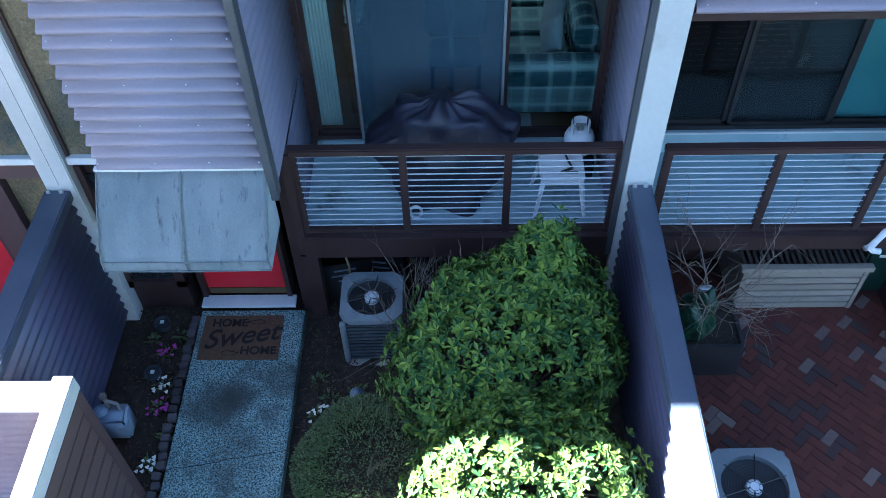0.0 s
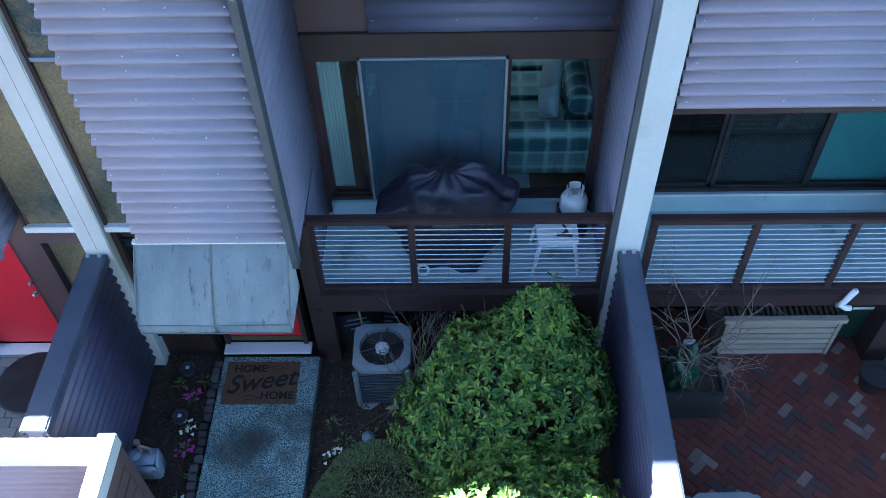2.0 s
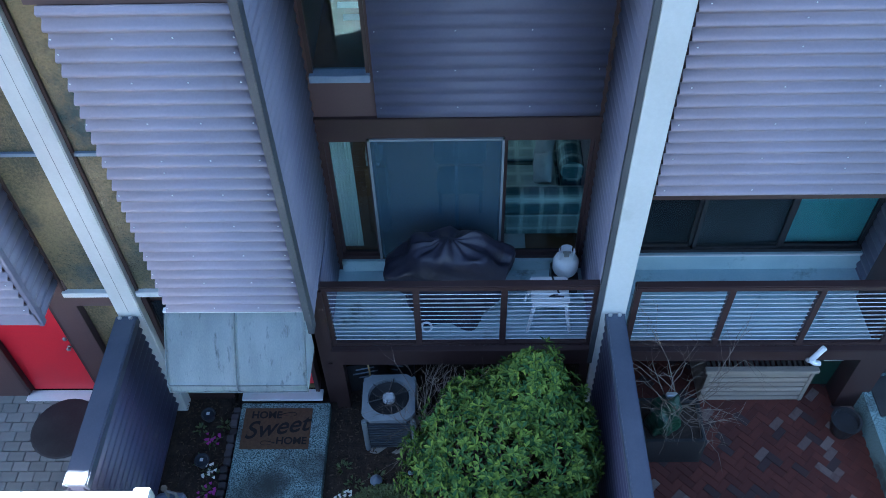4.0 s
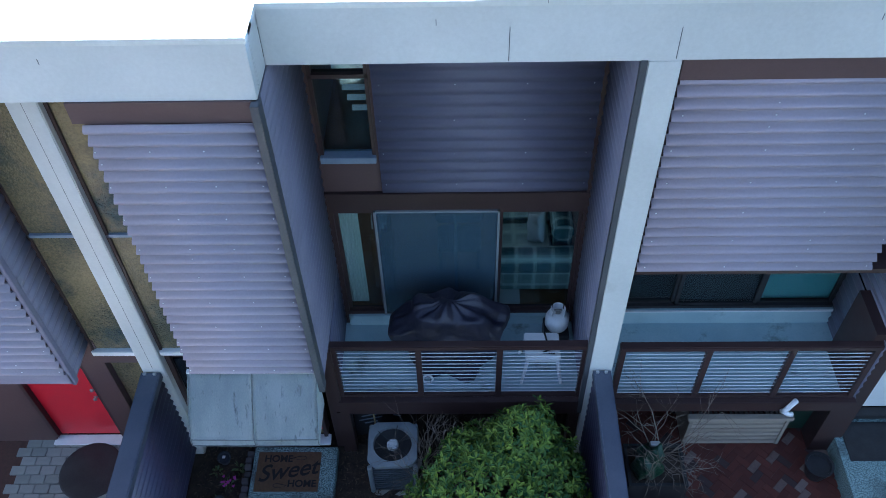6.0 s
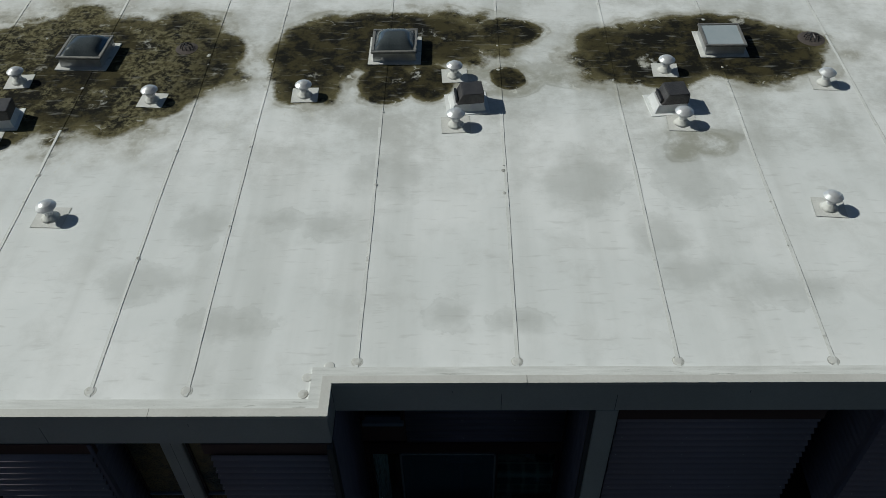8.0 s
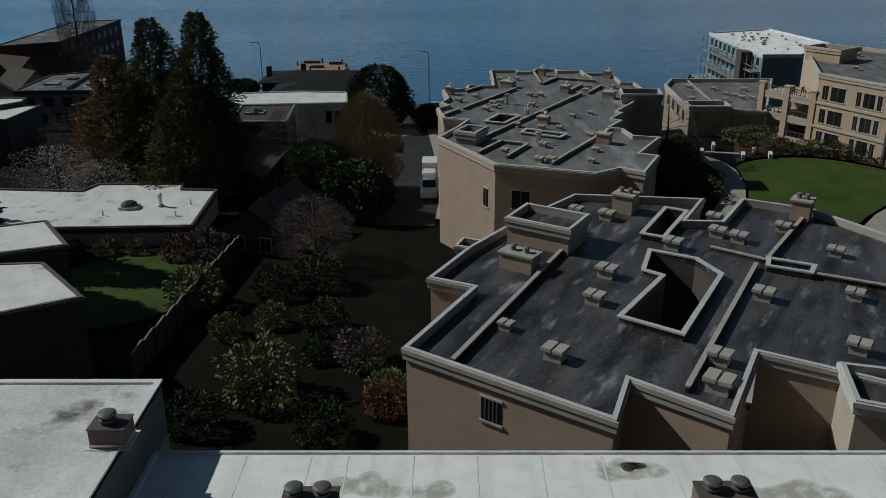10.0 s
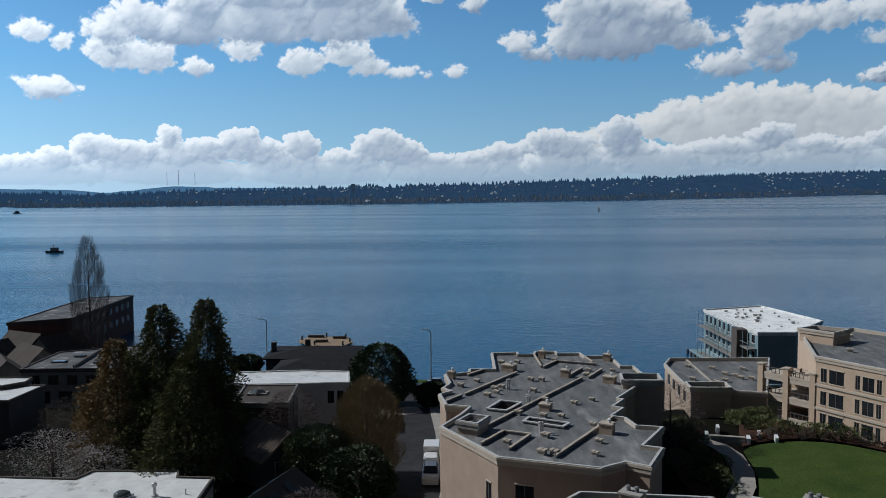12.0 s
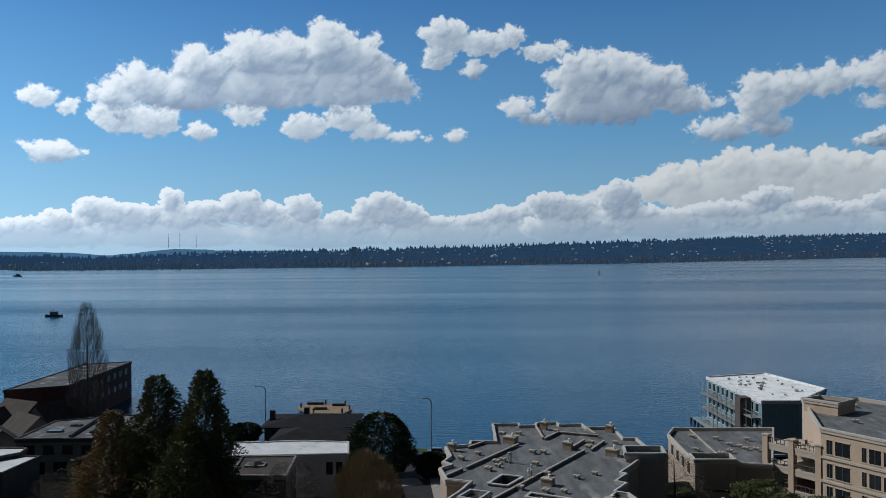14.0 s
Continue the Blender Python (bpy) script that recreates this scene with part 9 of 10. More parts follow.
def hip_house(label, x0, x1, y0, y1, z0, eave, ridge, wall, roof_mat, chimneys=()):
    """A low building under a hipped roof with overhanging eaves and chimneys."""
    h = thing("house", label, "house", "shore buildings")
    part("wall", boxes((x0 + 0.8, x1 - 0.8, y0 + 0.8, y1 - 0.8, z0, eave + 0.1)), wall, h)
    bm = bmesh.new()
    run = min(x1 - x0, y1 - y0) / 2
    long_x = x1 - x0 >= y1 - y0
    low = [bm.verts.new((x, y, eave - 0.25)) for x, y in ((x0, y0), (x1, y0), (x1, y1), (x0, y1))]
    rim = [bm.verts.new((x, y, eave)) for x, y in ((x0, y0), (x1, y0), (x1, y1), (x0, y1))]
    if long_x:
        a, b = bm.verts.new((x0 + run, (y0 + y1) / 2, ridge)), bm.verts.new((x1 - run, (y0 + y1) / 2, ridge))
        slopes = ((rim[0], rim[1], b, a), (rim[1], rim[2], b), (rim[2], rim[3], a, b), (rim[3], rim[0], a))
    else:
        a, b = bm.verts.new(((x0 + x1) / 2, y0 + run, ridge)), bm.verts.new(((x0 + x1) / 2, y1 - run, ridge))
        slopes = ((rim[0], rim[1], a), (rim[1], rim[2], b, a), (rim[2], rim[3], b), (rim[3], rim[0], a, b))
    for f in slopes:
        bm.faces.new(f)
    for k in range(4):
        bm.faces.new((low[k], low[(k + 1) % 4], rim[(k + 1) % 4], rim[k]))
    bm.faces.new(low[::-1])
    part("roof", bm, roof_mat, h)
    for x, y in chimneys:
        part("chimney", boxes((x - 0.5, x + 0.5, y - 0.5, y + 0.5, eave, ridge + 1.0), bevel=0.04), M["wall_dark"], h)
    for k in range(4):
        x = x0 + (x1 - x0) * (k + 0.7) / 4.4
        part("window", boxes((x - 0.7, x + 0.7, y0 + 0.74, y0 + 0.79, eave - 2.2, eave - 0.8)), M["window_dark"], h)
    return h


hip_house("low dark building with a hipped black roof by the shore", -38.9, -19.5, 171.5, 186.0, -14.0, -10.2, -8.9, M["wall_dark"], M["roof_dark"], ((-37.6, 178.0), (-31.0, 181.0)))
hip_house("low dark building with a hipped black roof by the shore", -34.0, -18.0, 157.0, 167.5, -14.0, -9.6, -8.2, M["wall_dark"], M["roof_dark"], ())
M["dock_wood"] = surf("sunlit_dock_boards", (0.20, 0.14, 0.085), (0.34, 0.25, 0.16), 0.8, 0.85, 0.2, 8)
dock = thing("boat_dock", "brown timber dock platform over the water", "dock", at=(0, 0, 0))
part("platform", prism([(-38.2, 209.6), (-33.4, 202.2), (-26.0, 202.0), (-24.6, 207.0), (-26.4, 213.9), (-36.2, 215.8)], -13.7, -13.2), M["dock_wood"], dock)
for x0, x1, y in ((-36.5, -32.5, 213.4), (-30.0, -26.8, 211.6), (-33.6, -30.6, 206.6)):
    part("bench", boxes((x0, x1, y, y + 0.9, -13.2, -12.6), bevel=0.05), M["wall_dark"], dock)
for x, y in ((-37.4, 210.0), (-33.2, 203.0), (-26.4, 202.6), (-25.2, 207.0), (-27.0, 213.2), (-32.0, 214.4)):
    part("pile", lathe([(0.22, -18.0), (0.22, -12.2), (0.05, -12.1)], 8, x, y), M["wall_dark"], dock)
grey_house = flat_house("grey house with a long flat roof and pale windows", [(-71.8, 140.1), (-58.6, 140.5), (-52.0, 141.0), (-52.0, 160.0), (-62.1, 160.0), (-72.1, 154.9)], -12.0, -5.4, M["wall_grey"], M["roof_patchy"], M["wall_dark"], [(0, 2.2 + 3.1 * k, -8.0, 1.7, 1.4) for k in range(4)] + [(0, 3.6 + 3.6 * k, -11.2, 2.2, 1.9) for k in range(3)])
roof_wall(grey_house, (-63.4, 141.0), (-65.0, 156.5), -5.5, 0.5, 0.3, M["wall_dark"])
for x, y, w in ((-68.0, 146.0, 1.2), (-60.5, 145.5, 1.2), (-66.6, 151.0, 0.9), (-58.0, 150.0, 1.0)):
    lightbox = thing("roof_light", "flat dark roof light on the patchy grey roof", "skylight", "flat roof lights", (x, y, -5.52))
    part("curb", boxes((-w, w, -0.7, 0.7, 0, 0.25)), M["wall_dark"], lightbox)
    part("pane", boxes((-w + 0.1, w - 0.1, -0.6, 0.6, 0.25, 0.29)), M["window_dark"], lightbox)
flat_house("house with stepped flat white roofs", [(-74.0, 120.6), (-64.5, 120.6), (-62.4, 123.2), (-63.0, 126.0), (-74.0, 126.1)], -11.0, -3.7, M["wall_dark"], M["roof_white"], M["wall_dark"])
flat_house("house with stepped flat white roofs", [(-74.0, 113.9), (-60.2, 113.9), (-59.6, 123.0), (-62.0, 123.0), (-64.4, 120.4), (-74.0, 120.4)], -12.0, -4.2, M["wall_dark"], M["roof_white"], M["wall_dark"])
flat_house("long red-brown building on a pier with a grey roof", [(-96.6, 183.6), (-85.4, 190.0), (-86.9, 230.9), (-97.5, 226.0)], -14.0, -4.4, M["wall_red"], M["roof_patchy"], M["wall_dark"], [(1, 3.0 + 4.2 * k, z, 1.6, 1.5) for k in range(9) for z in (-7.2, -10.6)])


def gable_house(label, at, w, d, turn, eave, ridge, wall, roof_mat, tiles=False, lights=0):
    """A house with a pitched roof, ridge along its depth."""
    h = thing("house", label, "house", "gabled houses", at, turn)
    bm = bmesh.new()
    f = [bm.verts.new(p) for p in ((-w / 2, -d / 2, -4), (w / 2, -d / 2, -4), (w / 2, -d / 2, eave), (0, -d / 2, ridge), (-w / 2, -d / 2, eave))]
    b = [bm.verts.new((v.co.x, d / 2, v.co.z)) for v in f]
    bm.faces.new(f)
    bm.faces.new(b[::-1])
    for i in (0, 1, 4):
        j = (i + 1) % 5
        bm.faces.new((f[j], f[i], b[i], b[j]))
    part("wall", bm, wall, h)
    for sx in (-1, 1):
        bm = bmesh.new()
        o = 0.4
        k = (ridge - eave) / (w / 2)
        p = [(0, -d / 2 - o, ridge + 0.08), (sx * (w / 2 + o), -d / 2 - o, eave - o * k + 0.08), (sx * (w / 2 + o), d / 2 + o, eave - o * k + 0.08), (0, d / 2 + o, ridge + 0.08)]
        t = [bm.verts.new(q) for q in p]
        u = [bm.verts.new((q[0], q[1], q[2] + 0.14)) for q in p]
        bm.faces.new(t)
        bm.faces.new(u[::-1])
        for i in range(4):
            j = (i + 1) % 4
            bm.faces.new((t[j], t[i], u[i], u[j]))
        bmesh.ops.recalc_face_normals(bm, faces=bm.faces[:])
        rf = part("roof", bm, roof_mat, h)
        if tiles:
            n = int(d / 0.42)
            for r in range(n):
                y = -d / 2 - 0.3 + r * (d + 0.6) / n
                part("roof_rib", tube(bmesh.new(), [(0.02 * sx, y, ridge + 0.24), (sx * (w / 2 + o), y, eave - o * k + 0.24)], 0.12, sides=5), roof_mat, rf)
        for q in range(lights):
            y = -d / 2 + d * (q + 1) / (lights + 1)
            x = sx * w * 0.22
            z = ridge - abs(x) * k + 0.27
            bm = boxes((-0.9, 0.9, -0.7, 0.7, 0, 0.08))
            o2 = part("roof_window", bm, M["window_dark"], rf)
            o2.matrix_basis = Matrix.Translation((x, y, z)) @ Matrix.Rotation(math.atan(k) * sx, 4, "Y")
    for x in (-w * 0.2, w * 0.2):
        win = part("window", boxes((x - 0.6, x + 0.6, -d / 2 - 0.06, -d / 2, eave - 1.9, eave - 0.4)), M["wall_pale"], h)
        part("pane", boxes((x - 0.5, x - 0.04, -d / 2 - 0.08, -d / 2 - 0.06, eave - 1.8, eave - 0.5)), M["window_dark"], win)
        part("pane", boxes((x + 0.04, x + 0.5, -d / 2 - 0.08, -d / 2 - 0.06, eave - 1.8, eave - 0.5)), M["window_dark"], win)
    return h


gable_house("dark gabled house with roof windows", (-16.8, 77.0, -6.6), 6.6, 9.0, -16, 1.4, 3.6, M["wall_dark"], M["roof_dark"], lights=2)
gable_house("old house with a mossy clay tile roof", (-21.0, 97.0, -8.2), 6.6, 8.0, 42, 2.6, 5.0, M["wall_dark"], M["tile"], True)
gable_house("old house with a mossy clay tile roof", (-17.2, 99.0, -8.8), 5.0, 6.0, 100, 2.2, 4.0, M["wall_dark"], M["tile"], True)
for x, y, turn in ((-88.5, 175.0, 62), (-80.5, 173.0, -24), (-79.5, 160.0, 48), (-79.5, 149.0, 35), (-90.0, 163.0, -20), (-88.0, 152.0, 40)):
    gable_house("grey-brown gabled house near the shore", (x, y, -12.6), 7.5, 9.5, turn, 4.2, 7.4, M["wall_grey"], M["roof_umber"])
# pale roofs beyond the garden
for pts, z in (([(-34.6, 56.2), (-29.4, 58.4), (-25.9, 53.6), (-31.0, 51.6)], 1.0), ([(-31.6, 51.0), (-26.6, 51.4), (-21.9, 46.1), (-28.0, 42.6)], 0.6)):
    flat_house("house with a pale metal roof beside the lawn", pts, -6.5, z, M["wall_dark"], M["roof_white"], M["wall_dark"], lip=0.02)


# ---- street, cars, paths and lawns ----
def strip(name, centre, width, lift, mat, label, step=2.0):
    """A ribbon laid on the slope along a line."""
    bm = bmesh.new()
    pts = []
    for a, b in zip(centre, centre[1:]):
        n = max(1, int((Vector(b) - Vector(a)).length / step))
        pts += [Vector(a).lerp(Vector(b), i / n) for i in range(n)]
    pts.append(Vector(centre[-1]))
    rows = []
    for i, p in enumerate(pts):
        d = (pts[min(i + 1, len(pts) - 1)] - pts[max(i - 1, 0)]).normalized()
        s = Vector((d.y, -d.x)) * width / 2
        rows.append([bm.verts.new((p.x + k * s.x, p.y + k * s.y, ground_height(p.x, p.y) + lift)) for k in (-1, -0.33, 0.33, 1)])
    for a, b in zip(rows, rows[1:]):
        for k in range(3):
            bm.faces.new((a[k], a[k + 1], b[k + 1], b[k]))
    return structure(name, bm, mat, label)


strip("road", [(-4.9, 82.0), (-4.6, 90.0), (-5.6, 120.0), (-8.0, 150.0), (-8.4, 156.0)], 6.4, 0.14, M["asphalt"], "dark asphalt street down to the lake")
strip("road_shore", [(-70.0, 168.0), (-30.0, 160.0), (-8.0, 158.0), (30.0, 150.0)], 7.0, 0.16, M["asphalt"], "shore road")
strip("pavement_street", [(-0.9, 84.0), (-0.6, 92.0), (-1.8, 120.0), (-4.0, 150.0)], 1.6, 0.26, M["concrete"], "concrete pavement along the street")
strip("pavement_apron", [(-12.0, 134.0), (-5.0, 136.0)], 7.0, 0.20, M["concrete"], "concrete driveway apron")
strip("pavement_lot", [(-3.0, 150.0), (6.0, 146.0)], 12.0, 0.12, M["concrete"], "pale parking bay")
for k in range(7):
    strip("road_marking", [(1.0 + 1.3 * k, 66.0 + 22.0), (2.4 + 1.3 * k, 66.0 + 25.0)], 0.25, 0.18, M["roof_white"], "white painted parking stripe")


def patch(name, ring_pts, lift, mat, label):
    bm = bmesh.new()
    c = Vector((sum(p[0] for p in ring_pts) / len(ring_pts), sum(p[1] for p in ring_pts) / len(ring_pts)))
    rows = []
    for k in range(9):
        f = k / 8
        rows.append([bm.verts.new((c.x + (x - c.x) * f, c.y + (y - c.y) * f, ground_height(c.x + (x - c.x) * f, c.y + (y - c.y) * f) + lift)) for x, y in ring_pts] if k else [bm.verts.new((c.x, c.y, ground_height(c.x, c.y) + lift))])
    n = len(ring_pts)
    for i in range(n):
        bm.faces.new((rows[0][0], rows[1][i], rows[1][(i + 1) % n]))
    for a, b in zip(rows[1:], rows[2:]):
        for i in range(n):
            j = (i + 1) % n
            bm.faces.new((a[i], b[i], b[j], a[j]))
    bmesh.ops.recalc_face_normals(bm, faces=bm.faces[:])
    return structure(name, bm, mat, label)


def oval(cx, cy, rx, ry, turn=0.0, n=40, wob=0.05):
    out = []
    for k in range(n):
        a = 2 * math.pi * k / n
        r = 1 + wob * noise.noise((math.cos(a) * 1.5, math.sin(a) * 1.5, cx))
        x, y = rx * r * math.cos(a), ry * r * math.sin(a)
        t = math.radians(turn)
        out.append((cx + x * math.cos(t) - y * math.sin(t), cy + x * math.sin(t) + y * math.cos(t)))
    return out


patch("lawn", [(33.4, 97.6), (34.6, 99.2), (36.5, 100.4), (39.0, 101.2), (41.5, 101.5), (44.0, 101.1), (46.5, 99.8), (49.0, 97.4), (51.0, 94.4), (52.0, 91.0), (50.0, 88.0), (47.0, 85.6), (43.8, 83.0), (40.6, 79.8), (38.0, 76.6), (35.4, 74.0), (32.0, 75.0), (29.6, 78.4), (29.4, 81.4), (30.6, 84.6), (31.8, 88.2), (32.6, 92.0), (33.0, 95.0)], 0.36, M["lawn"], "mown green lawn between the condominiums")
patch("lawn_garden", oval(-27.0, 64.0, 6.5, 9.0, 10), 0.14, M["lawn"], "shaded garden lawn")
patch("lawn_shore", oval(4.0, 167.0, 16.0, 3.0, 0), 0.15, M["lawn"], "narrow strip of grass by the water")
strip("pavement_path", [(24.6, 76.0), (27.4, 81.6), (29.6, 86.0), (31.0, 90.6), (31.7, 96.0), (31.2, 99.4), (29.6, 102.0)], 2.3, 0.44, M["concrete"], "curved concrete garden path")
strip("pavement_path_right", [(36.6, 71.4), (39.6, 75.6), (42.6, 79.4), (46.0, 82.6), (52.0, 86.4)], 2.6, 0.44, M["concrete"], "curved concrete garden path")
steps = thing("garden_steps", "white concrete garden steps with side walls", "steps", at=(33.4, 103.6, -6.8), turn=-15)
for k in range(6):
    part("step", boxes((-2.0, 2.0, -2.0 + 0.5 * k, -1.4 + 0.5 * k, 0, 0.9 - 0.14 * k)), M["concrete"], steps)
for x, y in ((-2.4, -1.0), (2.4, -1.6), (-1.0, 2.4), (3.8, 0.8), (5.6, -0.6)):
    part("side_wall", boxes((x - 0.2, x + 0.2, y - 0.8, y + 0.8, -0.5, 0.95)), M["roof_white"], steps)


def vehicle(label, at, turn, size, body_mat, box_van=False):
    l, w, h = size
    v = thing("truck" if box_van else "car", label, "truck" if box_van else "car", "parked vehicles", at, turn)
    if box_van:
        part("cargo_box", boxes((-w / 2, w / 2, -l * 0.05, l / 2, 0.6, h), bevel=0.05), body_mat, v)
        part("cab", boxes((-w * 0.46, w * 0.46, -l / 2, -l * 0.06, 0.5, h * 0.74), bevel=0.15), body_mat, v)
        part("windscreen", boxes((-w * 0.40, w * 0.40, -l * 0.40, -l * 0.39, h * 0.52, h * 0.72)), M["window_dark"], v)
        part("bonnet", boxes((-w * 0.42, w * 0.42, -l * 0.56, -l * 0.44, 0.5, h * 0.5), bevel=0.08), body_mat, v)
    else:
        part("body", boxes((-w / 2, w / 2, -l / 2, l / 2, 0.3, h * 0.62), bevel=0.12), body_mat, v)
        bm = boxes((-w * 0.44, w * 0.44, -l * 0.25, l * 0.32, h * 0.6, h), bevel=0.1)
        for q in bm.verts:
            if q.co.z > h * 0.8:
                q.co.x, q.co.y = q.co.x * 0.82, q.co.y * 0.72
        part("cabin", bm, M["window_dark"], v)
        part("roof_panel", boxes((-w * 0.34, w * 0.34, -l * 0.16, l * 0.22, h - 0.01, h + 0.03), bevel=0.01), body_mat, v)
    for sx in (-1, 1):
        for sy in (-0.32, 0.30):
            o = part("wheel", lathe([(0.33, -0.1), (0.33, 0.1)], 14), M["black"], v)
            o.matrix_basis = pose(sx * w * 0.46, sy * l, 0.33, 0, 90, 0)


vehicle("white box truck parked on the street", (-2.7, 102.0, ground_height(0, 102) + 0.14), 0, (5.4, 1.9, 2.5), M["metal_white"], True)
vehicle("white van parked on the street", (-2.6, 95.2, ground_height(0, 95) + 0.14), 0, (4.8, 1.9, 2.0), M["metal_white"])
vehicle("dark car parked near the shore", (-8.0, 158.5, ground_height(0, 158) + 0.18), 80, (4.4, 1.8, 1.5), M["black"])
vehicle("silver car parked near the shore", (-3.0, 161.0, ground_height(0, 161) + 0.18), 80, (4.4, 1.8, 1.5), M["alu"])
vehicle("dark car parked by the dark roofed building", (-40.0, 165.0, ground_height(-40, 165) + 0.2), 70, (4.4, 1.8, 1.5), M["black"])


def street_lamp(x, y, h, arm):
    s = thing("street_lamp", "tall grey street lamp by the shore road", "street lamp", "street lamps", (x, y, ground_height(x, y)))
    bm = tube(bmesh.new(), [(0, 0, 0), (0, 0, h - 0.6), (arm * 0.3, 0, h - 0.1), (arm, 0, h)], 0.13, 0.07, 6)
    part("pole", bm, M["old_steel"], s)
    part("lantern", boxes((arm - 0.35, arm + 0.35, -0.15, 0.15, h - 0.1, h + 0.06), bevel=0.04), M["alu"], s)


street_lamp(-40.0, 182.0, 11.0, -1.8)
street_lamp(-4.0, 152.0, 12.0, -1.2)


def boat(x, y, l, label):
    b = thing("boat", label, "boat", "boats on the lake", (x, y, LAKE), 80)
    bm = boxes((-l * 0.16, l * 0.16, -l / 2, l / 2, -0.3, l * 0.12))
    for v in bm.verts:
        if v.co.y > 0:
            v.co.x *= 0.25
    part("hull", bm, M["black"], b)
    part("cabin", boxes((-l * 0.1, l * 0.1, -l * 0.25, l * 0.15, l * 0.12, l * 0.30), bevel=0.1), M["wall_grey"], b)
    part("mast", tube(bmesh.new(), [(0, 0, l * 0.3), (0, 0, l * 0.5)], 0.1), M["black"], b)


boat(-244.8, 522.9, 11.0, "small dark motor boat on the lake")
boat(-732.5, 1435.5, 14.0, "distant dark boat near the far shore")
sail = thing("sailing_boat", "tiny white sailing boat on the lake", "boat", "boats on the lake", (226.6, 1339.8, LAKE))
part("hull", boxes((-3, 3, -1, 1, -0.3, 0.8)), M["roof_white"], sail)
bm = bmesh.new()
bm.faces.new([bm.verts.new(p) for p in ((-2, 0, 1.2), (2.2, 0, 1.2), (0, 0.1, 8))])
bmesh.ops.solidify(bm, geom=bm.faces[:], thickness=0.05)
part("sail", bm, M["roof_white"], sail)


# ---- trees ----
def leafy_tree(name, label, x, y, h, shape, count, leaf, mat, seed, category="tree", lump=0.35, trunk_r=0.25, base=0.1, rise=0.0):
    """Tapered trunk, limbs, and a crown of many leaf sprays. shape(f) gives the crown's radius at a share f of its height."""
    rng = random.Random(seed)
    z0 = ground_height(x, y)
    t = thing(name, label, category, "trees on the slope", (x, y, z0))
    bm = bmesh.new()
    tube(bm, [(0, 0, -0.3), (0.1, 0, h * 0.4), (0.0, 0.1, h * 0.92)], trunk_r, trunk_r * 0.15, 7)
    limbs = []
    for k in range(26):
        f = base + (0.95 - base) * (k + rng.random()) / 26
        a = rng.uniform(0, 6.283)
        r = shape(f) * rng.uniform(0.55, 0.95)
        p0, p1 = Vector((0, 0, h * (f - 0.05))), Vector((r * math.cos(a), r * math.sin(a), h * f))
        tube(bm, [p0, (p0 + p1) / 2 + Vector((0, 0, 0.03 * h)), p1], trunk_r * 0.3 * (1.1 - f), 0.02, 4)
        limbs.append(p1)
    part("trunk", bm, M["bark"], t)
    spots = []
    while len(spots) < count:
        f = base + (1 - base) * rng.random()
        if rng.random() > (shape(f) / max(shape(0.3), shape(0.5), 0.1)) + 0.12:
            continue
        a = rng.uniform(0, 6.283)
        n1 = noise.noise((math.cos(a) * 1.3 + seed, math.sin(a) * 1.3, f * h * 0.32))
        n2 = noise.noise((math.cos(a) * 3.5, math.sin(a) * 3.5 + seed, f * h * 0.8))
        edge = shape(f) * (1 + lump * n1 + lump * 0.8 * n2)
        r = edge * (1 - 0.55 * rng.random() ** 2)
        p = Vector((r * math.cos(a), r * math.sin(a), h * f))
        spots.append((p, Vector((math.cos(a), math.sin(a), rng.uniform(-0.4, 0.6) + rise))))
    o = new("crown", raw_mesh("crown", *leaf_quads(spots, rng, *leaf), mat))
    o.parent = t
    return t


def cone(r):
    return lambda f: r * (1.06 - f) ** 0.85 * min(1.0, (f + 0.06) * 6)


def ball(r):
    return lambda f: r * math.sqrt(max(0.02, 1 - (2 * f - 1.0) ** 2))


leafy_tree("conifer_tree", "tall dark dense conifer", -29.0, 100.0, 20.6, cone(5.4), 24000, (0.50, 0.18), M["conifer"], 61, lump=0.8)
leafy_tree("conifer_tree", "tall dark dense conifer", -35.5, 103.0, 19.8, cone(6.2), 24000, (0.50, 0.18), M["conifer"], 62, lump=0.8)
# the next two stand unseen at the left, added to shade the garden lawn
leafy_tree("conifer_tree", "tall dark conifer out of view, added to shade the garden lawn", -47.0, 72.5, 22.0, cone(6.0), 7000, (0.9, 0.4), M["conifer"], 72, lump=0.4)
leafy_tree("conifer_tree", "tall dark conifer out of view, added to shade the garden lawn", -45.5, 64.5, 20.0, cone(6.0), 7000, (0.9, 0.4), M["conifer"], 73, lump=0.4)
leafy_tree("cedar_tree", "bronze-tinged cedar beside the dark conifers", -41.5, 104.0, 15.5, cone(5.6), 18000, (0.48, 0.17), M["cedar"], 63, lump=0.8)
leafy_tree("conifer_tree", "low dark conifer below the tall ones", -30.0, 94.0, 13.0, cone(6.0), 14000, (0.48, 0.17), M["conifer"], 64, lump=0.5)
leafy_tree("round_tree", "dense dark round evergreen tree by the street", -12.0, 142.0, 10.5, ball(5.0), 9000, (0.6, 0.3), M["leaf_dark"], 65, lump=0.25, base=0.02)
leafy_tree("laurel_tree", "broad evergreen laurel with glossy leaves", -15.4, 95.0, 6.5, ball(3.9), 8000, (0.45, 0.22), M["leaf_box"], 66, lump=0.35, base=0.02)
leafy_tree("willow_tree", "leafless weeping willow with golden twigs", -10.0, 97.0, 11.5, lambda f: 3.6 * math.sin(math.pi * min(1.0, 0.86 * f + 0.16)) ** 0.55, 26000, (0.9, 0.035), M["willow"], 67, lump=0.35, base=0.02, rise=1.6)
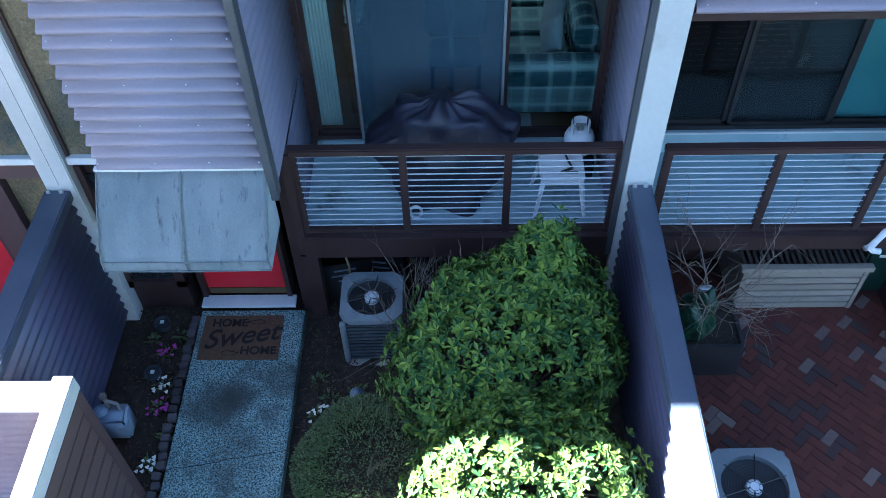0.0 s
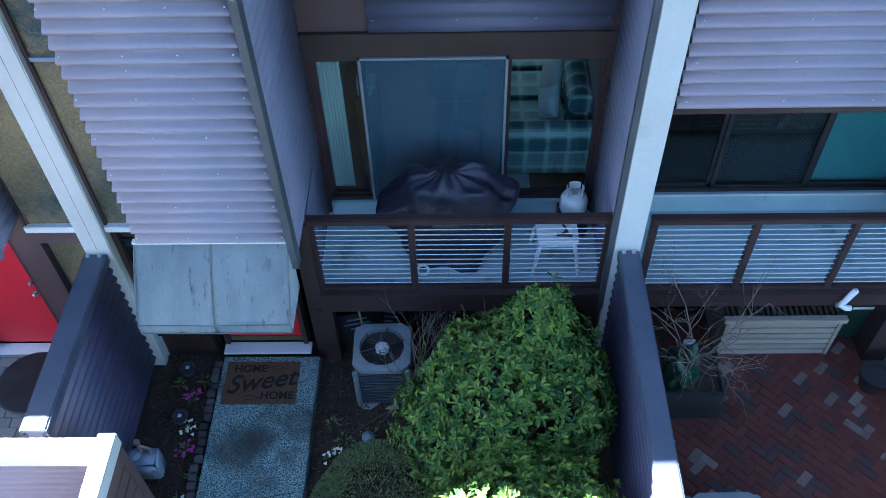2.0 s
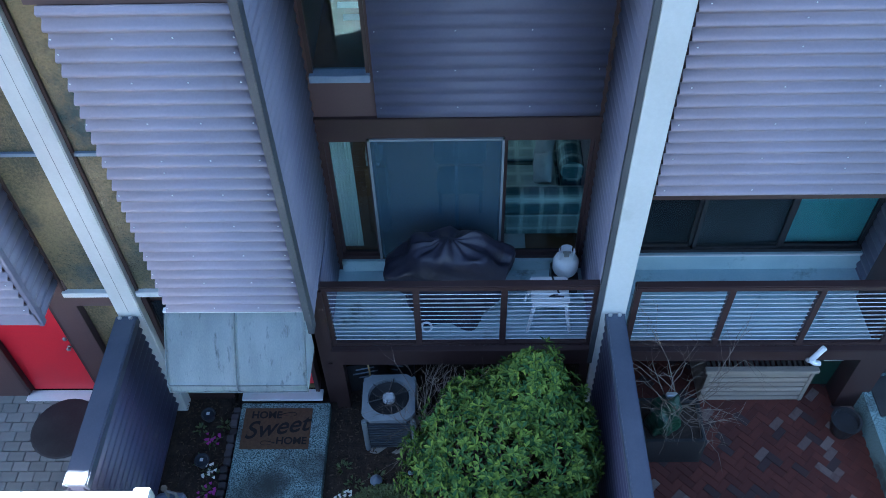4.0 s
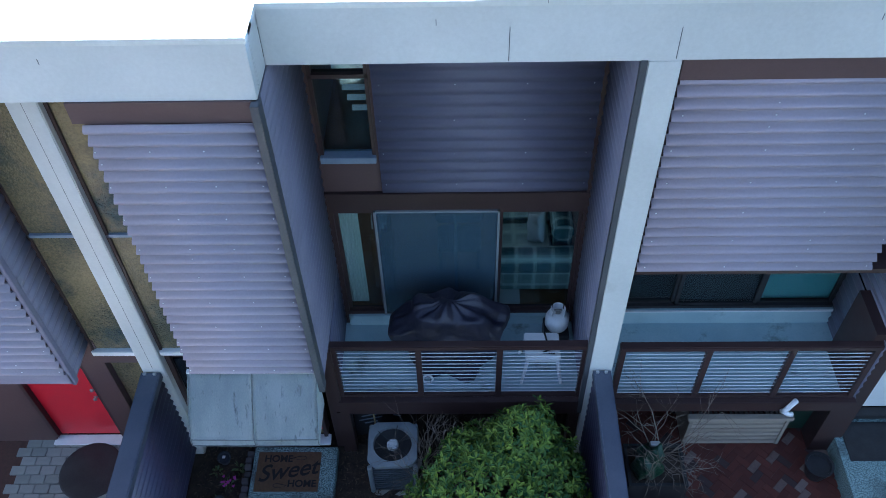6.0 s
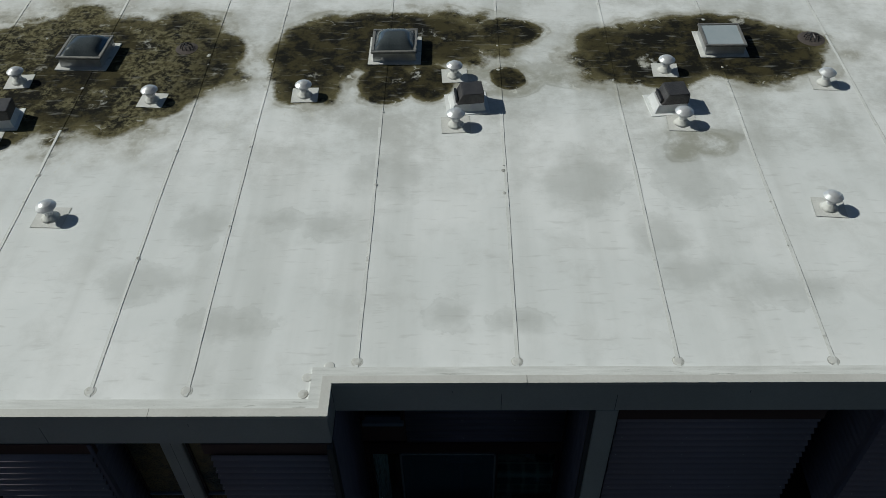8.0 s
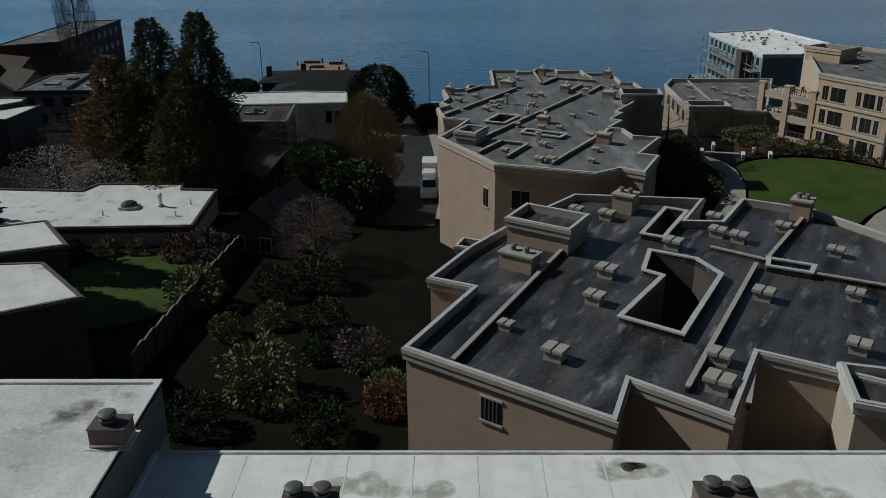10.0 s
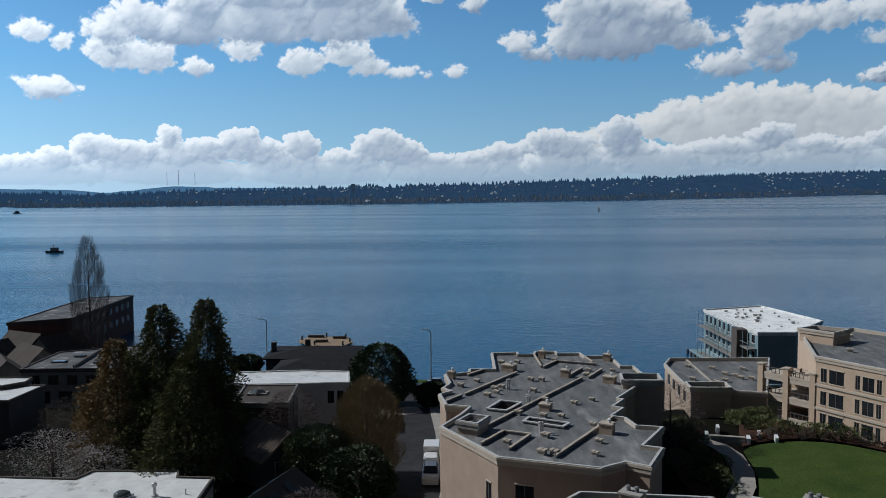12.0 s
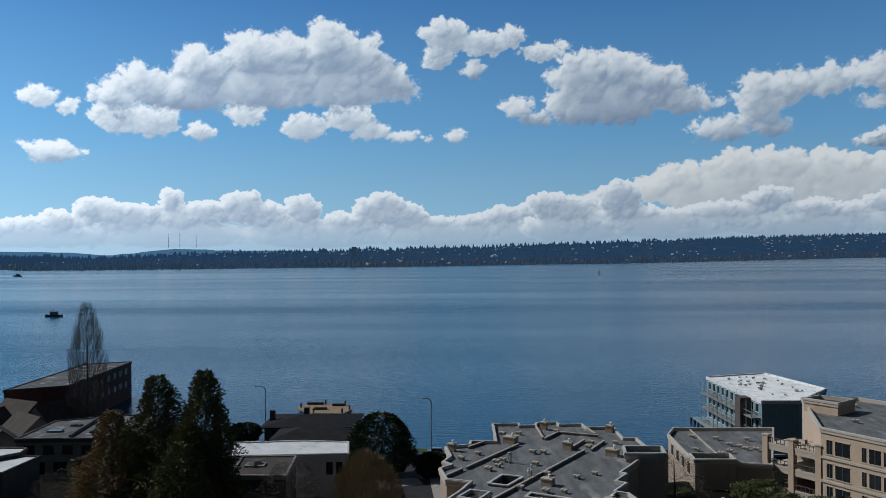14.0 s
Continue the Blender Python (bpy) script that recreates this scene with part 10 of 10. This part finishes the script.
leafy_tree("bare_tree", "leafless tree with pinkish grey twigs", -20.5, 108.0, 8.5, ball(3.6), 8000, (0.6, 0.03), M["grey_twigs"], 68, lump=0.4)
leafy_tree("poplar_tree", "tall leafless columnar poplar by the water", -75.4, 176.0, 27.0, lambda f: 3.5 * (math.sin(math.pi * min(1, f * 0.86 + 0.12))) ** 0.8, 7000, (2.2, 0.035), M["grey_twigs"], 69, lump=0.25, trunk_r=0.4, base=0.10, rise=4.0)
leafy_tree("blossom_tree", "pale blossoming tree below the conifers", -46.0, 96.0, 6.0, ball(4.2), 3200, (0.30, 0.10), M["blossom"], 70, lump=0.8)
leafy_tree("blossom_tree", "pale blossoming tree below the conifers", -39.5, 92.0, 5.0, ball(3.2), 2000, (0.30, 0.10), M["blossom"], 71, lump=0.8)
for k, (x, y, h, r, m) in enumerate(((-9.8, 86.0, 6.0, 3.2, "leaf_dark"), (-10.2, 91.0, 5.0, 3.0, "leaf_dark"), (-12.0, 70.0, 6.0, 3.4, "grey_twigs"), (-50.0, 112.0, 7.0, 5.0, "grey_twigs"), (-52.0, 128.0, 6.0, 5.0, "leaf_dark"), (-47.0, 150.0, 7.0, 5.0, "leaf_dark"), (-66.0, 160.0, 7.0, 5.0, "leaf_dark"), (25.5, 100.0, 8.0, 3.4, "grey_twigs"), (-44.0, 118.0, 8.0, 5.0, "conifer"), (-43.0, 176.0, 4.0, 3.0, "leaf_dark"), (-3.5, 142.0, 4.0, 2.4, "leaf_dark"), (-58.0, 93.0, 5.0, 4.0, "leaf_dark"), (-66.0, 99.0, 6.0, 5.0, "grey_twigs"))):
    twig = m == "grey_twigs"
    leafy_tree("bare_tree" if twig else "evergreen_tree", "leafless garden tree with fine grey twigs" if twig else "dark rounded evergreen tree", x, y, h, ball(r), 5000, (0.55, 0.03) if twig else (0.5, 0.24), M[m], 80 + k, lump=0.45, base=0.05)


def bush(x, y, r, mat, seed, label, n=1300):
    rng = random.Random(seed)
    s = thing("garden_shrub", label, "shrub", "garden shrubs", (x, y, ground_height(x, y) + 0.1))
    spots = []
    for _ in range(n):
        p, v = lumpy(rng, (r, r, r * 0.8), 0.35, seed)
        spots.append((Vector((p.x, p.y, p.z + r * 0.6)), v))
    o = new("foliage", raw_mesh("foliage", *leaf_quads(spots, rng, 0.15 * r + 0.08, 0.07 * r + 0.04), M[mat]))
    o.parent = s


M["leaf_olive"] = surf("olive_leaf", (0.05, 0.068, 0.018), (0.17, 0.185, 0.055), 0.6, 0.6, 0.05, 20, rnd=0.6)
M["leaf_rust"] = surf("rust_twigs", (0.10, 0.035, 0.015), (0.17, 0.07, 0.03), 0.6, 0.7, 0.05, 20, rnd=0.6)
M["leaf_red"] = surf("winter_red_shrub", (0.05, 0.022, 0.016), (0.10, 0.05, 0.035), 0.6, 0.7, 0.05, 20, rnd=0.6)
for k, (x, y, r, m, l) in enumerate(((-11.4, 45.0, 2.4, "leaf_olive", "broad olive green shrub behind the terrace"), (-3.8, 44.5, 1.2, "leaf_olive", "olive green garden shrub in shade"), (-19.6, 60.0, 2.0, "leaf_olive", "yellow-green shrub by the fence"), (-24.6, 71.6, 1.5, "leaf_rust", "rust coloured twiggy shrub by the lawn"), (-5.8, 49.5, 1.6, "grey_twigs", "leafless twiggy grey garden shrub"), (-3.8, 43.0, 1.2, "leaf_rust", "rust coloured low shrub"), (-9.0, 55.0, 1.5, "leaf_dark", "dark evergreen garden shrub in shade"), (-13.0, 56.0, 1.1, "leaf_olive", "olive green garden shrub in shade"), (-15.8, 54.0, 1.1, "leaf_olive", "olive green garden shrub in shade"), (-9.0, 50.0, 0.9, "leaf_dark", "dark evergreen garden shrub in shade"), (-21.8, 71.6, 1.8, "grey_twigs", "leafless twiggy grey garden shrub"), (-34.6, 72.6, 1.0, "leaf_olive", "clipped round shrub beside the lawn"), (-31.6, 72.8, 1.0, "leaf_olive", "clipped round shrub beside the lawn"), (-28.8, 73.0, 0.9, "leaf_olive", "clipped round shrub beside the lawn"), (-14.0, 62.0, 1.6, "leaf_dark", "dark evergreen garden shrub in shade"), (-10.6, 64.0, 1.8, "leaf_dark", "dark evergreen garden shrub in shade"), (-7.0, 40.0, 1.4, "leaf_dark", "dark evergreen garden shrub in shade"), (-14.5, 41.0, 1.5, "leaf_dark", "dark evergreen garden shrub in shade"))):
    bush(x, y, r, m, 200 + k, l)
M["bed"] = surf("red_brown_bed", (0.035, 0.018, 0.012), (0.09, 0.05, 0.035), 0.8, 0.95, 0.5, 8, spec=0.1)
patch("planting_bed", [(34.0, 99.6), (36.4, 101.4), (39.0, 102.4), (42.0, 102.8), (45.0, 102.0), (48.0, 100.0), (50.2, 97.4), (50.6, 98.4), (48.6, 102.6), (46.0, 106.6), (41.0, 112.0), (37.0, 110.0), (35.0, 104.0)], 0.30, M["bed"], "red-brown planting bed round the lawn")
patch("planting_bed_path", [(24.4, 80.0), (27.4, 84.6), (29.2, 89.4), (30.2, 95.0), (29.4, 99.6), (26.6, 102.0), (24.6, 98.0), (24.0, 90.0)], 0.30, M["bed"], "red-brown planting bed beside the path")
rng = random.Random(9)
for k in range(16):
    f = k / 15
    x, y = 36.2 + 14.4 * f, 102.6 + 1.6 * math.sin(3.0 * f) - 4.2 * f * f
    bush(x + rng.uniform(-0.3, 0.3), y + rng.uniform(-0.4, 0.4), rng.uniform(0.55, 0.85), rng.choice(("leaf_red", "leaf_red", "leaf_rust", "grey_twigs")), 300 + k, "low reddish winter shrub beside the lawn", 420)
for k in range(9):
    f = k / 8
    bush(37.4 + 12.0 * f + rng.uniform(-0.4, 0.4), 107.2 - 5.6 * f + rng.uniform(-0.3, 0.3), rng.uniform(1.0, 1.4), "leaf_olive" if k % 3 else "leaf_dark", 330 + k, "rounded evergreen shrub below the balconies", 620)
for k in range(15):
    bush(rng.uniform(24.6, 28.6), rng.uniform(83.0, 106.0), rng.uniform(0.7, 1.5), rng.choice(("leaf_dark", "leaf_red", "leaf_olive", "leaf_dark")), 350 + k, "rounded garden shrub beside the path", 500)
for k in range(16):
    bush(rng.uniform(27.8, 29.8), 92.5 + 1.25 * k, rng.uniform(0.6, 1.1), rng.choice(("leaf_olive", "leaf_red", "leaf_rust", "leaf_olive")), 420 + k, "low garden shrub beside the path", 420)
for k in range(5):
    bush(36.4 + 1.2 * k, 110.4 + 0.4 * k, 1.2, "leaf_olive", 380 + k, "clipped evergreen hedge shrub before the wall", 500)

# garden fence behind the terrace
gf = thing("garden_fence", "weathered timber garden fence with square post caps", "fence")
for k in range(13):
    x0, x1 = -19.9 + 0.055 * k, -19.9 + 0.055 * (k + 1)
    y0, y1 = 47.0 + 2.05 * k, 47.0 + 2.05 * (k + 1)
    zg = ground_height(0, y0)
    part("post", boxes((x0 - 0.1, x0 + 0.1, y0 - 0.1, y0 + 0.1, zg - 0.2, zg + 2.0), bevel=0.02), M["timber_dark"], gf)
    for b in range(8):
        ya = y0 + 0.15 + b * 0.23
        part("board", boxes((x0 - 0.03, x0 + 0.03, ya, ya + 0.20, zg - 0.2, zg + 1.8)), M["timber_dark"], gf)
    part("rail", boxes((x0 - 0.06, x0 + 0.06, y0, y1, zg + 1.8, zg + 1.88)), M["timber"], gf)

# ---- paving pieces ----
joints = structure("patio_floor", boxes((1.99, 5.24, 0.5, 6.9, -0.6, -0.35)), M["sand"], "herringbone brick patio")
rng = random.Random(4)
meshes = {}
for key in ("brick", "brick_pale", "brick_black"):
    meshes[key] = mesh_of("brick", boxes((-0.0992, 0.0992, -0.0492, 0.0492, -0.03, 0.028), bevel=0.004), M[key])
turn45 = math.radians(45)
c45, s45 = math.cos(turn45), math.sin(turn45)
rest = {key: bmesh.new() for key in meshes}
count = 0
for i in range(-40, 60):
    for j in range(-40, 60):
        for kind in (0, 1):
            # 2:1 herringbone on a grid of brick widths
            gx, gy = 0.1 * i, 0.1 * j
            if kind == 0:
                if (i - j) % 4 != 0:
                    continue
                lx, ly, ang = gx + 0.1, gy + 0.05, 0
            else:
                if (i - j) % 4 != 3:
                    continue
                lx, ly, ang = gx + 0.05, gy + 0.1, 90
            x, y = 3.6 + lx * c45 - ly * s45, 3.2 + lx * s45 + ly * c45
            if not (2.05 < x < 5.2 and 3.15 < y < 6.85):
                continue
            pick = rng.random()
            key = "brick_pale" if pick < 0.11 else "brick_black" if pick < 0.22 else "brick"
            z = -0.35 + rng.uniform(-0.003, 0.003)
            if y > 3.5 and x < 5.1 and y < 6.1 and count < 330:
                o = new("brick", meshes[key])
                o.parent = joints
                o.matrix_basis = pose(x, y, z, rng.uniform(-0.8, 0.8), rng.uniform(-0.8, 0.8), 45 + ang + rng.uniform(-0.8, 0.8))
                count += 1
            else:
                m = pose(x, y, z, 0, 0, 45 + ang)
                vs = box(rest[key], -0.0985, 0.0985, -0.0485, 0.0485, -0.03, 0.028)
                for q in vs:
                    q.co = m @ q.co
for key, bm in rest.items():
    tagged(part("bricks_rest", bm, M[key], joints), "", "", "", "stuff")

court = structure("pavement_neighbour", boxes((-9.0, -3.62, -2.0, 6.1, -0.1, 0.0)), M["sand"], "grey paver court before the neighbour's door")
pm = mesh_of("paver", boxes((-0.098, 0.098, -0.064, 0.064, -0.03, 0.025), bevel=0.005), M["paver"])
row = 0
y = 4.3
while y < 6.05:
    x = -5.75 + 0.1 * (row % 2)
    while x < -3.7:
        o = new("paver", pm)
        o.parent = court
        o.matrix_basis = pose(x, y, rng.uniform(-0.003, 0.003), 0, 0, rng.uniform(-0.7, 0.7))
        x += 0.202
    y += 0.134
    row += 1
M["edging"] = surf("dark_edging_brick", (0.03, 0.028, 0.03), (0.13, 0.11, 0.115), 9, 0.85, 0.4, 90, rnd=0.8)
edge = mesh_of("edging_brick", boxes((-0.045, 0.045, -0.04, 0.04, -0.05, 0.03), bevel=0.008), M["edging"])
for k in range(23):
    o = new("edging_brick", edge)
    o.parent = walkway
    o.matrix_basis = pose(-2.675 + rng.uniform(-0.02, 0.015), 3.66 + 0.103 * k, rng.uniform(-0.10, -0.05), rng.uniform(-6, 6), rng.uniform(-6, 6), rng.uniform(-9, 9))
